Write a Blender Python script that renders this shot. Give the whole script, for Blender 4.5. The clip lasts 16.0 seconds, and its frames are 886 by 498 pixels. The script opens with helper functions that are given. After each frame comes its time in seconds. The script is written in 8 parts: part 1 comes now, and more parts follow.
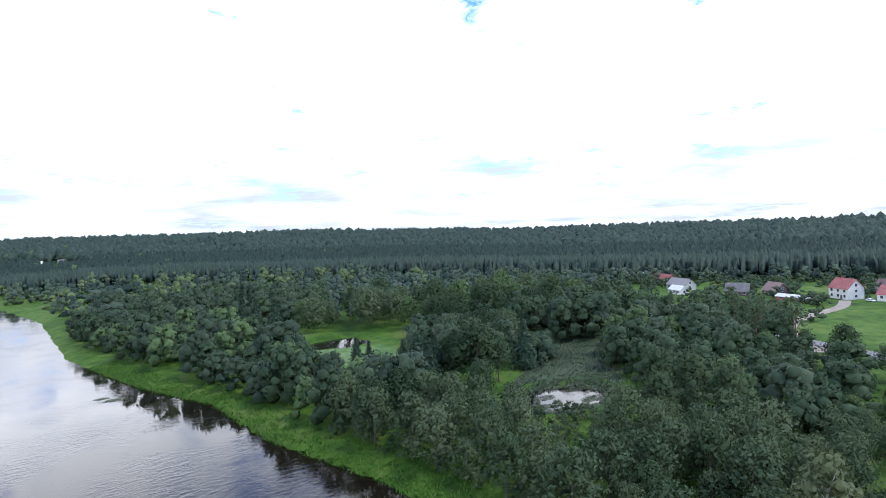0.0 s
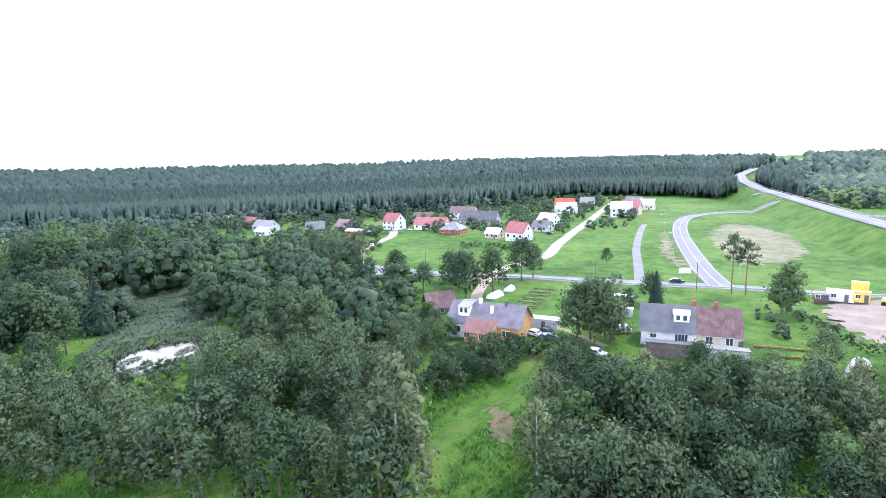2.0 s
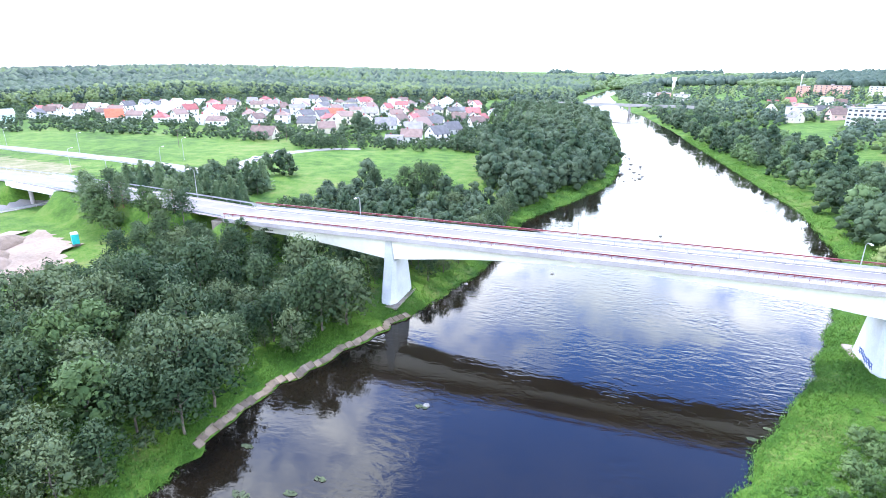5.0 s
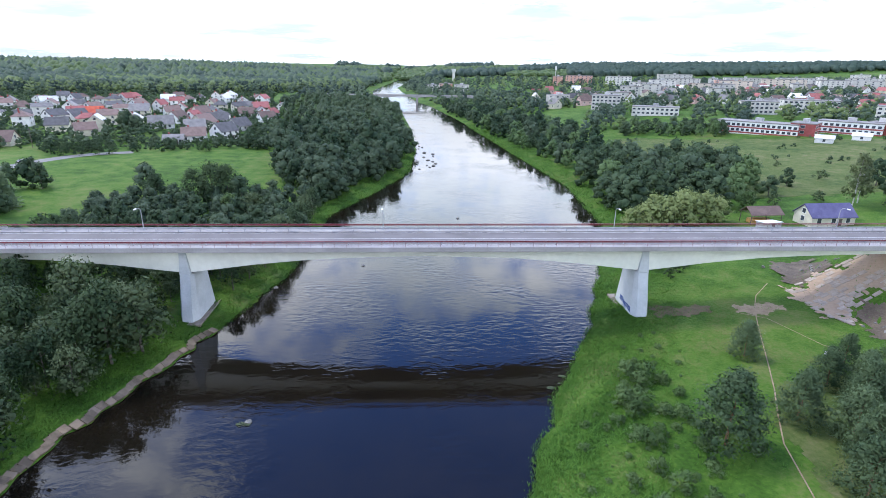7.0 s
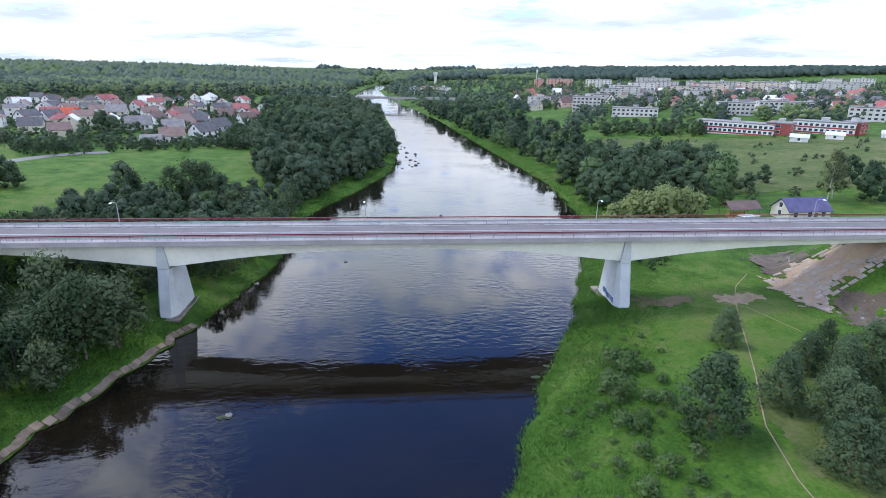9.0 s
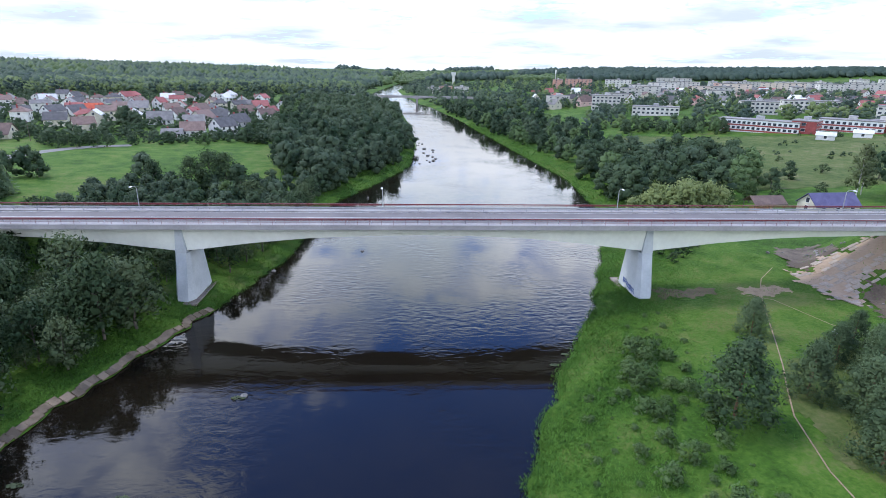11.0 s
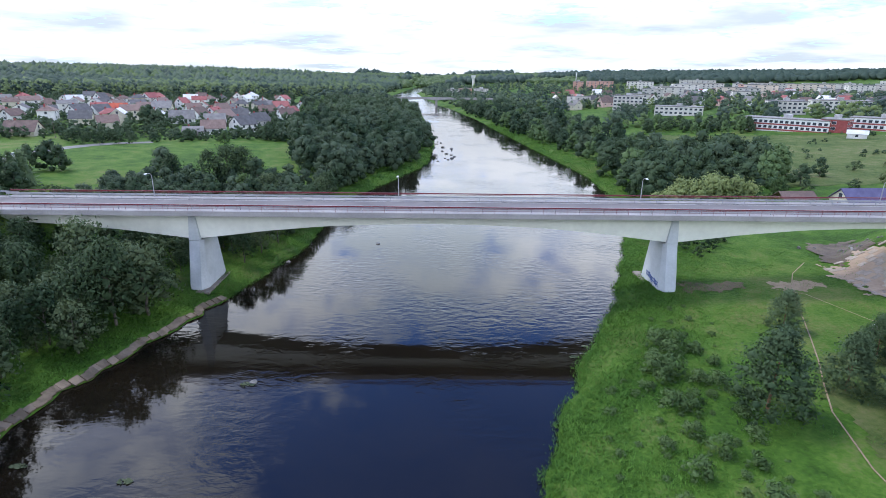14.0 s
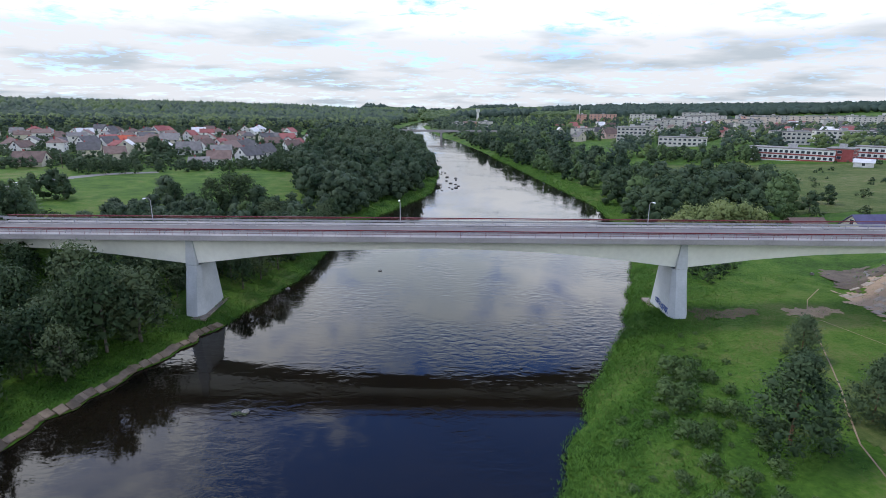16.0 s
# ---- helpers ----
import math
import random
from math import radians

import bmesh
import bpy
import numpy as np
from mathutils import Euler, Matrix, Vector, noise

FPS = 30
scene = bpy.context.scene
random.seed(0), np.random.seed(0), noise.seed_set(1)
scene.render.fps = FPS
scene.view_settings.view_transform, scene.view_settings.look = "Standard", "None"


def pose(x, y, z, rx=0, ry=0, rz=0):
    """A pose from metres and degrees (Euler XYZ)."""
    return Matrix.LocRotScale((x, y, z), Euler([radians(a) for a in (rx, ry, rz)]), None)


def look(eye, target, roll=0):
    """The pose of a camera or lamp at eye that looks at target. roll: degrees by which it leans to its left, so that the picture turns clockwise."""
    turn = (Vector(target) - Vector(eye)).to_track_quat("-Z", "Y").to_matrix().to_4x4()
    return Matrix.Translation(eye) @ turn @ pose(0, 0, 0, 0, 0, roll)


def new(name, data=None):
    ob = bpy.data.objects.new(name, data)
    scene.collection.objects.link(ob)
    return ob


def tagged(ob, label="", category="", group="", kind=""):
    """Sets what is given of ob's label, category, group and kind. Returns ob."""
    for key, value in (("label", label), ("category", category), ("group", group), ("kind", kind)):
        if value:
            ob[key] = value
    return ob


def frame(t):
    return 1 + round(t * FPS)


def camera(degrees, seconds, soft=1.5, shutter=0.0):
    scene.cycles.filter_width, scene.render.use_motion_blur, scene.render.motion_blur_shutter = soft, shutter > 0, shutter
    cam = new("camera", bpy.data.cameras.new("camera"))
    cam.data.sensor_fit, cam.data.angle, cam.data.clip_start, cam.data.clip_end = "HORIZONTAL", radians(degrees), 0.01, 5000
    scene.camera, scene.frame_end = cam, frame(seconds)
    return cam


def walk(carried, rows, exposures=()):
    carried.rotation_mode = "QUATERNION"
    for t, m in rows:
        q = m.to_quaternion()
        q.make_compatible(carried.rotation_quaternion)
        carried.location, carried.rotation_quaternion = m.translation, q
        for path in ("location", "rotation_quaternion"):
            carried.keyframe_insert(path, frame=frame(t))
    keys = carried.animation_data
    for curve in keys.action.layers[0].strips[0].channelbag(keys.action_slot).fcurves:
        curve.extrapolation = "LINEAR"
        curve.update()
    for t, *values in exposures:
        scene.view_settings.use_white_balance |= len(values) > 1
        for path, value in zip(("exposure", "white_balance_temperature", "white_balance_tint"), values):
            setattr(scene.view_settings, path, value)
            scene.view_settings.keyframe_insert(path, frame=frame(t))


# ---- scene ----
cam = camera(78.26, 16.0, soft=0.8)

# seconds, place, then pitch, roll and yaw in degrees
ROUTE = [
    (0, 0.7, -90.04, 45.31, -1.87, 2.46, 147.25),
    (0.5, 1, -90.21, 45.39, -3.74, 2.42, 138.96),
    (1, 1.22, -90.31, 45.44, -5.65, 2.25, 128.92),
    (1.5, 1.25, -90.68, 45.32, -7.59, 1.96, 116.25),
    (2, 1.38, -90.89, 45.34, -9.39, 1.67, 105.34),
    (2.5, 1.15, -90.95, 45.28, -11.16, 1.22, 94.23),
    (3, 0.82, -90.89, 45.22, -12.79, 0.85, 82.32),
    (3.5, 0.65, -90.99, 45.01, -14.31, 0.53, 69.74),
    (4, 0.67, -90.87, 44.83, -15.71, 0.08, 54.85),
    (4.5, 0.64, -90.94, 44.94, -17.1, -0.38, 36.43),
    (5, 0.23, -90.99, 44.85, -18.31, -0.54, 18.6),
    (5.2, 0.16, -90.99, 44.84, -18.86, -0.67, 15.18),
    (6.25, 0.15, -91.15, 45.05, -18.95, -0.7, 2.0),
    (7.3, 0.14, -91.3, 45.29, -18.81, -0.69, -3.24),
    (7.5, 0.14, -91.34, 45.06, -18.7, -0.72, -3.58),
    (8, -0.05, -91.24, 44.67, -18.67, -0.8, -4.27),
    (8.5, -0.08, -91.23, 44.03, -18.64, -0.82, -4.52),
    (9, 0.16, -91.42, 43.16, -18.45, -0.76, -4.25),
    (11.5, -0.07, -90.87, 39.94, -18.32, -0.85, -2.1),
    (12, -0.07, -90.16, 39.51, -18.29, -0.8, -1.82),
    (12.5, -0.05, -89.66, 39.03, -18.21, -0.78, -1.45),
    (13, 0.01, -89.52, 38.45, -18.11, -0.8, -0.99),
    (13.5, 0.24, -89.56, 37.83, -18.06, -0.74, -0.62),
    (14, 0.42, -89.59, 37.31, -17.94, -0.67, -0.45),
    (14.5, 0.62, -89.45, 37.01, -17.98, -0.61, -0.32),
    (15, 0.86, -89.25, 36.3, -17.11, -0.57, -0.16),
    (15.5, 0.9, -88.64, 35.67, -15.53, -0.49, -0.07),
    (16, 0.96, -87.67, 35.5, -14.57, -0.47, 0.08),
]
EXPOSURES = [(0, -0.17, 6080, 8), (0.5, 0.02, 6080, 8), (1.5, 0.74, 6120, 8), (2, 0.92, 6080, 8), (2.5, 0.82, 6020, 8), (3, 0.66, 6000, 8), (4, 1.02, 6000, 7), (4.5, 1.35, 6050, 7), (5, 1.35, 6050, 7),
             (5.6, 1.00, 6080, 7), (7.3, -0.04, 6030, 7), (9, -0.16, 6030, 7), (14.5, -0.20, 6030, 7), (16, -0.66, 6250, 7)]
walk(cam, [(t, pose(x, y, z, 90 + p, r, w)) for t, x, y, z, p, r, w in ROUTE], EXPOSURES)

# ---- world, sun ----
SUN_AZ, SUN_EL = radians(-50), radians(58)
world = bpy.data.worlds.new("sky")
scene.world = world
world.use_nodes = True
wt = world.node_tree
wt.nodes.clear()


def wn(kind, **inputs):
    n = wt.nodes.new(kind)
    for k, v in inputs.items():
        n.inputs[k].default_value = v
    return n


def wmath(op, a, b=None, c=None):
    n = wt.nodes.new("ShaderNodeMath")
    n.operation = op
    for i, v in enumerate((a, b, c)):
        if v is None:
            continue
        if isinstance(v, (int, float)):
            n.inputs[i].default_value = v
        else:
            wt.links.new(v, n.inputs[i])
    return n.outputs[0]


sky = wt.nodes.new("ShaderNodeTexSky")
sky.sky_type, sky.sun_disc = "NISHITA", False
sky.sun_elevation, sky.sun_rotation = SUN_EL, SUN_AZ
sky.air_density, sky.dust_density, sky.ozone_density = 1.0, 0.0, 6.0
coord = wt.nodes.new("ShaderNodeTexCoord")
sep = wt.nodes.new("ShaderNodeSeparateXYZ")
wt.links.new(coord.outputs["Generated"], sep.inputs[0])
up = wmath("MAXIMUM", sep.outputs["Z"], 0.0)
lift = wmath("ADD", up, 0.10)
flat = wt.nodes.new("ShaderNodeCombineXYZ")
wt.links.new(wmath("DIVIDE", sep.outputs["X"], lift), flat.inputs[0])
wt.links.new(wmath("DIVIDE", sep.outputs["Y"], lift), flat.inputs[1])
puffs = wn("ShaderNodeTexNoise", Scale=1.5, Detail=8.0, Roughness=0.58, Distortion=0.3)
wt.links.new(flat.outputs[0], puffs.inputs["Vector"])


def towards(az, el, inner, outer):
    """1 within `inner` degrees of a direction of the sky, fading to 0 at `outer` degrees."""
    d = wt.nodes.new("ShaderNodeVectorMath")
    d.operation = "DOT_PRODUCT"
    a, e = radians(az), radians(el)
    d.inputs[1].default_value = (math.sin(a) * math.cos(e), math.cos(a) * math.cos(e), math.sin(e))
    wt.links.new(coord.outputs["Generated"], d.inputs[0])
    m = wt.nodes.new("ShaderNodeMapRange")
    m.interpolation_type = "SMOOTHSTEP"
    m.inputs["From Min"].default_value, m.inputs["From Max"].default_value = math.cos(radians(outer)), math.cos(radians(inner))
    wt.links.new(d.outputs["Value"], m.inputs["Value"])
    return m.outputs[0]


# broken cloud: a near-closed deck low down, opening overhead, with one wide blue gap down the river and a cloud bank west of it
cover = wmath("ADD", wmath("MULTIPLY_ADD", puffs.outputs["Fac"], 3.0, -0.58), wmath("MULTIPLY", wmath("MINIMUM", wmath("MAXIMUM", wmath("SUBTRACT", up, 0.26), 0.0), 0.30), -2.2))
cover = wmath("ADD", cover, wmath("MULTIPLY", towards(7, 49, 10, 27), -1.12))
wisps = wn("ShaderNodeTexNoise", Scale=6.5, Detail=7.0, Roughness=0.62, Distortion=0.6)
wt.links.new(flat.outputs[0], wisps.inputs["Vector"])
cover = wmath("ADD", cover, wmath("MULTIPLY_ADD", wisps.outputs["Fac"], 2.6, -1.26))
cover = wmath("ADD", cover, wmath("MULTIPLY", towards(-40, 38, 2, 16), 0.45))
ramp = wt.nodes.new("ShaderNodeValToRGB")
ramp.color_ramp.elements[0].position, ramp.color_ramp.elements[1].position = 0.0, 0.85
ramp.color_ramp.elements[0].color, ramp.color_ramp.elements[1].color = (0, 0, 0, 1), (1, 1, 1, 1)
wt.links.new(cover, ramp.inputs[0])
bellies = wn("ShaderNodeTexNoise", Scale=0.75, Detail=5.0, Roughness=0.5)
shift = wt.nodes.new("ShaderNodeVectorMath")
shift.operation = "ADD"
shift.inputs[1].default_value = (7.3, 2.1, 0)
wt.links.new(flat.outputs[0], shift.inputs[0])
wt.links.new(shift.outputs[0], bellies.inputs["Vector"])
tone = wt.nodes.new("ShaderNodeValToRGB")
tone.color_ramp.elements[0].position, tone.color_ramp.elements[1].position = 0.36, 0.52
tone.color_ramp.elements[0].color, tone.color_ramp.elements[1].color = (0.64, 0.69, 0.76, 1), (1.00, 0.99, 1.04, 1)
wt.links.new(bellies.outputs["Fac"], tone.inputs[0])
clear = wn("ShaderNodeBackground", Strength=0.33)
cloud = wn("ShaderNodeBackground", Strength=1.3)
glow = wt.nodes.new("ShaderNodeValToRGB")
stops = ((0.0, 0.33), (0.11, 0.36), (0.24, 0.96), (0.42, 0.88), (0.54, 0.72), (0.68, 0.50), (1.0, 0.10))
while len(glow.color_ramp.elements) < len(stops):
    glow.color_ramp.elements.new(0.5)
for e, (p, v) in zip(glow.color_ramp.elements, stops):
    e.position, e.color = p, (v, v, v, 1)
wt.links.new(up, glow.inputs[0])
# clouds shine brighter towards the sun behind them
near_sun = wmath("MULTIPLY_ADD", towards(math.degrees(SUN_AZ), math.degrees(SUN_EL), 4, 42), 1.0, 1.0)
wt.links.new(wmath("MULTIPLY", wmath("MULTIPLY", glow.outputs[0], 4.0), near_sun), cloud.inputs["Strength"])
deep = wt.nodes.new("ShaderNodeVectorMath")
deep.operation = "MULTIPLY"
deep.inputs[1].default_value = (0.66, 0.86, 1.30)
wt.links.new(sky.outputs[0], deep.inputs[0])
wt.links.new(deep.outputs[0], clear.inputs["Color"])
wt.links.new(tone.outputs[0], cloud.inputs["Color"])
blend = wt.nodes.new("ShaderNodeMixShader")
wt.links.new(ramp.outputs[0], blend.inputs[0])
wt.links.new(clear.outputs[0], blend.inputs[1])
wt.links.new(cloud.outputs[0], blend.inputs[2])
wt.links.new(blend.outputs[0], wt.nodes.new("ShaderNodeOutputWorld").inputs["Surface"])

sun = new("sun", bpy.data.lights.new("sun", "SUN"))
sun.data.energy, sun.data.angle, sun.data.color = 2.4, radians(10), (1.0, 0.93, 0.84)
away = Vector((math.sin(SUN_AZ) * math.cos(SUN_EL), math.cos(SUN_AZ) * math.cos(SUN_EL), math.sin(SUN_EL)))
sun.matrix_world = look(away * 100, (0, 0, 0))


# ---- materials ----
def material(name, low, high, rough=0.85, size=1.0, fine=8.0, bump=0.3, metal=0.0, per_object=0.0, per_island=0.0, contrast=0.5, depth=0.05):
    """A two-scale surface: patches of the two colours of about `size` metres, grain `fine` times finer."""
    m = bpy.data.materials.new(name)
    m.use_nodes = True
    nt = m.node_tree
    bs = nt.nodes["Principled BSDF"]
    bs.inputs["Roughness"].default_value, bs.inputs["Metallic"].default_value = rough, metal
    geo = nt.nodes.new("ShaderNodeNewGeometry")
    big = nt.nodes.new("ShaderNodeTexNoise")
    big.inputs["Scale"].default_value, big.inputs["Detail"].default_value = 1.0 / size, 4.0
    small = nt.nodes.new("ShaderNodeTexNoise")
    small.inputs["Scale"].default_value, small.inputs["Detail"].default_value = fine / size, 3.0
    for n in (big, small):
        nt.links.new(geo.outputs["Position"], n.inputs["Vector"])
    add = nt.nodes.new("ShaderNodeMath")
    add.operation = "MULTIPLY_ADD"
    nt.links.new(small.outputs["Fac"], add.inputs[0])
    add.inputs[1].default_value = 0.5
    nt.links.new(big.outputs["Fac"], add.inputs[2])
    last = add.outputs[0]
    for amount, node, out in ((per_object, "ShaderNodeObjectInfo", "Random"), (per_island, "ShaderNodeNewGeometry", "Random Per Island")):
        if amount:
            src = nt.nodes.new(node)
            mul = nt.nodes.new("ShaderNodeMath")
            mul.operation = "MULTIPLY_ADD"
            nt.links.new(src.outputs[out], mul.inputs[0])
            mul.inputs[1].default_value = amount
            nt.links.new(last, mul.inputs[2])
            shiftn = nt.nodes.new("ShaderNodeMath")
            shiftn.operation = "SUBTRACT"
            nt.links.new(mul.outputs[0], shiftn.inputs[0])
            shiftn.inputs[1].default_value = amount * 0.5
            last = shiftn.outputs[0]
    cr = nt.nodes.new("ShaderNodeValToRGB")
    cr.color_ramp.elements[0].position, cr.color_ramp.elements[1].position = 0.75 - contrast * 0.5, 0.75 + contrast * 0.5
    cr.color_ramp.elements[0].color, cr.color_ramp.elements[1].color = (*low, 1), (*high, 1)
    nt.links.new(last, cr.inputs[0])
    nt.links.new(cr.outputs[0], bs.inputs["Base Color"])
    if bump:
        b = nt.nodes.new("ShaderNodeBump")
        b.inputs["Strength"].default_value, b.inputs["Distance"].default_value = bump, depth
        nt.links.new(small.outputs["Fac"], b.inputs["Height"])
        nt.links.new(b.outputs[0], bs.inputs["Normal"])
    return m


CORE = {}           # the close inner foliage of the lacy kinds


def leaf(name, low, high, lacy=False, vary=0.6):
    m = material(name, low, high, rough=0.7, size=5.0 if lacy else 7.5, fine=5.0, bump=0.0, per_object=vary, per_island=0.30 if lacy else 0.14, contrast=1.0)
    nt = m.node_tree
    bs = nt.nodes["Principled BSDF"]
    bs.inputs["Specular IOR Level"].default_value = 0.2
    thin = nt.nodes.new("ShaderNodeBsdfTranslucent")
    nt.links.new(bs.inputs["Base Color"].links[0].from_socket, thin.inputs["Color"])
    both = nt.nodes.new("ShaderNodeMixShader")
    both.inputs[0].default_value = 0.32
    nt.links.new(bs.outputs[0], both.inputs[1])
    nt.links.new(thin.outputs[0], both.inputs[2])
    out = both.outputs[0]
    if lacy:
        # gaps between the leaves of a cluster
        holes = nt.nodes.new("ShaderNodeTexNoise")
        holes.inputs["Scale"].default_value, holes.inputs["Detail"].default_value = 7.0, 2.0
        pos = nt.nodes.new("ShaderNodeNewGeometry")
        nt.links.new(pos.outputs["Position"], holes.inputs["Vector"])
        cut = nt.nodes.new("ShaderNodeMath")
        cut.operation = "GREATER_THAN"
        nt.links.new(holes.outputs["Fac"], cut.inputs[0])
        cut.inputs[1].default_value = 0.60
        gap = nt.nodes.new("ShaderNodeBsdfTransparent")
        open_mix = nt.nodes.new("ShaderNodeMixShader")
        nt.links.new(cut.outputs[0], open_mix.inputs[0])
        nt.links.new(out, open_mix.inputs[1])
        nt.links.new(gap.outputs[0], open_mix.inputs[2])
        out = open_mix.outputs[0]
        CORE[name] = leaf("inner_" + name, low, high, vary=vary)
    nt.links.new(out, nt.nodes["Material Output"].inputs["Surface"])
    return m


LEAF_DARK = leaf("dark_leaves", (0.020, 0.047, 0.020), (0.063, 0.102, 0.044), lacy=True)
LEAF_GREY = leaf("willow_leaves", (0.036, 0.068, 0.031), (0.113, 0.155, 0.072), lacy=True)
LEAF_FRESH = leaf("fresh_leaves", (0.044, 0.087, 0.025), (0.103, 0.162, 0.057), lacy=True)
LEAF_BIRCH = leaf("birch_leaves", (0.080, 0.112, 0.046), (0.172, 0.204, 0.094), lacy=True)
NEEDLE = leaf("spruce_needles", (0.022, 0.046, 0.028), (0.048, 0.084, 0.048))
NEEDLE_BLUE = leaf("pine_needles", (0.046, 0.084, 0.038), (0.128, 0.184, 0.086), lacy=True)
LEAF_WEED = leaf("shrub_leaves", (0.056, 0.112, 0.032), (0.140, 0.208, 0.076), lacy=True, vary=0.3)
LEAF_ROUND = leaf("round_willow_leaves", (0.150, 0.200, 0.070), (0.270, 0.325, 0.125), vary=0.25)
LEAF_POPLAR = leaf("poplar_leaves", (0.034, 0.064, 0.026), (0.086, 0.126, 0.056), lacy=True)
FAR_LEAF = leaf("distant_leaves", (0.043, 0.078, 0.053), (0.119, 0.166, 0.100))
# fresh green, lightened to stand in for sunlit, hazy stretches of far wood
FAR_FRESH_LIT = leaf("distant_fresh_lit_leaves", (0.080, 0.132, 0.052), (0.190, 0.250, 0.098))
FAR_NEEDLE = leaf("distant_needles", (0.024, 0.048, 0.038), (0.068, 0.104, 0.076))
MID_DARK = leaf("massed_dark_leaves", (0.025, 0.054, 0.027), (0.074, 0.115, 0.055))
MID_GREY = leaf("massed_willow_leaves", (0.033, 0.061, 0.035), (0.089, 0.130, 0.072))
MID_FRESH = leaf("massed_fresh_leaves", (0.057, 0.103, 0.036), (0.123, 0.190, 0.074))
SLAB_BEIGE = material("beige_slab", (0.25, 0.205, 0.165), (0.44, 0.372, 0.31), size=2.2, fine=7.0, bump=0.5, per_object=0.12)
SLAB_STAINED = material("stained_slab", (0.105, 0.080, 0.052), (0.235, 0.180, 0.125), size=1.2, fine=9.0, bump=0.5, per_object=0.5)
BARK = material("bark", (0.06, 0.05, 0.04), (0.14, 0.12, 0.10), size=0.6)
BARK_PINE = material("pine_bark", (0.13, 0.07, 0.04), (0.24, 0.14, 0.08), size=0.6)
BARK_BIRCH = material("birch_bark", (0.25, 0.24, 0.22), (0.62, 0.60, 0.56), size=0.5)
def turf(name, tones, sizes=(48.0, 7.0, 0.8), bump=0.8):
    """Grass in four tones that change over fields, patches and tufts."""
    m = material(name, tones[0], tones[-1], rough=0.9, bump=0.0)
    nt = m.node_tree
    bs = nt.nodes["Principled BSDF"]
    bs.inputs["Specular IOR Level"].default_value = 0.15
    geo = nt.nodes.new("ShaderNodeNewGeometry")
    last = None
    for size, share in zip(sizes, (0.40, 0.34, 0.26)):
        n = nt.nodes.new("ShaderNodeTexNoise")
        n.inputs["Scale"].default_value, n.inputs["Detail"].default_value, n.inputs["Roughness"].default_value = 1.0 / size, 4.0, 0.6
        nt.links.new(geo.outputs["Position"], n.inputs["Vector"])
        k = nt.nodes.new("ShaderNodeMath")
        k.operation = "MULTIPLY_ADD"
        nt.links.new(n.outputs["Fac"], k.inputs[0])
        k.inputs[1].default_value = share
        if last is None:
            k.inputs[2].default_value = 0.0
        else:
            nt.links.new(last, k.inputs[2])
        last = k.outputs[0]
    cr = nt.nodes.new("ShaderNodeValToRGB")
    while len(cr.color_ramp.elements) < 4:
        cr.color_ramp.elements.new(0.5)
    for e, p, c in zip(cr.color_ramp.elements, (0.38, 0.46, 0.53, 0.62), tones):
        e.position, e.color = p, (*c, 1)
    nt.links.new(last, cr.inputs[0])
    nt.links.new(cr.outputs[0], bs.inputs["Base Color"])
    b = nt.nodes.new("ShaderNodeBump")
    b.inputs["Strength"].default_value, b.inputs["Distance"].default_value = bump, 0.3
    nt.links.new(n.outputs["Fac"], b.inputs["Height"])
    nt.links.new(b.outputs[0], bs.inputs["Normal"])
    return m


GRASS = turf("grass", [(0.025, 0.060, 0.007), (0.046, 0.104, 0.011), (0.076, 0.144, 0.018), (0.132, 0.156, 0.044)], sizes=(40.0, 5.0, 0.55))
DRY_TURF = turf("dry_turf", [(0.040, 0.076, 0.016), (0.070, 0.104, 0.024), (0.104, 0.128, 0.038), (0.160, 0.150, 0.070)], sizes=(14.0, 3.0, 0.5))
MARSH_TURF = turf("marsh_turf", [(0.026, 0.044, 0.020), (0.040, 0.062, 0.028), (0.058, 0.082, 0.038), (0.086, 0.096, 0.054)], sizes=(18.0, 4.0, 0.6))
TAN_TURF = turf("sandy_turf", [(0.072, 0.110, 0.028), (0.125, 0.136, 0.056), (0.185, 0.168, 0.096), (0.250, 0.214, 0.145)], sizes=(26.0, 5.0, 0.6))
LAWN = turf("mown_grass", [(0.062, 0.122, 0.032), (0.086, 0.160, 0.044), (0.118, 0.198, 0.060), (0.170, 0.222, 0.098)], sizes=(20.0, 5.0, 0.7), bump=0.4)
WEEDS = leaf("tall_weeds", (0.040, 0.116, 0.012), (0.112, 0.228, 0.032), vary=0.0)
REEDS = material("reeds", (0.056, 0.086, 0.040), (0.110, 0.138, 0.070), rough=0.85, size=9.0, fine=6.0, bump=0.0, per_island=0.35, contrast=0.9)
DRY_GRASS = material("dry_grass", (0.15, 0.15, 0.06), (0.27, 0.24, 0.13), size=9.0, fine=14.0, contrast=0.8)
MOUND_EARTH = material("mound_earth", (0.115, 0.082, 0.056), (0.225, 0.165, 0.118), size=1.5, fine=9.0, bump=0.8, depth=0.2)
LOT_SAND = material("dug_sand", (0.150, 0.110, 0.080), (0.300, 0.225, 0.168), size=5.0, fine=10.0, bump=0.7, contrast=0.6, depth=0.2)
SAND = material("bare_sand", (0.250, 0.178, 0.120), (0.420, 0.312, 0.222), size=6.0, fine=12.0, bump=0.7, contrast=0.7, depth=0.2)
SOIL = material("dark_soil", (0.070, 0.052, 0.033), (0.160, 0.122, 0.084), size=3.0, fine=9.0, bump=0.8, depth=0.2)
BROWN_SOIL = material("brown_soil", (0.088, 0.068, 0.026), (0.150, 0.110, 0.050), size=1.5, fine=9.0, bump=0.6)
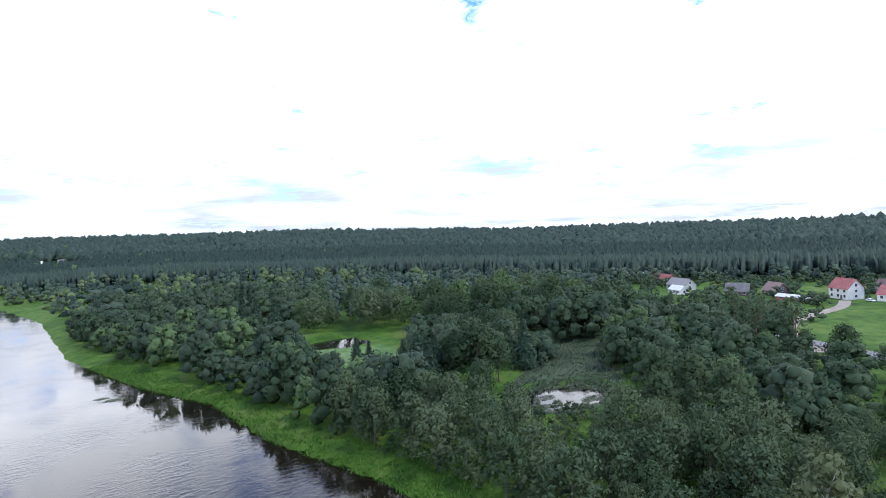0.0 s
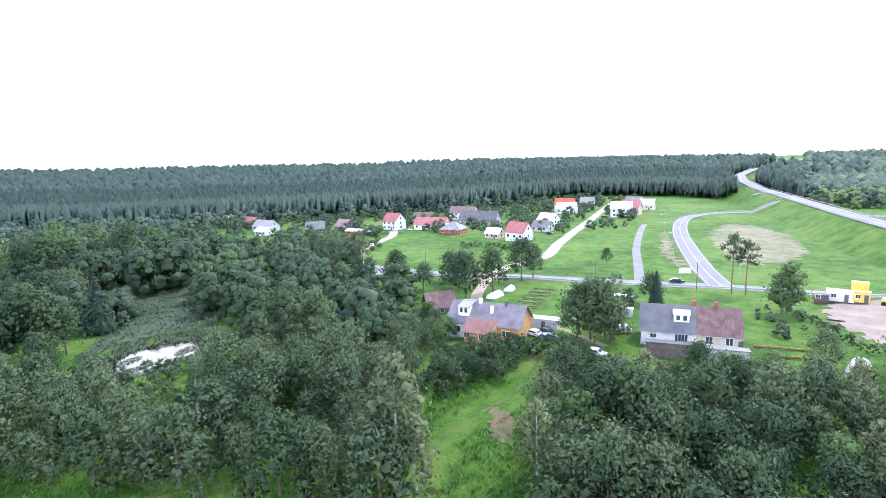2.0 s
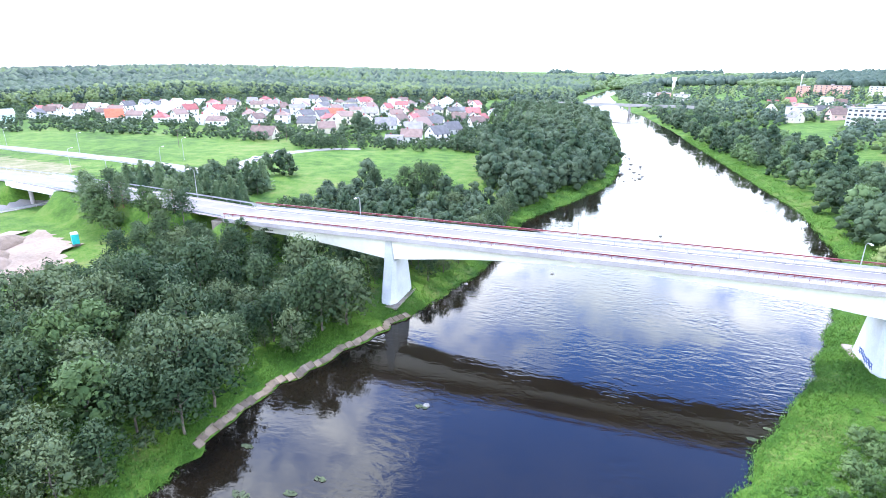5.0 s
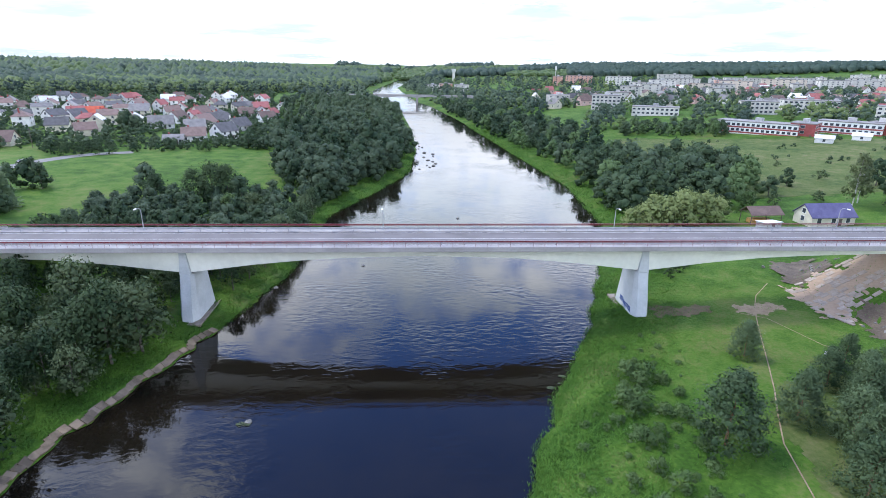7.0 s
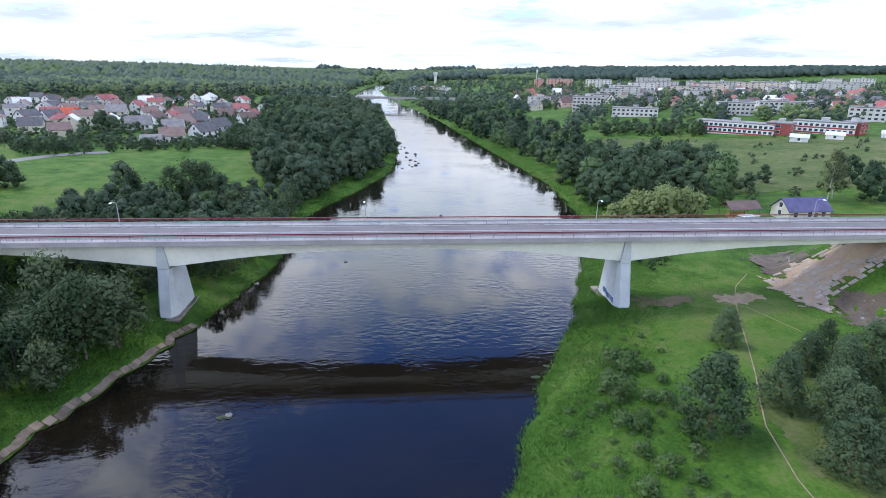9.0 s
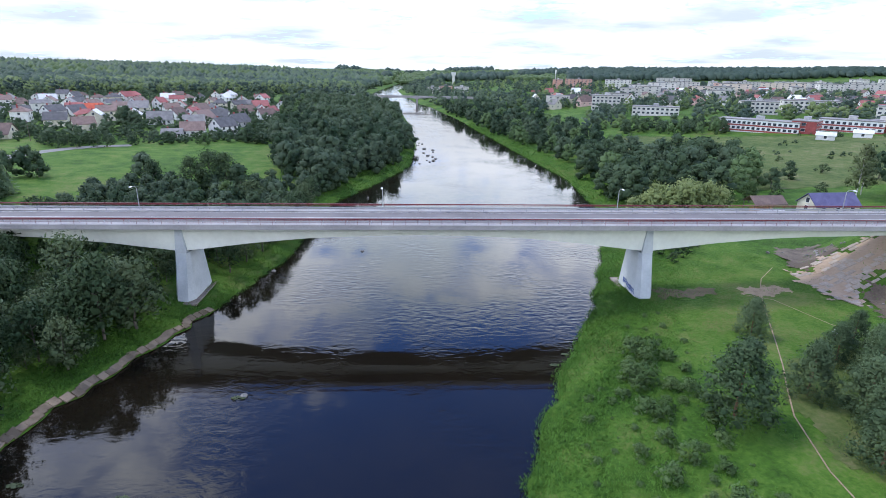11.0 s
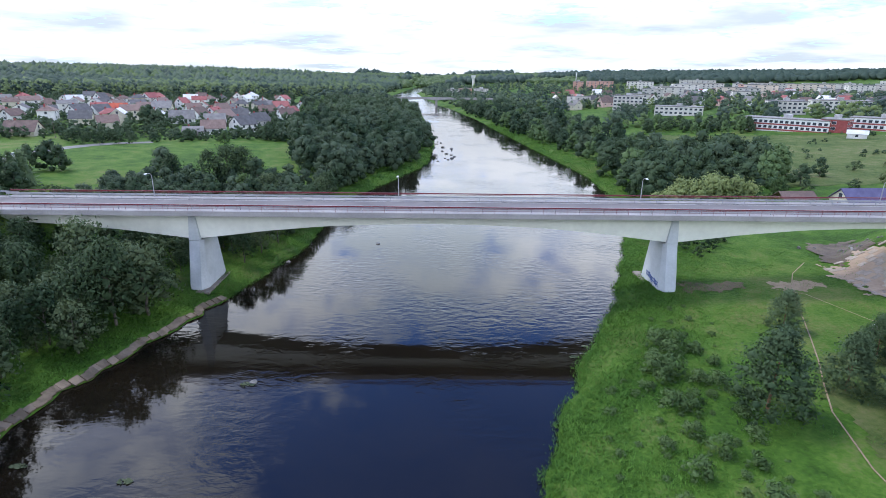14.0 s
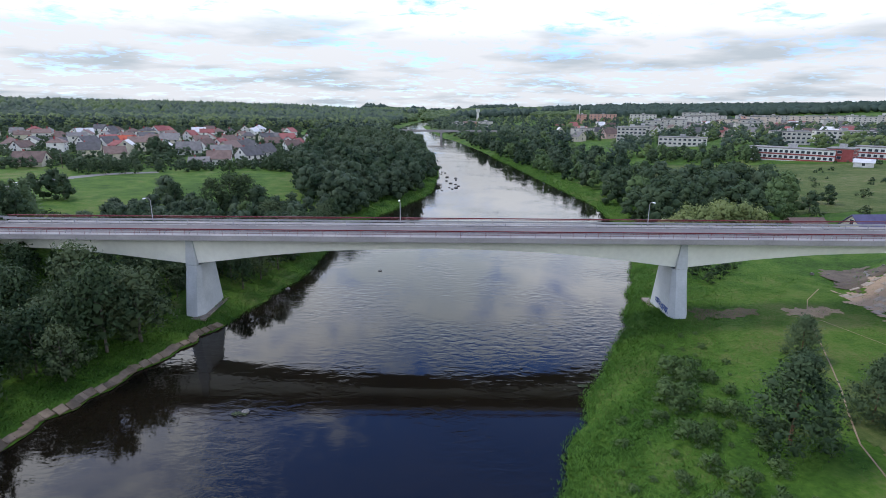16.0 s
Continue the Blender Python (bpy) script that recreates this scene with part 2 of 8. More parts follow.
DUG_EARTH = material("dug_earth", (0.230, 0.165, 0.100), (0.370, 0.275, 0.175), size=1.5, fine=9.0, bump=0.8, depth=0.2)
GRAVEL = material("gravel", (0.220, 0.180, 0.135), (0.340, 0.285, 0.220), size=3.0, fine=12.0)
ASPHALT = material("asphalt", (0.122, 0.110, 0.106), (0.192, 0.175, 0.170), size=5.0, fine=20.0, bump=0.2)
ASPHALT_OLD = material("worn_asphalt", (0.145, 0.138, 0.136), (0.235, 0.222, 0.216), size=4.0, fine=20.0)
PAINT_WHITE = material("road_paint", (0.34, 0.33, 0.33), (0.60, 0.59, 0.58), size=1.0)
CONCRETE = material("pale_concrete", (0.26, 0.245, 0.240), (0.39, 0.37, 0.36), size=4.0, fine=12.0, bump=0.15)
CONCRETE_SIDE = material("painted_concrete", (0.66, 0.67, 0.61), (0.80, 0.81, 0.74), size=7.0, fine=9.0, bump=0.1)
CONCRETE_PIER = material("pier_concrete", (0.40, 0.43, 0.45), (0.53, 0.56, 0.58), size=3.0, fine=10.0, bump=0.15)
CONCRETE_DIRTY = material("stained_concrete", (0.16, 0.135, 0.108), (0.32, 0.275, 0.23), size=1.2, fine=6.0, per_object=0.5)
RAIL_RED = material("dark_red_paint", (0.105, 0.009, 0.016), (0.165, 0.017, 0.026), rough=0.5, size=1.0)
STEEL = material("galvanised_steel", (0.28, 0.285, 0.30), (0.40, 0.405, 0.42), rough=0.5, size=2.0, metal=0.3)
LAMP_WHITE = material("lamp_glass", (0.75, 0.76, 0.78), (0.85, 0.86, 0.88), rough=0.3)
GLASS = material("window_glass", (0.03, 0.035, 0.045), (0.08, 0.09, 0.11), rough=0.08, size=2.0, bump=0)
FRAME_WHITE = material("white_frame", (0.68, 0.68, 0.66), (0.80, 0.80, 0.78), rough=0.5)
PLASTER = material("white_plaster", (0.58, 0.57, 0.55), (0.80, 0.79, 0.77), size=2.0, per_object=0.5)
PLASTER_CREAM = material("cream_plaster", (0.46, 0.43, 0.34), (0.62, 0.58, 0.47), size=1.5)
PLASTER_GREY = material("grey_plaster", (0.30, 0.30, 0.30), (0.50, 0.49, 0.48), size=2.0, per_object=0.5)
PLASTER_PINK = material("pink_plaster", (0.46, 0.31, 0.28), (0.60, 0.44, 0.40), size=2.0)
PLASTER_MINT = material("mint_plaster", (0.42, 0.62, 0.58), (0.58, 0.76, 0.72), size=2.0)
PLASTER_PALE_BLUE = material("pale_blue_boards", (0.46, 0.52, 0.54), (0.60, 0.66, 0.68), size=1.0)
ROOF_TIN = material("brown_tin", (0.15, 0.07, 0.055), (0.24, 0.12, 0.095), size=1.5)
TIMBER_OCHRE = material("ochre_boards", (0.36, 0.19, 0.05), (0.50, 0.29, 0.10), size=0.8)
TIMBER_DARK = material("weathered_boards", (0.08, 0.06, 0.055), (0.17, 0.13, 0.12), size=0.8)
BRICK_RED = material("red_brick_wall", (0.24, 0.050, 0.048), (0.36, 0.092, 0.085), size=1.5)
ROOF_RED = material("red_roof", (0.25, 0.075, 0.070), (0.38, 0.14, 0.13), size=2.0, fine=10, per_object=0.4)
ROOF_ORANGE = material("orange_roof", (0.45, 0.075, 0.04), (0.60, 0.14, 0.075), size=2.0, per_object=0.3)
ROOF_GREY = material("grey_roof", (0.14, 0.135, 0.130), (0.26, 0.245, 0.235), size=2.0, fine=10, per_object=0.5)
ROOF_DARK = material("dark_roof", (0.072, 0.070, 0.072), (0.140, 0.135, 0.138), size=2.0, fine=10, per_object=0.3)
ROOF_BROWN = material("brown_roof", (0.13, 0.088, 0.075), (0.24, 0.165, 0.140), size=2.0, per_object=0.5)
ROOF_RUST = material("rusty_tin", (0.10, 0.050, 0.045), (0.20, 0.125, 0.110), size=1.5, fine=4, contrast=0.5)
ROOF_PALE = material("pale_roof", (0.52, 0.52, 0.53), (0.70, 0.70, 0.71), size=2.0, per_object=0.3)
ROOF_SLATE = material("worn_slate_roof", (0.115, 0.100, 0.108), (0.205, 0.180, 0.190), size=1.6, fine=8)
ROOF_BLUE = material("blue_violet_roof", (0.075, 0.07, 0.15), (0.13, 0.12, 0.23), size=2.0)
PANEL_WALL = material("panel_block_wall", (0.46, 0.44, 0.40), (0.66, 0.63, 0.58), size=4.0, per_object=0.5)
PANEL_PINK = material("pinkish_block_wall", (0.48, 0.26, 0.20), (0.62, 0.38, 0.30), size=4.0, per_object=0.4)
PANEL_CREAM = material("cream_block_wall", (0.50, 0.42, 0.34), (0.68, 0.59, 0.49), size=4.0, per_object=0.4)
YELLOW = material("yellow_paint", (0.62, 0.42, 0.06), (0.76, 0.55, 0.12), rough=0.5)
TEAL = material("teal_plastic", (0.02, 0.34, 0.33), (0.04, 0.46, 0.44), rough=0.5)
WHITE_SHEET = material("white_sheet_metal", (0.66, 0.67, 0.68), (0.82, 0.83, 0.84), rough=0.45, size=1.5)
CAR_WHITE = material("white_car_paint", (0.70, 0.70, 0.71), (0.80, 0.80, 0.81), rough=0.25, bump=0)
CAR_DARK = material("dark_car_paint", (0.015, 0.016, 0.02), (0.03, 0.032, 0.04), rough=0.2, bump=0)
CAR_BLUE = material("blue_car_paint", (0.04, 0.07, 0.20), (0.07, 0.11, 0.28), rough=0.25, bump=0)
RUBBER = material("rubber", (0.015, 0.015, 0.015), (0.03, 0.03, 0.03), rough=0.9, bump=0)
BARE_STONE = material("river_stone", (0.09, 0.085, 0.075), (0.22, 0.21, 0.19), size=0.7, per_island=0.5)
FLOWERS = material("orange_flowers", (0.34, 0.14, 0.03), (0.50, 0.25, 0.06), size=0.5, per_island=0.6)
WATER_WEED = material("water_weed", (0.030, 0.046, 0.018), (0.075, 0.095, 0.038), size=1.0, bump=0)
GRAFFITI = material("blue_spray_paint", (0.02, 0.04, 0.16), (0.10, 0.16, 0.40), size=0.4, bump=0)

WATER = material("river_water", (0.0060, 0.0046, 0.0032), (0.0105, 0.0080, 0.0048), rough=0.04, size=12.0, fine=8.0, bump=0)
nt = WATER.node_tree
pb = nt.nodes["Principled BSDF"]
pb.inputs["IOR"].default_value = 1.33
geo = nt.nodes.new("ShaderNodeNewGeometry")
stretch = nt.nodes.new("ShaderNodeMapping")
stretch.inputs["Scale"].default_value = (0.55, 1.1, 1.0)
nt.links.new(geo.outputs["Position"], stretch.inputs["Vector"])
ripple = nt.nodes.new("ShaderNodeTexNoise")
ripple.inputs["Scale"].default_value, ripple.inputs["Detail"].default_value, ripple.inputs["Distortion"].default_value = 0.85, 3.0, 0.6
nt.links.new(stretch.outputs[0], ripple.inputs["Vector"])
calm = nt.nodes.new("ShaderNodeTexNoise")
calm.inputs["Scale"].default_value, calm.inputs["Detail"].default_value = 0.055, 2.0
nt.links.new(geo.outputs["Position"], calm.inputs["Vector"])
gate = nt.nodes.new("ShaderNodeMapRange")
gate.inputs["From Min"].default_value, gate.inputs["From Max"].default_value = 0.42, 0.68
gate.inputs["To Min"].default_value, gate.inputs["To Max"].default_value = 0.06, 0.85
nt.links.new(calm.outputs["Fac"], gate.inputs["Value"])
wb = nt.nodes.new("ShaderNodeBump")
wb.inputs["Distance"].default_value = 0.10
nt.links.new(gate.outputs[0], wb.inputs["Strength"])
nt.links.new(ripple.outputs["Fac"], wb.inputs["Height"])
nt.links.new(wb.outputs[0], pb.inputs["Normal"])


# ---- mesh helpers ----
def mesh(name, verts, faces, *mats, smooth=False, index=None, normals=None):
    me = bpy.data.meshes.new(name)
    me.from_pydata([tuple(map(float, v)) for v in verts], [], [tuple(map(int, f)) for f in faces])
    for m in mats:
        me.materials.append(m)
    if index is not None:
        me.polygons.foreach_set("material_index", np.asarray(index, dtype=np.int32))
    if smooth:
        me.polygons.foreach_set("use_smooth", np.ones(len(me.polygons), dtype=bool))
    me.update()
    if normals is not None:
        me.polygons.foreach_set("use_smooth", np.ones(len(me.polygons), dtype=bool))
        normals = np.asarray(normals, float)
        normals = normals / (np.linalg.norm(normals, axis=1, keepdims=True) + 1e-9)
        me.normals_split_custom_set_from_vertices(normals.tolist())
    return me


def part(name, bm, mat, parent, label=""):
    me = bpy.data.meshes.new(name)
    bm.to_mesh(me)
    bm.free()
    me.materials.append(mat)
    return piece(name, me, parent, label)


def piece(name, me, parent, label="", m=None):
    ob = new(name, me)
    ob.parent = parent
    if m is not None:
        ob.matrix_basis = m
    if label:
        ob["label"] = label
    return ob


def thing(name, m, label, category, group="", kind=""):
    ob = new(name)
    ob.empty_display_size = 0.5
    ob.matrix_basis = m
    return tagged(ob, label, category, group, kind)


def box(bm, x0, y0, z0, x1, y1, z1, bevel=0.0, m=None):
    before = set(bm.verts)
    bmesh.ops.create_cube(bm, size=1.0, matrix=Matrix.Translation(((x0 + x1) / 2, (y0 + y1) / 2, (z0 + z1) / 2)) @ Matrix.Diagonal((x1 - x0, y1 - y0, z1 - z0, 1)))
    fresh = [v for v in bm.verts if v not in before]
    if bevel:
        edges = list({e for v in fresh for e in v.link_edges})
        bmesh.ops.bevel(bm, geom=edges, offset=bevel, segments=1, affect="EDGES")
        fresh = [v for v in bm.verts if v not in before]
    if m is not None:
        bmesh.ops.transform(bm, matrix=m, verts=fresh)
    return bm


def boxed(*dims, bevel=0.0):
    return box(bmesh.new(), *dims, bevel=bevel)


def tube(bm, a, b, r0, r1=None, sides=8):
    a, b = Vector(a), Vector(b)
    d = b - a
    bmesh.ops.create_cone(bm, cap_ends=True, segments=sides, radius1=r0, radius2=r0 if r1 is None else r1, depth=d.length,
                          matrix=Matrix.Translation((a + b) / 2) @ d.to_track_quat("Z", "Y").to_matrix().to_4x4())
    return bm


def prism(bm, outline, y0, y1):
    """A solid from an outline in x and z, from y0 to y1."""
    a = [bm.verts.new((x, y0, z)) for x, z in outline]
    b = [bm.verts.new((x, y1, z)) for x, z in outline]
    n = len(outline)
    bm.faces.new(a)
    bm.faces.new(b[::-1])
    for i in range(n):
        bm.faces.new((a[i], b[i], b[(i + 1) % n], a[(i + 1) % n]))
    bmesh.ops.recalc_face_normals(bm, faces=bm.faces)
    return bm


# ---- the lie of the land ----
LEFT_BANK = [(-2500, 420), (-900, 190), (-615, 62), (-503.0, 30.6), (-358.9, 12.9), (-285.3, -9.8), (-251.3, -24.6), (-213.0, -30.5), (-177.5, -42.2), (-119.5, -47.2), (-60.4, -45.5), (-35.6, -45.5), (-9, -37), (25, -29), (73, -28), (103, -17), (141, -5), (204, -2), (300, -5), (455, -17), (570, -47), (830, -75), (980, -74), (1300, -60), (2500, -60)]
RIGHT_BANK = [(-2500, 600), (-900, 310), (-615, 160), (-400, 95), (-313, 66), (-223, 42), (-150.1, 18.0), (-100, 6), (-69.9, 6.0), (-44.0, 12.0), (-25.0, 20.0), (-4, 31), (25, 42), (65, 55), (118, 58), (169, 53), (375, 33), (532, 12), (580, 0), (830, -28), (980, -40), (1300, -20), (2500, -20)]


def along(table, v):
    a = np.array(table, float)
    return np.interp(v, a[:, 0], a[:, 1])


def smooth(a, b, v):
    k = np.clip((v - a) / (b - a), 0, 1)
    return k * k * (3 - 2 * k)


def wobble(x, y, size, seed=0.0):
    return (np.sin(x / size + seed) * np.cos(y / size * 1.3 + 2 * seed) + 0.5 * np.sin(2.3 * x / size - 1.7 * y / size + seed)) / 1.5


def sag(x, y):
    """How far the plain to the west lies below the even terraces."""
    az = np.degrees(np.arctan2(x, y + 91))
    az = np.where(az > 150, az - 360, az)
    return np.maximum(-0.0129 * x - 0.0025 * (y + 91), 0) * smooth(-38, -60, az)


def road_line(x):
    """The trunk road: y and z of its axis over x."""
    y = along([(-2500, 900), (-1400, 420), (-1000, 215), (-800, 110), (-680, 66), (-600, 50), (-500, 40), (-350, 29.5), (-300, 26), (-225, 22), (-175, 18.5), (-151, 15.4), (-134, 12.6), (-118, 9.4), (-100, 5.9), (-88, 3.6), (-76, 2.2), (400, 2.2)], x)
    z = along([(-2500, 52), (-1200, 44), (-800, 30), (-500, 20), (-350, 18.0), (-300, 17.2), (-225, 16.4), (-175, 15.9), (-130, 15.5), (-74, 15.25), (95, 15.25), (400, 16)], x)
    return y, z - sag(x, y) * smooth(-76, -140, x)


def land(x, y):
    x, y = np.asarray(x, float), np.asarray(y, float)
    lb = along(LEFT_BANK, y) + 0.8 * wobble(x * 0, y, 3.1) + 0.8 * wobble(x * 0, y, 1.3, 2)
    rb = along(RIGHT_BANK, y) + 0.7 * wobble(x * 0, y, 2.7, 1) + 0.6 * wobble(x * 0, y, 1.1, 3)
    dl, dr = lb - x, x - rb
    near = along([(-30, -2.5), (-3, -1.2), (0, -0.05), (1.2, 0.7), (8, 1.8), (30, 3.6), (58, 6.6), (90, 7.6), (200, 8.3), (420, 9)], dl)
    flats = along([(-30, -2.5), (-3, -1.2), (0, -0.05), (1.2, 0.7), (8, 1.5), (30, 2.1), (60, 2.5), (95, 3.0), (125, 6.2), (160, 7.6), (300, 8.5)], dl)
    field = along([(-30, -2.5), (-3, -1.2), (0, -0.05), (1.2, 0.7), (10, 1.8), (40, 4.4), (80, 6.2), (150, 7.6), (300, 8.8)], dl)
    left = near + (flats - near) * smooth(-115, -135, y) + (field - near) * smooth(8, 35, y)
    right = along([(-30, -2.5), (-3, -1.2), (0, -0.05), (1.2, 0.7), (6, 1.5), (30, 2.8), (60, 3.6), (110, 6.5), (170, 10.0), (260, 11), (700, 12.5), (1500, 18)], dr)
    z = np.where(dl > dr, left, right)
    z = z - sag(x, y) * (smooth(15, 75, dl) + (smooth(60, 130, dl) - smooth(15, 75, dl)) * smooth(-115, -135, y))
    # pond hollows
    z = z - 3.2 * smooth(1.25, 0.85, np.hypot((x + 99) / 15, (y + 190) / 9)) - 2.4 * smooth(1.25, 0.85, np.hypot((x + 81) / 12, (y + 299) / 10))
    # wooded heights round the valley
    az = np.degrees(np.arctan2(x, y + 91))
    az = np.where(az > 150, az - 360, az)
    r = np.hypot(x, y + 91)
    top = along([(-210, 58), (-180, 52), (-158, 52), (-140, 42), (-100, 42), (-80, 38), (-60, 37), (-40, 34), (-25, 31), (-12, 27), (0, 24), (20, 30), (40, 36), (150, 40)], az)
    r0 = along([(-210, 650), (-180, 620), (-158, 500), (-140, 470), (-100, 470), (-80, 560), (-50, 640), (-30, 760), (-15, 1000), (0, 1500), (150, 1700)], az)
    z = z + np.maximum(top - 9, 0) * smooth(r0, r0 + 700, r) * (1 + 0.06 * wobble(x, y, 160))
    z = z + 0.25 * wobble(x, y, 17) * smooth(4, 30, np.maximum(dl, dr))
    # the trunk road's banks, with the underpass left open
    ry, rz = road_line(x)
    z = z + 2.4 * smooth(-32, -10, y) * smooth(50, 30, y) * smooth(-172, -150, x) * smooth(-72, -92, x)
    lean = np.where((x > -170) & (x < -84) & (y < ry), 0.95, 1.6)
    bank = rz - 0.35 - np.maximum(np.abs(y - ry) - 6.5, 0) / lean
    ends = (x < -74 - 1.2 * (15 - z).clip(0, 12)) & ~((x < -139) & (x > -157)) | (x > 96)
    headr = np.where(x > 20, 15 - (96 - x).clip(0, 99) / 1.7 - np.maximum(np.abs(y - 2.2) - 6.5, 0) / 1.75, -99)
    headl = np.where((x < -50) & (x > -80), 14.5 - (x + 74).clip(0, 99) / 1.5 - np.maximum(np.abs(y - 2.2) - 6.5, 0) / 1.75, -99)
    z = np.where(ends, np.maximum(z, bank), z)
    z = np.maximum(z, np.maximum(headr, headl))
    cut = smooth(30, 12, np.abs(y - ry)) * (x < -480)
    return z + (rz - 0.4 - z) * cut * (z > rz - 0.4)


def steps(bands, reach, growth):
    out = []
    for a, b, s in bands:
        out += list(np.arange(a, b, s))
    for side in (-1, 1):
        v, s = (out[0], bands[0][2]) if side < 0 else (out[-1], bands[-1][2])
        tail = []
        while abs(v) < reach:
            s *= growth
            v += side * s
            tail.append(v)
        out = tail[::-1] + out if side < 0 else out + tail
    return np.array(out)


GX = steps([(-420, -230, 5), (-230, -60, 3.0), (-60, 64, 1.6), (64, 140, 2.5), (140, 260, 6)], 4700, 1.13)
GY = steps([(-420, -240, 6), (-240, -70, 3.4), (-70, 90, 2.4), (90, 260, 4), (260, 420, 8)], 4700, 1.13)
GZ = land(*np.meshgrid(GX, GY))


def ground(x, y):
    """Height of the ground sheet."""
    i = np.clip(np.searchsorted(GX, x) - 1, 0, len(GX) - 2)
    j = np.clip(np.searchsorted(GY, y) - 1, 0, len(GY) - 2)
    u, v = (x - GX[i]) / (GX[i + 1] - GX[i]), (y - GY[j]) / (GY[j + 1] - GY[j])
    return (GZ[j, i] * (1 - u) + GZ[j, i + 1] * u) * (1 - v) + (GZ[j + 1, i] * (1 - u) + GZ[j + 1, i + 1] * u) * v


def at(x, y, turn=0.0, scale=1.0, sink=0.0):
    return pose(x, y, float(ground(x, y)) - sink, 0, 0, turn) @ Matrix.Scale(scale, 4)


mx, my = np.meshgrid(GX, GY)
nx, ny = len(GX), len(GY)
ids = np.arange(nx * ny).reshape(ny, nx)
quads = np.stack([ids[:-1, :-1], ids[:-1, 1:], ids[1:, 1:], ids[1:, :-1]], -1).reshape(-1, 4)
tagged(new("ground", mesh("ground", np.stack([mx, my, GZ], -1).reshape(-1, 3), quads, GRASS, smooth=True)),
       "green grassy river valley ground with low banks", "ground", kind="structure")


def inside(poly, x, y):
    hit = np.zeros(np.shape(x), bool)
    for (x0, y0), (x1, y1) in zip(poly, poly[1:] + poly[:1]):
        if y0 != y1:
            hit ^= ((y0 > y) != (y1 > y)) & (x < (x1 - x0) * (y - y0) / (y1 - y0) + x0)
    return hit


# water
wy = np.concatenate([np.arange(-2400, -260, 20), np.arange(-260, 260, 4), np.arange(260, 2400, 20)])
wl, wr = along(LEFT_BANK, wy) - 4, along(RIGHT_BANK, wy) + 4
across = np.linspace(0, 1, 9)
wv = [(a + (b - a) * k, y, 0.0) for y, a, b in zip(wy, wl, wr) for k in across]
wf = [(i * 9 + j, i * 9 + j + 1, (i + 1) * 9 + j + 1, (i + 1) * 9 + j) for i in range(len(wy) - 1) for j in range(8)]
tagged(new("river", mesh("river", wv, wf, WATER)), "dark calm river reflecting clouds and blue sky", "water", kind="structure")


def pool(name, cx, cy, rx, ry, z, label):
    ring = [(cx + rx * math.cos(a) * (1 + 0.2 * math.sin(3 * a + 1) + 0.1 * math.sin(7 * a)), cy + ry * math.sin(a) * (1 + 0.1 * math.sin(4 * a)), z) for a in np.linspace(0, 2 * math.pi, 40, endpoint=False)]
    tagged(new(name, mesh(name, ring, [tuple(range(40))], WATER)), label, "water", kind="structure")


pool("pond", -99, -190, 14, 10, 1.15, "small overgrown pond reflecting the bright sky")
pool("pond", -81, -299, 14, 12, 1.3, "narrow dark pond beside a lawn")

LANES = [(np.array([(50.0, -990.0), (30.0, -930.0), (90.0, -1010.0)]), 34.0), (np.array([(-266.0, -274.0), (-290.0, -251.0), (-282.0, -222.0), (-300.0, -238.0), (-298.0, -288.0)]), 8.0)]          # polylines with half-widths, kept clear of trees


def resample(pts, step):
    pts = [Vector((*p, 0)) if len(p) == 2 else Vector(p) for p in pts]
    out = []
    n = len(pts)
    for i in range(n - 1):
        p0, p1, p2, p3 = pts[max(i - 1, 0)], pts[i], pts[i + 1], pts[min(i + 2, n - 1)]
        k = max(1, int((p2 - p1).length / step))
        for j in range(k):
            t = j / k
            out.append(0.5 * (2 * p1 + (p2 - p0) * t + (2 * p0 - 5 * p1 + 4 * p2 - p3) * t * t + (3 * p1 - p0 - 3 * p2 + p3) * t ** 3))
    return out + [pts[-1]]


def strip(pts, a, b, lift, step=5.0, high=None, cols=4):
    """Vertices and faces of a band between the offsets a and b (to the left of the way) of a line, laid on the ground."""
    line = resample(pts, step)
    verts, faces = [], []
    for i, p in enumerate(line):
        d = (line[min(i + 1, len(line) - 1)] - line[max(i - 1, 0)]).normalized()
        for j in range(cols):
            o = a + (b - a) * j / (cols - 1)
            x, y = p.x - d.y * o, p.y + d.x * o
            z = (high(x) if high else float(ground(x, y))) + lift
            verts.append((x, y, z))
    for i in range(len(line) - 1):
        for j in range(cols - 1):
            k = i * cols + j
            faces.append((k, k + cols, k + cols + 1, k + 1))
    return verts, faces


def road(name, pts, half, mat, label, category="road", lift=0.09, marks=(), high=None, rails=()):
    LANES.append((np.array([p[:2] for p in resample(pts, 6.0)]), half + 1.5))
    ob = tagged(new(name, mesh(name, *strip(pts, -half, half, lift, high=high), mat)), label, category, kind="structure")
    for o, w in marks:
        piece("lane_marking", mesh("lane_marking", *strip(pts, o - w, o + w, lift + 0.025, high=high, cols=2), PAINT_WHITE), ob, "white painted line")
    for o in rails:
        guard_rail(pts, o, lift, high, ob)
    return ob


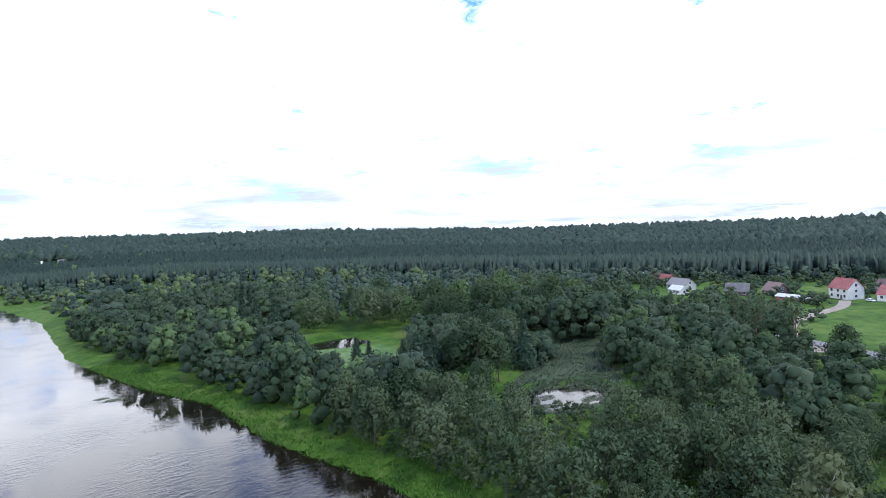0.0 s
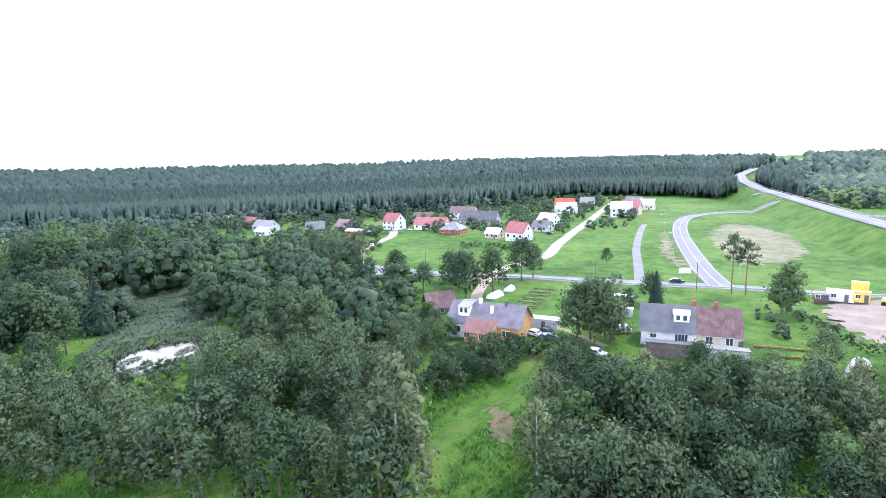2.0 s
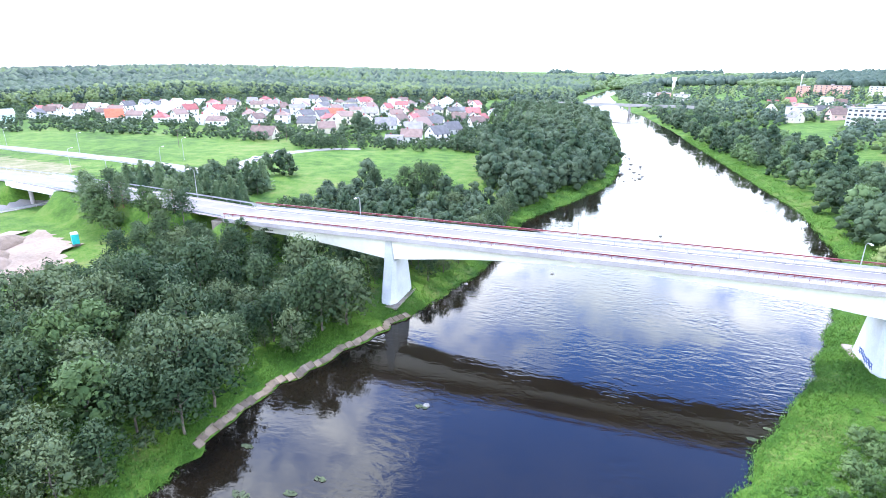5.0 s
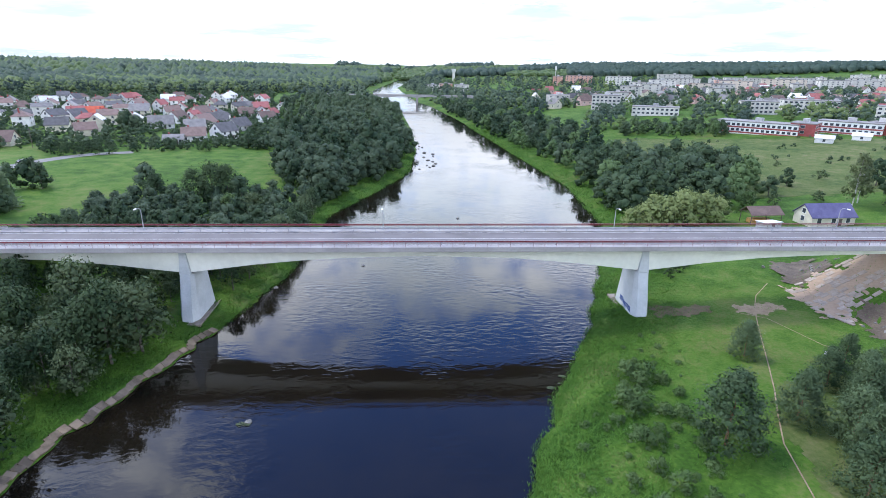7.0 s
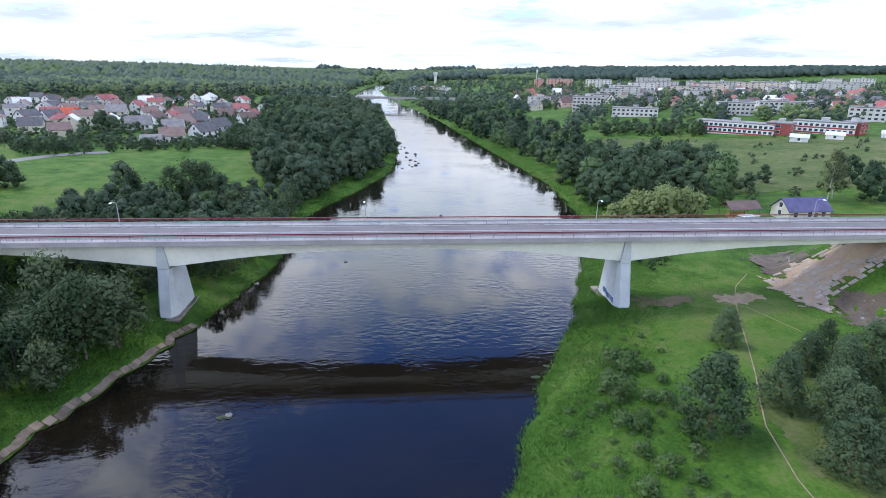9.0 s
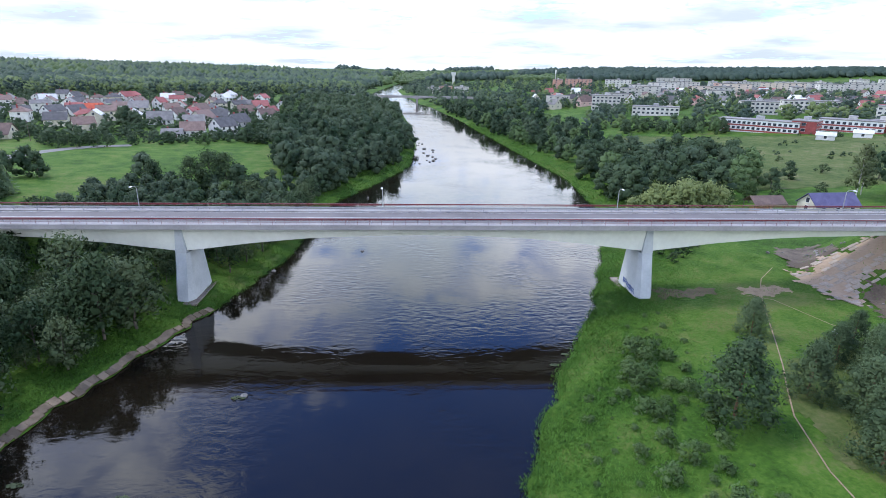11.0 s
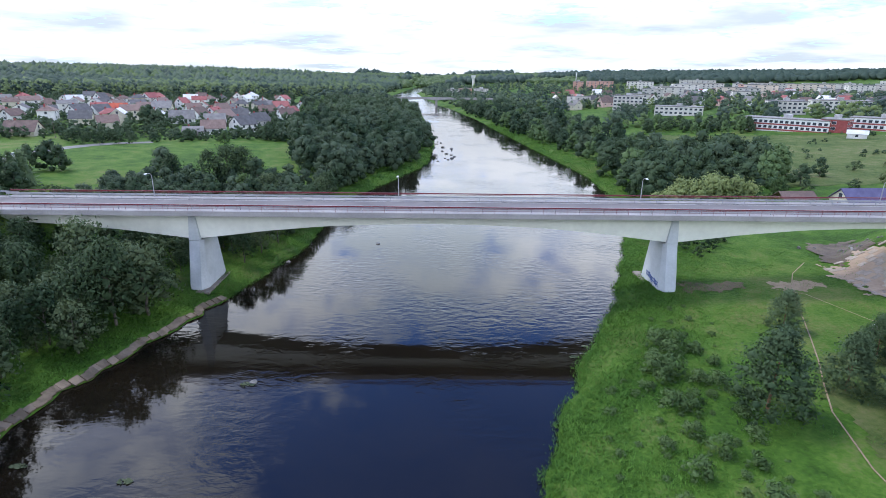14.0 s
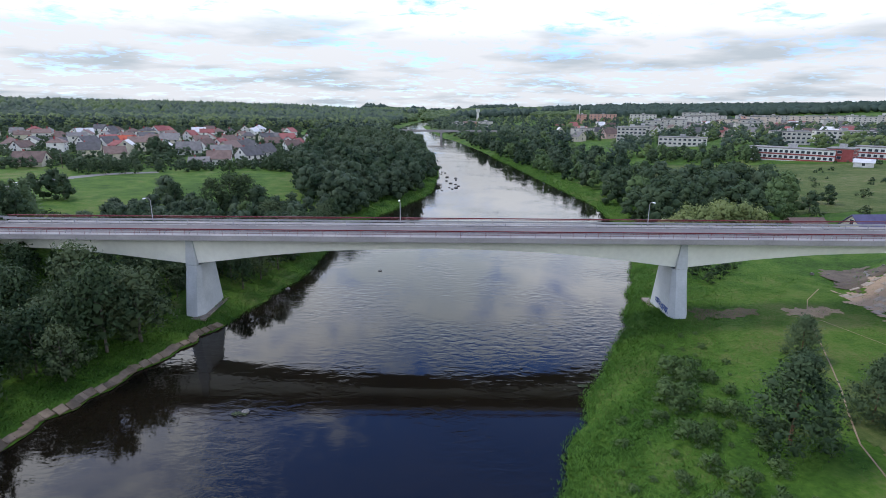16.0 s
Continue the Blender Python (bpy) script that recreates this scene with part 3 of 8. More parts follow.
def guard_rail(pts, o, lift, high, parent):
    line = resample(pts, 4.0)
    bm = bmesh.new()
    last = None
    for i, p in enumerate(line):
        d = (line[min(i + 1, len(line) - 1)] - line[max(i - 1, 0)]).normalized()
        x, y = p.x - d.y * o, p.y + d.x * o
        z = (high(x) if high else float(ground(x, y))) + lift
        here = Vector((x, y, z))
        tube(bm, here, here + Vector((0, 0, 0.75)), 0.06, sides=4)
        if last:
            q = [bm.verts.new(v) for v in (last + Vector((0, 0, 0.45)), here + Vector((0, 0, 0.45)), here + Vector((0, 0, 0.78)), last + Vector((0, 0, 0.78)))]
            bm.faces.new(q)
        last = here
    part("guard_rail", bm, STEEL, parent, "galvanised steel guard rail")


def clear_of_lanes(x, y):
    ok = np.ones(np.shape(x), bool)
    for line, w in LANES:
        lo, hi = line.min(0) - w, line.max(0) + w
        near = (x > lo[0]) & (x < hi[0]) & (y > lo[1]) & (y < hi[1]) & ok
        for i in np.nonzero(near)[0]:
            if np.min(np.hypot(line[:, 0] - x[i], line[:, 1] - y[i])) < w + 2.2:
                ok[i] = False
    return ok


# ---- the bridge ----
PIER_X, DECK = 40.7, 15.25


def soffit(x):
    """Height of the girder's underside."""
    d = abs(abs(x) - PIER_X)
    return float(np.interp(d, [0, 1.2, 7, 12, 22, 30, 41, 60], [10.0, 10.05, 10.75, 11.4, 12.3, 12.65, 12.9, 13.2]))


def build_bridge():
    root = thing("road_bridge", Matrix(), "long pale concrete girder bridge with dark red railings", "bridge")
    xs = np.arange(-76, 98.1, 2.0)
    # haunched box girder, walls leaning slightly inward
    bm = bmesh.new()
    rows = []
    for x in xs:
        b = soffit(x)
        rows.append([bm.verts.new(v) for v in ((x, -0.75, 14.55), (x, -0.4, b), (x, 4.9, b), (x, 5.25, 14.55))])
    for p, q in zip(rows, rows[1:]):
        for i in range(4):
            bm.faces.new((p[i], p[(i + 1) % 4], q[(i + 1) % 4], q[i]))
    bm.faces.new(rows[0])
    bm.faces.new(rows[-1][::-1])
    bmesh.ops.recalc_face_normals(bm, faces=bm.faces)
    part("girder", bm, CONCRETE_SIDE, root, "pale grey-green haunched concrete girder")
    # deck slab with tapered cantilevers
    bm = bmesh.new()
    prof = [(-3.15, 14.75), (-3.15, 15.20), (7.65, 15.20), (7.65, 14.75), (5.6, 14.52), (-1.1, 14.52)]
    ends = [[bm.verts.new((x, y, z)) for y, z in prof] for x in (-76.5, 98.5)]
    n = len(prof)
    for i in range(n):
        bm.faces.new((ends[0][i], ends[1][i], ends[1][(i + 1) % n], ends[0][(i + 1) % n]))
    bm.faces.new(ends[0][::-1])
    bm.faces.new(ends[1])
    bmesh.ops.recalc_face_normals(bm, faces=bm.faces)
    part("deck_slab", bm, CONCRETE, root)
    part("carriageway", boxed(-76.4, -1.7, 15.2, 98.4, 6.2, 15.26), ASPHALT, root, "grey asphalt carriageway")
    for y0, y1, name in ((-3.2, -1.7, "footway"), (6.2, 7.7, "footway")):
        part(name, boxed(-76.4, y0, 15.2, 98.4, y1, 15.42, bevel=0.03), CONCRETE, root, "pale concrete footway with kerb")
    for y in (-3.33, 7.73):
        part("fascia", boxed(-76.5, y - 0.0, 14.6, 98.5, y + 0.1, 15.46, bevel=0.02), CONCRETE, root)
    for y, w in ((2.25, 0.09), (-1.25, 0.08), (5.75, 0.08)):
        part("lane_marking", boxed(-76.3, y - w, 15.262, 98.3, y + w, 15.268), PAINT_WHITE, root, "white painted line")
    # drainage gullies along the kerb
    gully = mesh("gully", [(0, 0, 0), (0.9, 0, 0), (0.9, 0.35, 0), (0, 0.35, 0), (0, 0, .03), (0.9, 0, .03), (0.9, 0.35, .03), (0, 0.35, .03)],
                 [(4, 5, 6, 7), (0, 1, 5, 4), (1, 2, 6, 5), (2, 3, 7, 6), (3, 0, 4, 7)], ROOF_DARK)
    for k in range(24):
        piece("gully", gully, root, m=pose(-72 + 7 * k, 5.8, 15.265))
        piece("gully", gully, root, m=pose(-70 + 7 * k, -1.65, 15.265))
    # handrails: posts, top bar, two bars below
    post = mesh("railing_post", *post_mesh(0.016, 1.0), RAIL_RED)
    for y in (-3.02, 7.5):
        rail = piece("railing", bar_mesh(-76.4, 98.4, y, 16.42, 0.085), root, "dark red painted steel railing")
        for z, r in ((15.8, 0.012), (16.18, 0.03)):
            piece("railing_bar", bar_mesh(-76.4, 98.4, y, z, r), rail)
        for k in range(88):
            piece("railing_post", post, rail, m=pose(-76.2 + 2 * k, y, 15.42))
    # steel crash barriers
    stub = mesh("barrier_post", *post_mesh(0.06, 0.72), STEEL)
    for y in (-1.86, 6.36):
        bar = piece("crash_barrier", bar_mesh(-76.4, 98.4, y, 16.03, 0.15, 0.04), root, "galvanised steel crash barrier")
        for k in range(44):
            piece("barrier_post", stub, bar, m=pose(-76 + 4 * k, y, 15.42))
    # piers: a tapered leg under a narrowing pilaster
    for s in (-1, 1):
        bm = bmesh.new()
        foot, shoulder = 0.3, 9.7
        lo = [(-0.9, -2.9), (0.9, -2.9), (1.75, -1.4), (1.75, 6.6), (0.9, 8.1), (-0.9, 8.1), (-1.75, 6.6), (-1.75, -1.4)]
        hi = [(-0.85, -0.9), (0.85, -0.9), (1.25, -0.2), (1.25, 5.2), (0.85, 5.9), (-0.85, 5.9), (-1.25, 5.2), (-1.25, -0.2)]
        a = [bm.verts.new((s * PIER_X + x, y, foot)) for x, y in lo]
        b = [bm.verts.new((s * PIER_X + x, y, shoulder)) for x, y in hi]
        for i in range(8):
            bm.faces.new((a[i], a[(i + 1) % 8], b[(i + 1) % 8], b[i]))
        bm.faces.new(b)
        bm.faces.new(a[::-1])
        bmesh.ops.recalc_face_normals(bm, faces=bm.faces)
        leg = part("pier", bm, CONCRETE_PIER, root, "tapered grey concrete pier")
        for y0, y1 in ((-1.0, -0.3), (4.8, 5.5)):
            part("pilaster", prism(bmesh.new(), [(s * PIER_X - 0.95, 9.78), (s * PIER_X + 0.95, 9.78), (s * PIER_X + 0.48, 14.5), (s * PIER_X - 0.48, 14.5)], y0, y1), CONCRETE_PIER, root, "grey concrete pilaster")
        part("bearing_joint", boxed(s * PIER_X - 0.8, -0.75, 9.69, s * PIER_X + 0.8, 5.6, 9.80), ROOF_DARK, root, "dark bearing joint")
        part("footing", boxed(s * PIER_X - 2.5, -3.6, -0.5, s * PIER_X + 2.5, 8.9, 1.35, bevel=0.1), CONCRETE_DIRTY, root, "stained concrete footing")
        if s > 0:
            r = random.Random(4)
            for k in range(9):
                z = 2.4 + 0.5 * r.random()
                y = -1.2 + 0.62 * k
                bm = bmesh.new()
                f = (z - 0.3) / 9.4
                x = s * PIER_X - 1.75 + 0.5 * f - 0.012
                tube(bm, (x, y, z - 0.5), (x - 0.0, y + 0.5, z + 0.5), 0.09, sides=5)
                tube(bm, (x, y + 0.15, z + 0.4), (x, y + 0.55, z - 0.3), 0.07, sides=5)
                part("spray_mark", bm, GRAFFITI, leg, "blue spray-painted scrawl")
    for x0, x1 in ((-80, -75), (97.2, 102)):
        part("abutment", boxed(x0, -2.8, 4.0, x1, 7.3, 14.5, bevel=0.1), CONCRETE_DIRTY, root, "stained concrete abutment")


def bar_mesh(x0, x1, y, z, r, thin=None):
    bm = boxed(x0, y - (thin or r), z - r, x1, y + (thin or r), z + r)
    me = bpy.data.meshes.new("bar")
    bm.to_mesh(me)
    bm.free()
    me.materials.append(STEEL if thin else RAIL_RED)
    return me


def post_mesh(r, h):
    v = [(a, b, c) for c in (0, h) for a, b in ((-r, -r), (r, -r), (r, r), (-r, r))]
    return v, [(0, 1, 5, 4), (1, 2, 6, 5), (2, 3, 7, 6), (3, 0, 4, 7), (4, 5, 6, 7)]


build_bridge()


def street_lamp(x, y, z, h, turn, reach=1.6):
    root = thing("street_lamp", pose(x, y, z, 0, 0, turn), "slim galvanised street lamp with a pale cobra head", "street lamp", group="street lamps along the road")
    bm = bmesh.new()
    tube(bm, (0, 0, 0), (0, 0, h - 0.5), 0.10, 0.06)
    tube(bm, (0, 0, h - 0.5), (0, -0.5, h), 0.05, 0.05)
    tube(bm, (0, -0.5, h), (0, -reach, h + 0.12), 0.05, 0.04)
    part("pole", bm, STEEL, root)
    bm = boxed(-0.16, -reach - 0.7, h + 0.05, 0.16, -reach + 0.05, h + 0.24, bevel=0.06)
    part("lamp_head", bm, LAMP_WHITE, root, "white lamp head")
    part("base_plate", boxed(-0.2, -0.2, 0, 0.2, 0.2, 0.06, bevel=0.01), STEEL, root)


for k in range(-1, 3):
    street_lamp(-6.6 + 44 * k, 7.25, 15.42, 4.3, 0)
street_lamp(-96, 11.4, float(road_line(np.array(-96.0))[1]) - 0.8, 7.5, 0)
street_lamp(-132, 18.6, float(road_line(np.array(-132.0))[1]) - 0.7, 7.5, 0)


# the old bridge downstream
def far_bridge():
    root = thing("arched_bridge", pose(0, 548, 0, 0, 0, -4), "distant low grey concrete bridge across the river", "bridge")
    bm = bmesh.new()
    spans = [-110, -70, -36, -2, 30, 62]
    top = 9.6
    outline = [(-110, top), (62, top)]
    for a, b in zip(spans[::-1][:-1], spans[::-1][1:]):
        for k in range(9):
            u = k / 8
            outline.append((a + (b - a) * u, top - 2.2 + 1.2 * math.sin(math.pi * u)))
    prism(bm, outline, 0, 8)
    part("deck", bm, CONCRETE, root)
    for x in spans[1:-1]:
        part("pier", boxed(x - 1.0, 0.5, -1.5, x + 1.0, 7.5, top - 2.1, bevel=0.2), CONCRETE, root)
    for y in (0.2, 7.8):
        part("parapet", boxed(-110, y - 0.1, top, 62, y + 0.1, top + 1.0), CONCRETE, root)


far_bridge()

# sloping slabs along the water's edge
slab_row = thing("stone_revetment", Matrix(), "row of weathered concrete slabs edging the river bank", "revetment", kind="structure")
slab = bmesh.new()
box(slab, -0.66, -0.62, -0.12, 0.66, 0.62, 0.12, bevel=0.04)
slab_me = bpy.data.meshes.new("slab")
slab.to_mesh(slab_me)
slab.free()
slab_me.materials.append(SLAB_STAINED)
rnd = random.Random(5)
for k, y in enumerate(np.arange(-47, -3, 1.0)):
    probe = np.linspace(-60, -30, 400)
    x = float(probe[np.argmin(np.abs(ground(probe, np.full(400, y)) - 0.34))])
    dx = float(along(LEFT_BANK, y + 1.5) - along(LEFT_BANK, y - 1.5)) / 3
    if rnd.random() < 0.98:
        piece("slab", slab_me, slab_row, m=pose(x + rnd.uniform(-0.15, 0.15), y, 0.46 + rnd.uniform(-0.05, 0.05), 24 + rnd.uniform(-9, 9), rnd.uniform(-6, 6), 90 - math.degrees(math.atan2(dx, 1)) + rnd.uniform(-3, 3)) @ Matrix.Diagonal((rnd.uniform(0.90, 1.02), rnd.uniform(0.75, 1.05), 1, 1)))


# ---- roads, lots, paths ----
def trunk(x):
    return float(road_line(np.array(x))[1])


def trunk_pts(x0, x1, n):
    return [(x, float(road_line(np.array(x))[0])) for x in np.linspace(x0, x1, n)]


road("trunk_road", trunk_pts(-76, -1500, 60), 5.2, ASPHALT, "straight grey asphalt trunk road on a grassy embankment", lift=0.05, marks=((0, 0.1), (3.9, 0.1), (-3.9, 0.1)), high=trunk, rails=(-5.6, 5.6))
road("approach_road", [(98, 2.2), (200, 2.2), (400, 2.2)], 5.0, ASPHALT, "grey asphalt road beyond the bridge", lift=0.02, high=trunk, rails=(-5.4, 5.4))
road("lower_road", [(-250, -330), (-215, -240), (-190, -170), (-180, -120), (-173, -80), (-171, -50), (-166, -28), (-158.5, -6), (-151, 15), (-147, 40), (-143, 70)], 3.4, ASPHALT_OLD, "pale worn asphalt village road", marks=((0, 0.07),), rails=(-4.2,))
road("slip_road", [(-172, -54), (-209, -54), (-276, -50), (-332, -43), (-375, -32), (-400, -12), (-404, 12), (-392, 28)], 3.8, ASPHALT, "curving grey asphalt slip road", marks=((0, 0.08), (3.3, 0.08), (-3.3, 0.08)), rails=(4.4,))
road("cycle_path", [(-170, -77), (-205, -75), (-242, -73), (-300, -67), (-335, -62)], 1.6, ASPHALT, "narrow grey asphalt cycle path")
road("side_road", [(-470, 30), (-420, 42), (-385, 60), (-370, 88), (-331, 101), (-266, 95), (-220, 88), (-180, 80), (-143, 72)], 4.2, ASPHALT_OLD, "curving pale asphalt side road", marks=((0, 0.08),), rails=(-4.8,))
road("suburb_street", [(-143, 74), (-150, 110), (-140, 140), (-124, 152)], 3.4, ASPHALT_OLD, "grey asphalt suburban street")
road("gravel_road", [(-176, -128), (-195, -122), (-215, -110), (-255, -106), (-296, -101), (-380, -90), (-498, -76)], 2.6, GRAVEL, "pale sandy gravel road")
road("gravel_track", [(-181, -165), (-205, -186), (-235, -195), (-273, -197), (-300, -205)], 2.4, GRAVEL, "pale sandy farm track")
road("farm_drive", [(-180, -125), (-160, -125), (-147, -123), (-132, -119)], 1.9, SAND, "bare sandy farm drive", category="path")
road("garden_track", [(-113, -88), (-122, -96), (-126, -104)], 0.9, DRY_GRASS, "worn wheel track across a garden", category="path")
road("foot_path", [(40.4, -60), (41.2, -48), (43.6, -39), (49.4, -28), (55.2, -16), (60.6, -5), (66, 4), (72, 10)], 0.09, DUG_EARTH, "narrow trodden earth footpath", category="path", lift=0.06)
road("foot_path", [(58, -3), (62, -6), (65, -16), (70, -24)], 0.09, DUG_EARTH, "narrow trodden earth footpath", category="path", lift=0.06)
road("meadow_path", [(-102, -101), (-88, -104), (-76, -112), (-64, -113), (-56, -110)], 0.35, DRY_TURF, "faint trodden path through tall grass", category="path", lift=0.06)


def patch(name, poly, mat, label, lift=0.1, step=2.0, uneven=0.0, seed=1, category="ground", rag=1.0):
    """A ragged sheet of bare ground within a polygon."""
    p = np.array(poly, float)
    gx = np.arange(p[:, 0].min() - 2, p[:, 0].max() + 2, step)
    gy = np.arange(p[:, 1].min() - 2, p[:, 1].max() + 2, step)
    X, Y = np.meshgrid(gx, gy)
    X = X + step * 0.3 * np.sin(Y * 1.7 + seed) * np.cos(X * 2.3)
    Y = Y + step * 0.3 * np.cos(X * 1.9 + seed)
    keep = inside(poly, X.ravel() + rag * (1.3 * np.sin(Y.ravel() * 0.8) + 0.9 * np.sin(Y.ravel() * 2.1 + X.ravel())), Y.ravel() + rag * (1.3 * np.cos(X.ravel() * 0.9) + 0.9 * np.cos(X.ravel() * 2.7))).reshape(X.shape)
    Z = ground(X, Y) + lift + uneven * np.clip(wobble(X, Y, 4.0, seed) + 0.4 * wobble(X, Y, 1.9, seed), 0, 2)
    idx = np.arange(X.size).reshape(X.shape)
    f = [(idx[j, i], idx[j, i + 1], idx[j + 1, i + 1], idx[j + 1, i]) for j in range(X.shape[0] - 1) for i in range(X.shape[1] - 1)
         if keep[j, i] and keep[j + 1, i + 1] and keep[j, i + 1] and keep[j + 1, i]]
    return tagged(new(name, mesh(name, np.stack([X, Y, Z], -1).reshape(-1, 3), f, mat, smooth=True)), label, category, kind="structure")


LOT = [(-154, -35), (-141, -39), (-126, -37.5), (-119, -33), (-106, -30.5), (-101, -19), (-108, -11), (-118, -6), (-138, -9), (-147, -7), (-156, -20)]
patch("sand_lot", LOT, LOT_SAND, "bare sandy building lot with low spoil heaps", uneven=0.55, step=1.2)
patch("lot_edge", [(-143, -40.5), (-126, -39.5), (-117, -34.5), (-120, -32), (-128, -35), (-142, -37.5)], SOIL, "dark dug soil edge", lift=0.07, uneven=0.3)


# concrete overpass that carries the trunk road over the lower one
def overpass():
    x0, x1 = -159.0, -137.0
    ya, yb = float(road_line(np.array(x0))[0]), float(road_line(np.array(x1))[0])
    root = thing("overpass", pose((x0 + x1) / 2, (ya + yb) / 2, float(road_line(np.array(-148.0))[1]) - 0.04, 0, 0, math.degrees(math.atan2(yb - ya, x1 - x0))), "short pale concrete overpass on round piers", "bridge")
    L = math.hypot(x1 - x0, yb - ya)
    part("deck", boxed(-L / 2, -6.0, -1.25, L / 2, 6.0, -0.04, bevel=0.05), CONCRETE_SIDE, root, "pale concrete deck edge")
    for k in (-1, 1):
        part("abutment", boxed(k * L / 2 - 1.0, -6.2, -7.5, k * L / 2 + 1.0, 6.2, -1.27, bevel=0.05), CONCRETE, root)
        part("parapet", boxed(-L / 2, k * 6.05 - 0.12, -0.9, L / 2, k * 6.05 + 0.12, 0.25, bevel=0.03), CONCRETE_SIDE, root)
        part("railing", boxed(-L / 2, k * 6.05 - 0.04, 0.85, L / 2, k * 6.05 + 0.04, 0.95), STEEL, root)
        for q in range(9):
            part("railing_post", boxed(-L / 2 + L * (q + 0.5) / 9 - 0.04, k * 6.05 - 0.04, 0.25, -L / 2 + L * (q + 0.5) / 9 + 0.04, k * 6.05 + 0.04, 0.86), STEEL, root)
    for x in (-5, 5):
        for y in (-3.5, 3.5):
            part("pier", tube(bmesh.new(), (x, y, -8), (x, y, -1.27), 0.5, sides=12), CONCRETE, root)


overpass()
patch("roundabout_sand", [(-205, -42), (-250, -42), (-300, -36), (-335, -20), (-330, -6), (-290, 0), (-240, -8), (-212, -22)], TAN_TURF, "dry sandy grass inside the road loop", lift=0.12, step=1.4)
patch("verge_sand", [(-190, -62), (-230, -66), (-300, -58), (-300, -52), (-235, -58), (-190, -58)], TAN_TURF, "dry sandy strip between the roads", lift=0.12, step=1.4)
patch("works_sand", [(-205, 40), (-250, 50), (-330, 62), (-340, 78), (-260, 80), (-210, 72), (-190, 52)], TAN_TURF, "bare sandy strip along the trunk road works", lift=0.12, step=2)
patch("garden_lawn", [(-128, -98), (-165, -100), (-168, -82), (-150, -80), (-130, -88)], LAWN, "bright mown garden lawn", step=3)
patch("pond_lawn", [(-63, -306), (-95, -276), (-84, -240), (-68, -226), (-60, -245), (-58, -285)], LAWN, "bright mown lawn beside a pond", step=3)
SLOPE = [(72.5, 6.8), (79, 8), (88, 6.5), (95, 4), (93, -3), (89, -3.5), (82, -3), (78, -5), (75, -9), (73, -6), (72.5, 0)]
patch("marsh", [(-90, -182), (-85, -196), (-97, -209), (-118, -224), (-144, -246), (-172, -236), (-142, -206), (-122, -190), (-108, -177)], MARSH_TURF, "dull grey-green marsh round the pond", lift=0.06, step=1.5, rag=0.6)
patch("meadow_soil", [(-84, -107.5), (-83, -103.5), (-77, -101), (-73.5, -102), (-74, -105), (-79, -107)], BROWN_SOIL, "brownish trampled patch in the meadow", lift=0.05, step=0.5, rag=0.45)
patch("dirt_slope", SLOPE, SAND, "eroded sandy embankment slope", lift=0.10, uneven=0.25, step=0.45)
patch("gravel_slope", [(75, -9), (78, -5.5), (82, -5.0), (85.5, -8), (88, -14), (84, -20), (77, -20)], SOIL, "dark gravel strip below broken slabs", lift=0.08, uneven=0.3, step=0.5)
patch("gravel_slope", [(79, 22), (75.5, 11), (76, 6.5), (84, 8), (90, 22)], SOIL, "dark stony soil below the bridge", lift=0.08, uneven=0.3, step=0.5, rag=0.45)
patch("path_bare_ground", [(57.5, -1), (61, 0.2), (64, 1.0), (68, -0.6), (68, -2.6), (64, -4), (61, -5), (58, -3.6)], DUG_EARTH, "trodden bare sandy ground", lift=0.06, step=0.35, rag=0.45)
patch("dry_turf", [(45, -34), (50, -27), (57, -24), (66, -24), (72, -30), (72, -46), (62, -54), (50, -56), (43, -48)], DRY_TURF, "thin dry yellowish grass under the pines", lift=0.05, step=0.6, rag=0.45)
patch("rough_meadow", [(108, 80), (200, 78), (300, 90), (320, 185), (220, 190), (160, 212), (115, 232), (92, 180)], DRY_TURF, "rough dull green meadow below the school", lift=0.10, step=3.0)
patch("pier_soil", [(43.5, 2), (50, 1), (55, 0.5), (53, -3.2), (47, -3.4), (42.5, -3.8)], BROWN_SOIL, "reddish brown bare soil beside the pier", lift=0.05, step=0.35, rag=0.45)

# worn slabs that pave the slope, with a pale broken edge
slope_paving = thing("slope_paving", Matrix(), "worn beige concrete slabs paving the embankment slope", "paving", kind="structure")


def slab_mesh(w, d, h, mat):
    bm = boxed(-w / 2, -d / 2, -h / 2, w / 2, d / 2, h / 2, bevel=0.04)
    me = bpy.data.meshes.new("slab")
    bm.to_mesh(me)
    bm.free()
    me.materials.append(mat)
    return me


def lay(me, x, y, lift, turn, scale=(1, 1, 1)):
    sx = math.degrees(math.atan2(float(ground(x + 0.8, y) - ground(x - 0.8, y)), 1.6))
    sy = math.degrees(math.atan2(float(ground(x, y + 0.8) - ground(x, y - 0.8)), 1.6))
    piece("slab", me, slope_paving, m=pose(x, y, float(ground(x, y)) + lift, sy, -sx, 0) @ pose(0, 0, 0, rnd.uniform(-2, 2), rnd.uniform(-2, 2), turn) @ Matrix.Diagonal((*scale, 1)))


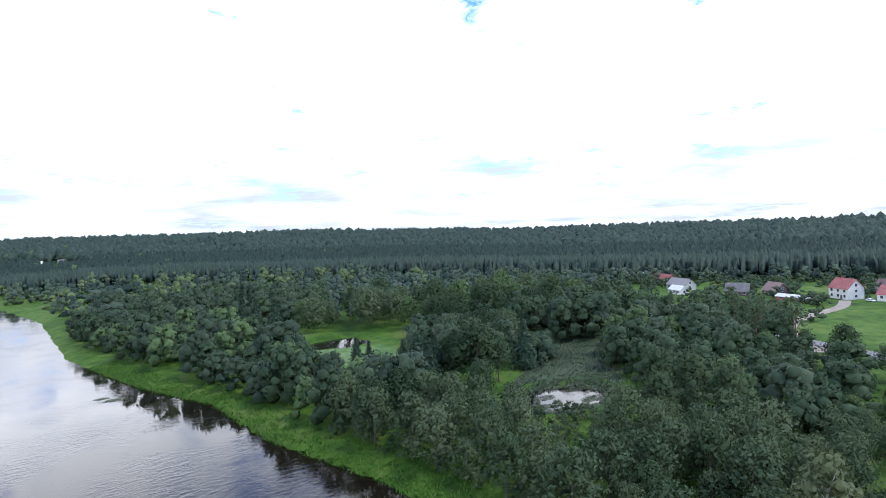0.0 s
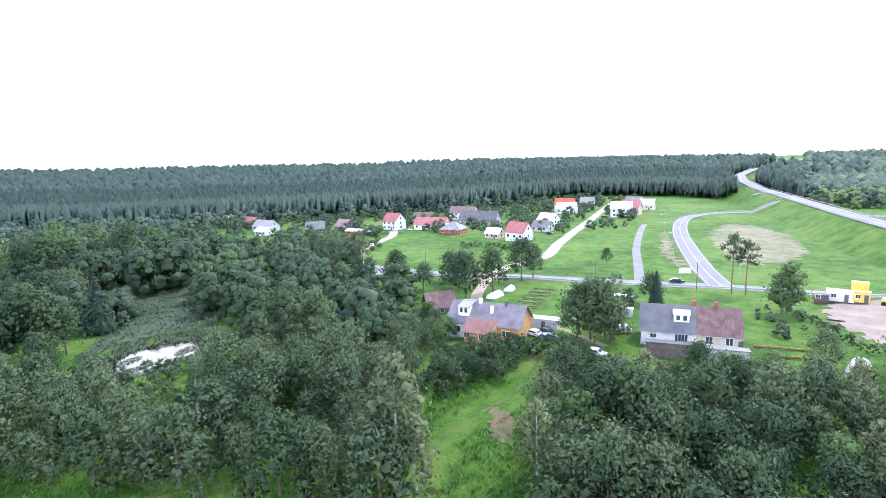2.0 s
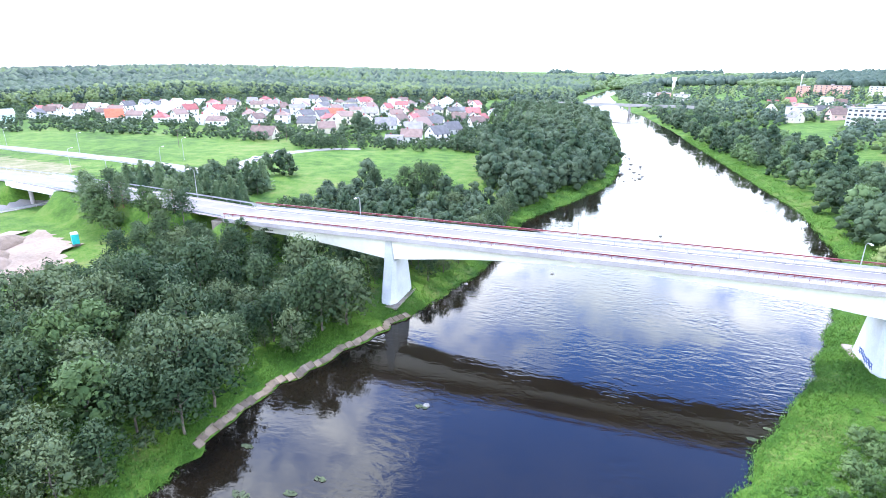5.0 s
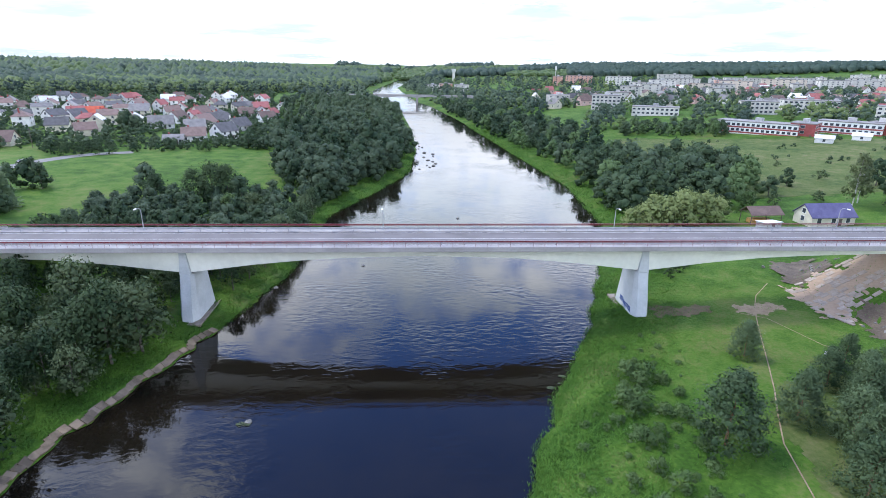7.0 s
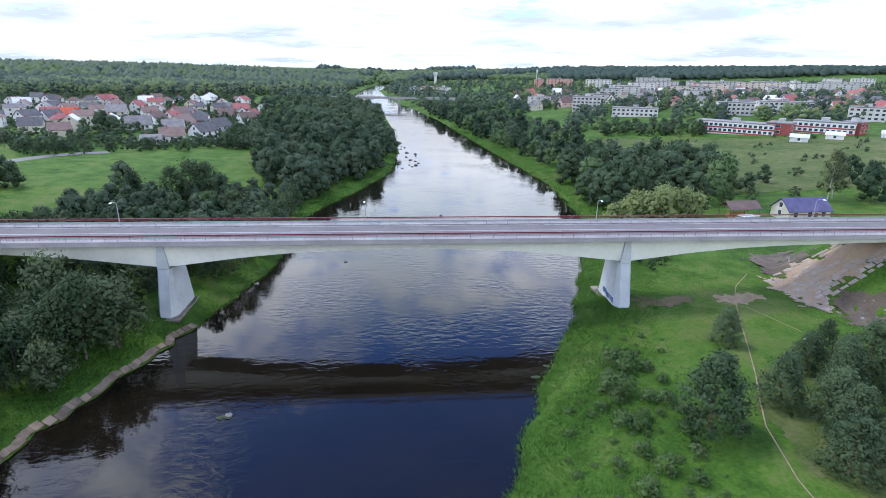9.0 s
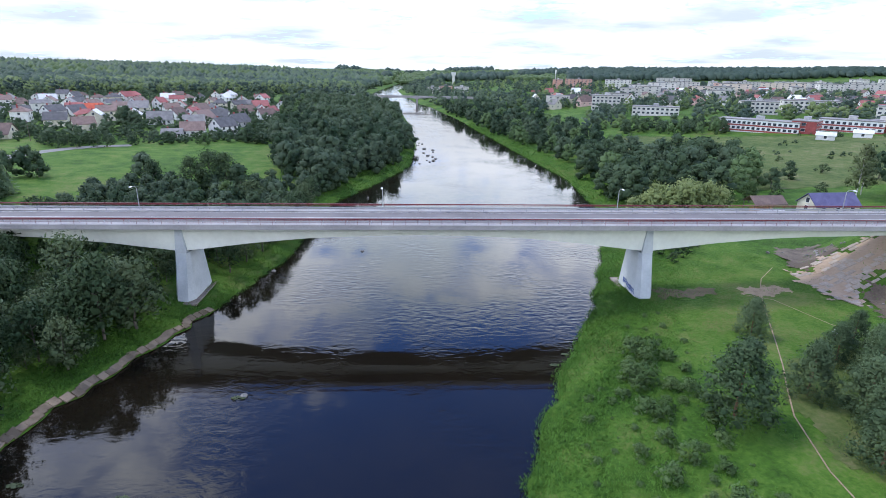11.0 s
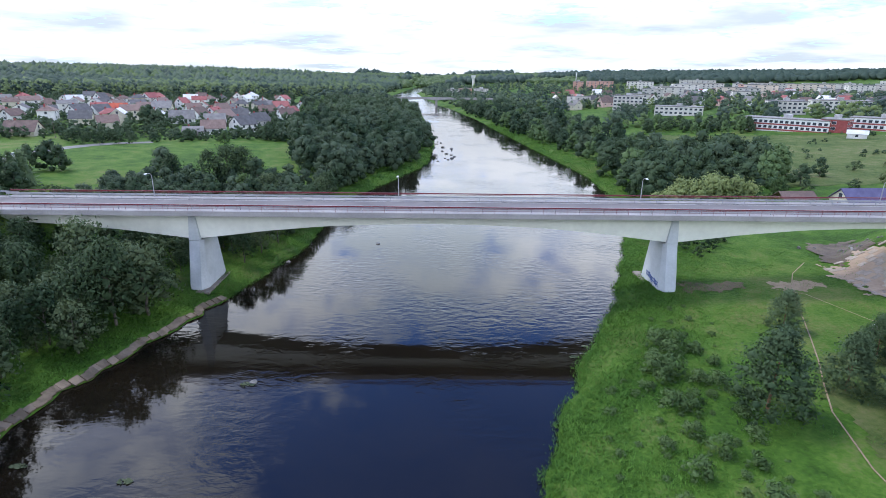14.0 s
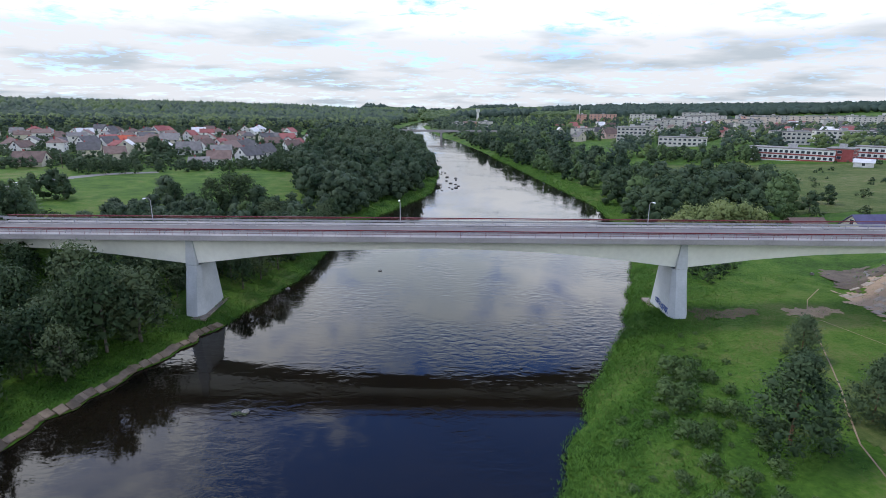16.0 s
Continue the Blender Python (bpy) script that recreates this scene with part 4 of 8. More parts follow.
paver_me, edge_me = slab_mesh(1.46, 0.96, 0.16, SLAB_BEIGE), slab_mesh(1.5, 0.7, 0.18, SLAB_BEIGE)
for i, x in enumerate(np.arange(74, 94, 1.5)):
    for j, y in enumerate(np.arange(-8, 8, 1.0)):
        xs = x + 0.35 * (j % 2)
        if bool(inside(SLOPE, np.array([xs]), np.array([y]))[0]) and rnd.random() < 0.30 + 0.40 * (y < 1):
            lay(paver_me, xs, y, 0.10 + rnd.uniform(-0.02, 0.05), rnd.uniform(-3, 3))
for a, b, n, turn in (((73, -2.0), (75.2, -9.5), 6, 105), ((78.5, -4.9), (93, -3.4), 9, 6), ((76, 7.6), (93, 6.4), 10, -5)):
    for k in range(n):
        lay(edge_me, a[0] + (b[0] - a[0]) * (k + 0.5) / n, a[1] + (b[1] - a[1]) * (k + 0.5) / n, 0.14, turn + rnd.uniform(-8, 8), (rnd.uniform(0.7, 1.1), rnd.uniform(0.7, 1.2), 1))
for k in range(46):
    x, y = rnd.uniform(76, 87), rnd.uniform(-19, -8) if k % 3 else rnd.uniform(9, 20)
    k_ = rnd.uniform(0.5, 1.3)
    v, f = [(px_ * rnd.uniform(0.6, 1.2) * k_, py_ * rnd.uniform(0.6, 1.2) * k_, pz_ * rnd.uniform(0.5, 1.0) * k_) for px_, py_, pz_ in ((-.3, -.25, -.1), (.3, -.25, -.1), (.3, .25, -.1), (-.3, .25, -.1), (-.2, -.2, .3), (.22, -.15, .3), (.2, .2, .3), (-.2, .15, .3))], [(0, 1, 5, 4), (1, 2, 6, 5), (2, 3, 7, 6), (3, 0, 4, 7), (4, 5, 6, 7)]
    piece("rubble", mesh("rubble", v, f, BARE_STONE if k % 4 else CONCRETE), slope_paving, m=pose(x, y, float(ground(x, y)) + 0.10, 0, 0, rnd.uniform(0, 360)))


# ---- trees ----
def blob(r, rng, squash=0.85, sub=1):
    bm = bmesh.new()
    bmesh.ops.create_icosphere(bm, subdivisions=sub, radius=1.0)
    v = np.array([p.co[:] for p in bm.verts])
    f = [[p.index for p in q.verts] for q in bm.faces]
    bm.free()
    v = v * (1 + rng.uniform(-0.22, 0.22, (len(v), 1)))
    return v * r * np.array([1, 1, squash]), f


def leaf_cards(centres, normals, size, rng):
    """Small bent leaf clusters, one quad each."""
    n = len(centres)
    a = rng.normal(size=(n, 3))
    nrm = normals + 0.45 * rng.normal(size=(n, 3))
    nrm /= np.linalg.norm(nrm, axis=1, keepdims=True) + 1e-9
    u = np.cross(a, nrm)
    u /= np.linalg.norm(u, axis=1, keepdims=True) + 1e-9
    w = np.cross(nrm, u)
    s = size * rng.uniform(0.6, 1.4, (n, 1))
    v = np.stack([centres - u * s * 0.62, centres - w * s * 0.36, centres + u * s * 0.70 + nrm * s * 0.2, centres + w * s * 0.32], 1).reshape(-1, 3)
    f = np.arange(4 * n).reshape(n, 4)
    return v, f.tolist()


def stack(lumps):
    vs, fs, o = [], [], 0
    for v, f in lumps:
        vs.append(v)
        fs += [[i + o for i in q] for q in f]
        o += len(v)
    return np.concatenate(vs), fs


def trunk_mesh(h, r, mat, seed, spread=2.0, limbs=5, start=0.35, bare=1.0):
    rng = random.Random(seed)
    bm = bmesh.new()
    p, pts = Vector((0, 0, -0.4)), []
    for k in range(6):
        pts.append(p.copy())
        p = p + Vector((rng.uniform(-0.15, 0.15), rng.uniform(-0.15, 0.15), (h * bare + 0.4) / 5))
    for k in range(5):
        tube(bm, pts[k], pts[k + 1], r * (1 - 0.17 * k), r * (1 - 0.17 * (k + 1)), sides=6)
    for k in range(limbs):
        a = k * 2.4 + rng.random()
        z0 = h * (start + (0.9 - start) * k / max(limbs, 1))
        tube(bm, (0, 0, z0), (spread * math.cos(a), spread * math.sin(a), z0 + h * 0.16), r * 0.35, r * 0.1, sides=4)
    me = bpy.data.meshes.new("trunk")
    bm.to_mesh(me)
    bm.free()
    me.materials.append(mat)
    return me


def leafy_crown(seed, h, w, lobes, cards, mat, low=0.25, card=0.55, narrow=0.0, droop=0.0, fat=1.0, taper=0.0, core=0.46, near=0.35, far=1.5):
    """Lumps of foliage massed in an egg shape, each set about with leaf clusters that catch light as the crown does."""
    rng = np.random.default_rng(seed)
    lumps, norms, inner = [], [], []
    middle = np.array([0, 0, h * (low + 0.25 * (1 - low))])
    for k in range(lobes):
        t = ((k + rng.uniform(0, 1)) / lobes) ** 0.8
        z = h * (low + (0.93 - low) * t)
        reach = w * 0.5 * math.sqrt(max(0.05, 1 - (2 * t - 0.85 + narrow) ** 2 / (1.55 - narrow) ** 2)) * (1 - 0.55 * t ** 2.2) * (1 - taper * t)
        a, q = k * 2.4 + rng.uniform(-0.6, 0.6), rng.uniform(0.35, 0.95)
        c = np.array([math.cos(a) * reach * q, math.sin(a) * reach * q, z])
        r = w * fat * rng.uniform(0.11, 0.20) * (1 - 0.3 * t)
        v, f = blob(r * core, rng, 0.95)
        lumps.append((v + c, f))
        inner += [1] * len(f)
        out = (c - middle) / (np.linalg.norm(c - middle) + 1e-6)
        norms.append(1.0 * v / r + 0.5 * out)
        n = int(cards / lobes)
        d = rng.normal(size=(n, 3))
        d[:, 2] = np.abs(d[:, 2]) * 1.0 - 0.45
        d /= np.linalg.norm(d, axis=1, keepdims=True)
        p = c + d * r * rng.uniform(near, far, (n, 1)) - np.array([0, 0, droop]) * rng.uniform(0, 1, (n, 1))
        lumps.append(leaf_cards(p, d, card, rng))
        inner += [0] * n
        norms.append(np.repeat(0.6 * d + 0.9 * out + 0.28 * rng.normal(size=(n, 3)) + np.array([0, 0, 0.32]), 4, 0))
    v, f = stack(lumps)
    return mesh("crown", v, f, mat, CORE.get(mat.name, mat), index=inner, normals=np.concatenate(norms))


def needle_crown(seed, h, w, tiers, arms, mat, low=0.06, card=0.6, pointed=1.0):
    """Whorls of drooping boughs."""
    rng = np.random.default_rng(seed)
    cs, ns, lumps = [], [], []
    for k in range(tiers):
        t = k / tiers
        z = h * (low + (1 - low) * t)
        reach = w * 0.5 * (1 - t) ** pointed + 0.12
        m = max(4, int(arms * (1 - 0.6 * t)))
        for j in range(m):
            a = 2 * math.pi * (j + rng.uniform(0, 0.8)) / m
            rr = reach * rng.uniform(0.8, 1.15)
            for q in (0.35, 0.6, 0.82, 1.0):
                cs.append((math.cos(a) * rr * q, math.sin(a) * rr * q, z - 0.22 * rr * q + rng.uniform(-0.15, 0.15)))
                ns.append((math.cos(a) * 0.5, math.sin(a) * 0.5, 0.8))
    ns = np.array(ns)
    lumps.append(leaf_cards(np.array(cs), ns, card, rng))
    norms = [np.repeat(ns + 0.35 * rng.normal(size=ns.shape), 4, 0)]
    ring = 9
    cv, cf = [], []
    for k in range(7):
        t = k / 6
        for j in range(ring):
            a = 2 * math.pi * j / ring
            rr = (w * 0.38 * (1 - t) ** pointed + 0.03) * rng.uniform(0.8, 1.15)
            cv.append((math.cos(a) * rr, math.sin(a) * rr, h * (low + (0.97 - low) * t)))
    for k in range(6):
        for j in range(ring):
            cf.append([k * ring + j, k * ring + (j + 1) % ring, (k + 1) * ring + (j + 1) % ring, (k + 1) * ring + j])
    cv = np.array(cv)
    lumps.append((cv, cf))
    norms.append(cv * np.array([1, 1, 0]) + np.array([0, 0, 0.5]))
    v, f = stack(lumps)
    return mesh("crown", v, f, mat, normals=np.concatenate(norms))


STOCK = {}
CLOSE = {"core": 0.74, "near": 0.72, "far": 1.20}      # foliage that closes over its lumps


def stock(kind, crown, trunk, label, category="tree"):
    """A first tree of a kind, kept far below ground height zero only as data: its meshes are shared by all that are planted."""
    STOCK.setdefault(kind, []).append((crown, trunk, label, category))


for s in range(4):
    stock("broad", leafy_crown(10 + s, 11.5, 8.6, 42, 1900, LEAF_DARK, card=0.42, fat=1.2, core=0.28, near=0.40, far=1.4), trunk_mesh(9, 0.22, BARK, s), "dense dark green broadleaf tree in full leaf")
    stock("grey", leafy_crown(20 + s, 10.5, 8.6, 42, 1900, LEAF_GREY, card=0.41, low=0.14, fat=1.2, core=0.28, near=0.40, far=1.4), trunk_mesh(8, 0.22, BARK, s), "grey-green willow with a rounded bushy crown")
for s in range(3):
    stock("fresh", leafy_crown(30 + s, 10.5, 7.4, 34, 1350, LEAF_FRESH, card=0.46, fat=1.2), trunk_mesh(8, 0.2, BARK, s), "fresh light green broadleaf tree")
    stock("birch", leafy_crown(40 + s, 16.5, 7.2, 44, 1500, LEAF_BIRCH, card=0.44, low=0.2, narrow=0.15, droop=1.0), trunk_mesh(15, 0.19, BARK_BIRCH, s, 1.4, 7), "tall birch with white trunk and thin yellowish crown")
    stock("spruce", needle_crown(50 + s, 15, 7.6, 22, 17, NEEDLE, card=0.75), trunk_mesh(13, 0.2, BARK, s, 0.6, 2), "dark pointed spruce tree with drooping boughs")
    stock("young_pine", leafy_crown(60 + s, 8.6, 7.4, 72, 3400, NEEDLE_BLUE, low=0.03, card=0.25, narrow=0.1, fat=0.80, taper=0.38, core=0.32), trunk_mesh(7, 0.16, BARK_PINE, s, 0.6, 3), "bushy young blue-green pine tree")
    stock("bank_pine", leafy_crown(140 + s, 8.6, 7.6, 110, 6600, NEEDLE_BLUE, low=0.0, card=0.22, narrow=0.05, fat=0.78, taper=0.30, core=0.30), trunk_mesh(7, 0.16, BARK_PINE, s, 0.6, 3), "bushy young blue-green pine tree")
    stock("bush", leafy_crown(80 + s, 3.6, 4.6, 12, 330, LEAF_GREY, card=0.40, low=0.12), trunk_mesh(2.2, 0.08, BARK, s, 0.8, 4, 0.2), "rounded grey-green willow bush", "bush")
    stock("dark_bush", leafy_crown(85 + s, 3.6, 4.8, 12, 330, LEAF_DARK, card=0.40, low=0.12), trunk_mesh(2.2, 0.08, BARK, s, 0.8, 4, 0.2), "dense rounded dark green bush", "bush")
    stock("weed_bush", leafy_crown(87 + s, 3.0, 5.2, 18, 560, LEAF_WEED, card=0.32, low=0.05), trunk_mesh(1.6, 0.06, BARK, s, 0.8, 4, 0.2), "low spreading green willow shrub in rank grass", "bush")
    stock("round_willow", leafy_crown(110 + s, 7.5, 8.5, 34, 1100, LEAF_ROUND, card=0.42, low=0.08, fat=1.1), trunk_mesh(4, 0.2, BARK, s, 1.5, 4, 0.2), "rounded yellowish-green willow on the river bank")
    for nm, mt in (("tiny", FAR_LEAF), ("tiny_fresh", FAR_FRESH_LIT), ("tiny_dark", FAR_NEEDLE)):
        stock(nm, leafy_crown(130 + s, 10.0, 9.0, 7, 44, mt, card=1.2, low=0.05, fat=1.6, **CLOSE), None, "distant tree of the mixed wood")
    stock("mini", leafy_crown(120 + s, 5.5, 5.5, 7, 56, MID_DARK, card=0.8, low=0.05, fat=1.6, **CLOSE), None, "small dark garden tree")
    stock("mini_fresh", leafy_crown(125 + s, 5.0, 5.2, 7, 56, MID_GREY, card=0.8, low=0.05, fat=1.6, **CLOSE), None, "small light garden tree")
    # lighter models for the far banks
    stock("far_broad", leafy_crown(90 + s, 11.5, 9.2, 18, 460, MID_DARK, card=0.66, low=0.08, fat=1.35, **CLOSE), trunk_mesh(7, 0.22, BARK, s, 2, 2), "dark green broadleaf tree in full leaf")
    stock("far_grey", leafy_crown(95 + s, 10.0, 9.4, 18, 460, MID_GREY, card=0.64, low=0.06, fat=1.35, **CLOSE), trunk_mesh(6, 0.2, BARK, s, 2, 2), "grey-green willow with a rounded crown")
    stock("far_fresh", leafy_crown(100 + s, 10.0, 7.6, 16, 300, MID_FRESH, card=0.62, low=0.10, fat=1.35, **CLOSE), trunk_mesh(6, 0.2, BARK, s, 2, 2), "light green leafy broadleaf tree")
    stock("far_pine", needle_crown(105 + s, 11, 6.4, 12, 12, NEEDLE_BLUE, card=1.0, pointed=0.7), trunk_mesh(9, 0.18, BARK_PINE, s, 0.6, 2), "bushy dark green pine tree")
for s in range(2):
    c = leafy_crown(70 + s, 17.5, 6.4, 16, 760, NEEDLE_BLUE, low=0.52, card=0.5)
    stock("tall_pine", c, trunk_mesh(17, 0.24, BARK_PINE, s, 1.5, 5, 0.55), "tall pine with bare reddish trunk and high crown")
    stock("poplar", leafy_crown(75 + s, 24, 14.5, 84, 3000, LEAF_POPLAR, low=0.12, card=0.62, fat=1.1), trunk_mesh(21, 0.45, BARK, s, 3, 7), "very tall spreading grey-green poplar")

tree_rng = random.Random(77)
PLANTED = []


def plant(kind, x, y, h=None, label=""):
    """One tree on the ground; h is its height."""
    crown, trunk, text, cat = tree_rng.choice(STOCK[kind])
    full = max(v.co.z for v in crown.vertices) if crown.name not in TOPS else TOPS[crown.name]
    TOPS[crown.name] = full
    k = (h / full) if h else tree_rng.uniform(0.8, 1.15)
    wide = k * tree_rng.uniform(0.92, 1.15)
    root = new("bush" if cat == "bush" else kind_name(kind))
    root.empty_display_size = 0.5
    root.matrix_basis = at(x, y, tree_rng.uniform(0, 360), 1, 0.1) @ Matrix.Diagonal((wide, wide, k, 1))
    tagged(root, label or text, cat, "trees of the river valley")
    piece("trunk", trunk, root)
    piece("crown", crown, root)
    PLANTED.append((x, y))


def kind_name(kind):
    return {"broad": "broadleaf_tree", "grey": "willow_tree", "fresh": "broadleaf_tree", "birch": "birch_tree", "weed_bush": "bush", "spruce": "spruce_tree", "young_pine": "pine_tree", "bank_pine": "pine_tree", "tall_pine": "pine_tree",
            "poplar": "poplar_tree", "far_broad": "broadleaf_tree", "far_grey": "willow_tree", "far_fresh": "broadleaf_tree", "far_pine": "pine_tree", "round_willow": "willow_tree"}[kind]


TOPS = {}


def grove(poly, gap, kinds, lo, hi, seed, cap=None):
    """Trees of mixed kinds scattered over a polygon, at least gap apart."""
    rng = random.Random(seed)
    xs, ys = [p[0] for p in poly], [p[1] for p in poly]
    got = []
    tries = int(6 * (max(xs) - min(xs)) * (max(ys) - min(ys)) / gap ** 2) + 30
    px = np.array([rng.uniform(min(xs), max(xs)) for _ in range(tries)])
    py = np.array([rng.uniform(min(ys), max(ys)) for _ in range(tries)])
    ok = inside(poly, px, py) & clear_of_lanes(px, py) & ~inside([(-62, -160), (-72, -155), (-122, -192), (-112, -206), (-90, -204)], px, py)
    for x, y in zip(px[ok], py[ok]):
        g = gap * rng.uniform(0.85, 1.2)
        if all((x - a) ** 2 + (y - b) ** 2 > g * g for a, b in got):
            got.append((x, y))
            drop = 1.0 if not cap else min(1.0, max(0.3, (float(cap(x, y)) - float(ground(x, y))) / hi))
            plant(rng.choice(kinds), x, y, rng.uniform(lo, hi) * drop)
    return got


def wood(name, poly, gap, kinds, lo, hi, seed, label):
    """A grove too far off to count: its trees joined into one mass per kind."""
    rng = random.Random(seed)
    xs, ys = [p[0] for p in poly], [p[1] for p in poly]
    tries = int(6 * (max(xs) - min(xs)) * (max(ys) - min(ys)) / gap ** 2) + 30
    px = np.array([rng.uniform(min(xs), max(xs)) for _ in range(tries)])
    py = np.array([rng.uniform(min(ys), max(ys)) for _ in range(tries)])
    ok = inside(poly, px, py) & clear_of_lanes(px, py)
    got, heaps = [], {}
    for x, y in zip(px[ok], py[ok]):
        g = gap * rng.uniform(0.85, 1.2)
        if all((x - a) ** 2 + (y - b) ** 2 > g * g for a, b in got):
            got.append((x, y))
            heaps.setdefault(rng.choice(kinds), []).append((x, y, rng.uniform(lo, hi)))
    for kind, spots in heaps.items():
        vs, fs, ns, ix, o = [], [], [], [], 0
        for x, y, h in spots:
            crown = rng.choice(STOCK[kind])[0]
            v, n, f, layer = crown_arrays(crown)
            ix.append(layer)
            k = h / v[:, 2].max()
            a, wide = rng.uniform(0, 6.28), k * rng.uniform(0.92, 1.15)
            turn = np.array([[math.cos(a), -math.sin(a), 0], [math.sin(a), math.cos(a), 0], [0, 0, 1]])
            vs.append((v * np.array([wide, wide, k])) @ turn.T + np.array([x, y, float(ground(x, y)) - 0.3]))
            ns.append(n @ turn.T)
            fs += [[i + o for i in q] for q in f]
            o += len(v)
        tagged(new(name, mesh(name, np.concatenate(vs), fs, *STOCK[kind][0][0].materials, index=np.concatenate(ix), normals=np.concatenate(ns))), label, "wood", kind="stuff")


ARRAYS = {}


def crown_arrays(me):
    if me.name not in ARRAYS:
        v = np.array([p.co[:] for p in me.vertices])
        n = np.zeros_like(v)
        for loop, cn in zip(me.loops, me.corner_normals):
            n[loop.vertex_index] = cn.vector
        ARRAYS[me.name] = (v, n, [list(p.vertices) for p in me.polygons], [p.material_index for p in me.polygons])
    return ARRAYS[me.name]


def roofline(x, y):
    """Height that the treetops keep below, in front of the houses and the road."""
    return along([(-112, 9.0), (-98, 11.5), (-90, 15.0), (-75, 17.5), (-45, 17.0)], x) - sag(x, y) * smooth(-60, -90, x) + np.where(y > -25, 0.0, 2.0 * (x > -92))


# wood on the near side of the bridge, from the bank up to the houses
grove([(-51, -74), (-50, -62), (-48.5, -48), (-48.5, -33), (-46, -22), (-43, -12), (-48, -4), (-60, -8), (-72, -10), (-88, -12), (-88, -24), (-98, -33), (-97, -46), (-96, -60), (-97, -80), (-94, -92), (-86, -98), (-72, -99), (-60, -97), (-55, -88)],
      4.3, ["grey", "grey", "broad", "broad", "broad", "grey", "broad", "fresh", "grey", "birch"], 8.0, 14.0, 1, cap=roofline)
grove([(-54, -98), (-51, -70), (-49, -50), (-48.5, -33), (-46, -20), (-42, -10), (-48, -10), (-53, -30), (-56, -60), (-60, -96)], 4.0, ["bush", "bush", "dark_bush", "grey"], 2.8, 4.6, 25)
grove([(-90, -20), (-92, -10), (-90, -5), (-78, -5), (-58, -5), (-47, -3), (-48, -12), (-62, -16), (-84, -24)], 3.4, ["broad", "grey", "fresh", "broad"], 6.0, 9.0, 2, cap=lambda x, y: 17.2 if x > -96 else 13.5)
grove([(-47, 11), (-41, 20), (-46, 34), (-84, 34), (-84, 11)], 3.6, ["broad", "broad", "dark_bush"], 4.0, 7.0, 22)
grove([(-50, 7), (-45, 13), (-43, 26), (-60, 28), (-64, 7)], 2.7, ["dark_bush", "broad", "dark_bush"], 3.0, 5.5, 48)
grove([(-46, -6), (-45, 8), (-70, 8), (-74, -4), (-58, -8)], 3.2, ["dark_bush", "dark_bush", "broad"], 2.6, 4.6, 23)
for x, y, h in ((-50, -9, 6.5), (-47.5, -5, 5.0), (-57, -14, 7.5), (-90, -70, 9.5), (-61, -40, 8.5)):
    plant("fresh", x, y, h)
for x, y, h in ((54, 16, 2.6), (57, 19, 3.0), (60, 22, 2.8), (53, 21, 3.2), (63, 25, 3.0), (56.5, 24, 3.4)):
    plant("dark_bush", x, y, h)
# trees on the bank just past the bridge
for kind, x, y, h in (("broad", -44, 13, 8.0), ("broad", -41.5, 17, 8.4), ("dark_bush", -39.5, 20.5, 5.0), ("broad", -39, 24, 8.0), ("grey", -37.5, 29, 7.5), ("dark_bush", -36, 33, 5.0), ("broad", -36.5, 37, 7.5), ("broad", -36, 43, 7.0), ("grey", -36.5, 50, 7.0), ("broad", -49, 15, 8.0), ("broad", -46, 21, 8.0), ("broad", -44, 28, 7.0)):
    plant(kind, x, y, h)
for kind, x, y, h in (("broad", -37.5, 12, 8), ("grey", -36, 18, 9), ("broad", -34.5, 25, 10), ("broad", -33.5, 33, 9.5), ("grey", -34, 40, 9), ("broad", -33, 47, 9), ("broad", -32.5, 55, 8.5), ("grey", -32.5, 63, 9), ("broad", -32, 70, 9)):
    plant(kind, x, y, h)
# thicket between the meadow and the houses
grove([(-84, -118), (-90, -110), (-94, -106), (-92, -98), (-100, -88), (-106, -94), (-107, -104), (-106, -114), (-98, -122)], 2.7, ["dark_bush", "dark_bush", "broad", "dark_bush"], 3.2, 5.6, 3)
# wood along the bank upstream
grove([(-54, -114), (-55, -130), (-54, -150), (-49, -182), (-42, -205), (-72, -205), (-80, -182), (-84, -172), (-84, -160), (-95, -148), (-100, -128), (-84, -119), (-70, -117)], 5.6, ["grey", "grey", "grey", "broad"], 8.0, 13.5, 4)
grove([(-52, -118), (-53, -150), (-48, -182), (-40, -207), (-46, -207), (-54, -182), (-58, -150), (-58, -118)], 4.6, ["bush", "bush", "dark_bush"], 3.0, 5.0, 26)
wood("bank_wood", [(-44, -205), (-40, -215), (-34, -250), (-22, -290), (0, -350), (14, -420), (-20, -420), (-45, -340), (-52, -300), (-55, -285), (-55, -250), (-57, -228), (-64, -208)],
     6.2, ["far_grey", "far_broad", "far_broad", "far_fresh"], 9, 17, 24, "grey-green willows lining the upstream bank")
for x, y, h in ((-96, -160, 18), (-101, -156, 17), (-106, -151, 15), (-92, -157, 14.5)):
    plant("poplar", x, y, h)
for x, y, h in ((-60, -115, 20), (-58, -112, 13), (-64, -119, 14)):
    plant("birch", x, y, h)
for x, y, h in ((-73, -220, 16.5), (-78, -219, 15), (-70, -223, 14), (-68, -251, 11), (-71, -248, 9.5), (-74, -216, 15), (-79, -223, 16), (-75, -225, 14.5), (-81, -219, 13), (-108, -216, 15.5), (-111, -219, 13), (-55, -349, 18), (-60, -345, 16), (-63, -324, 17), (-60, -370, 22), (-56, -364, 18), (-64, -374, 20)):
    plant("spruce", x, y, h)
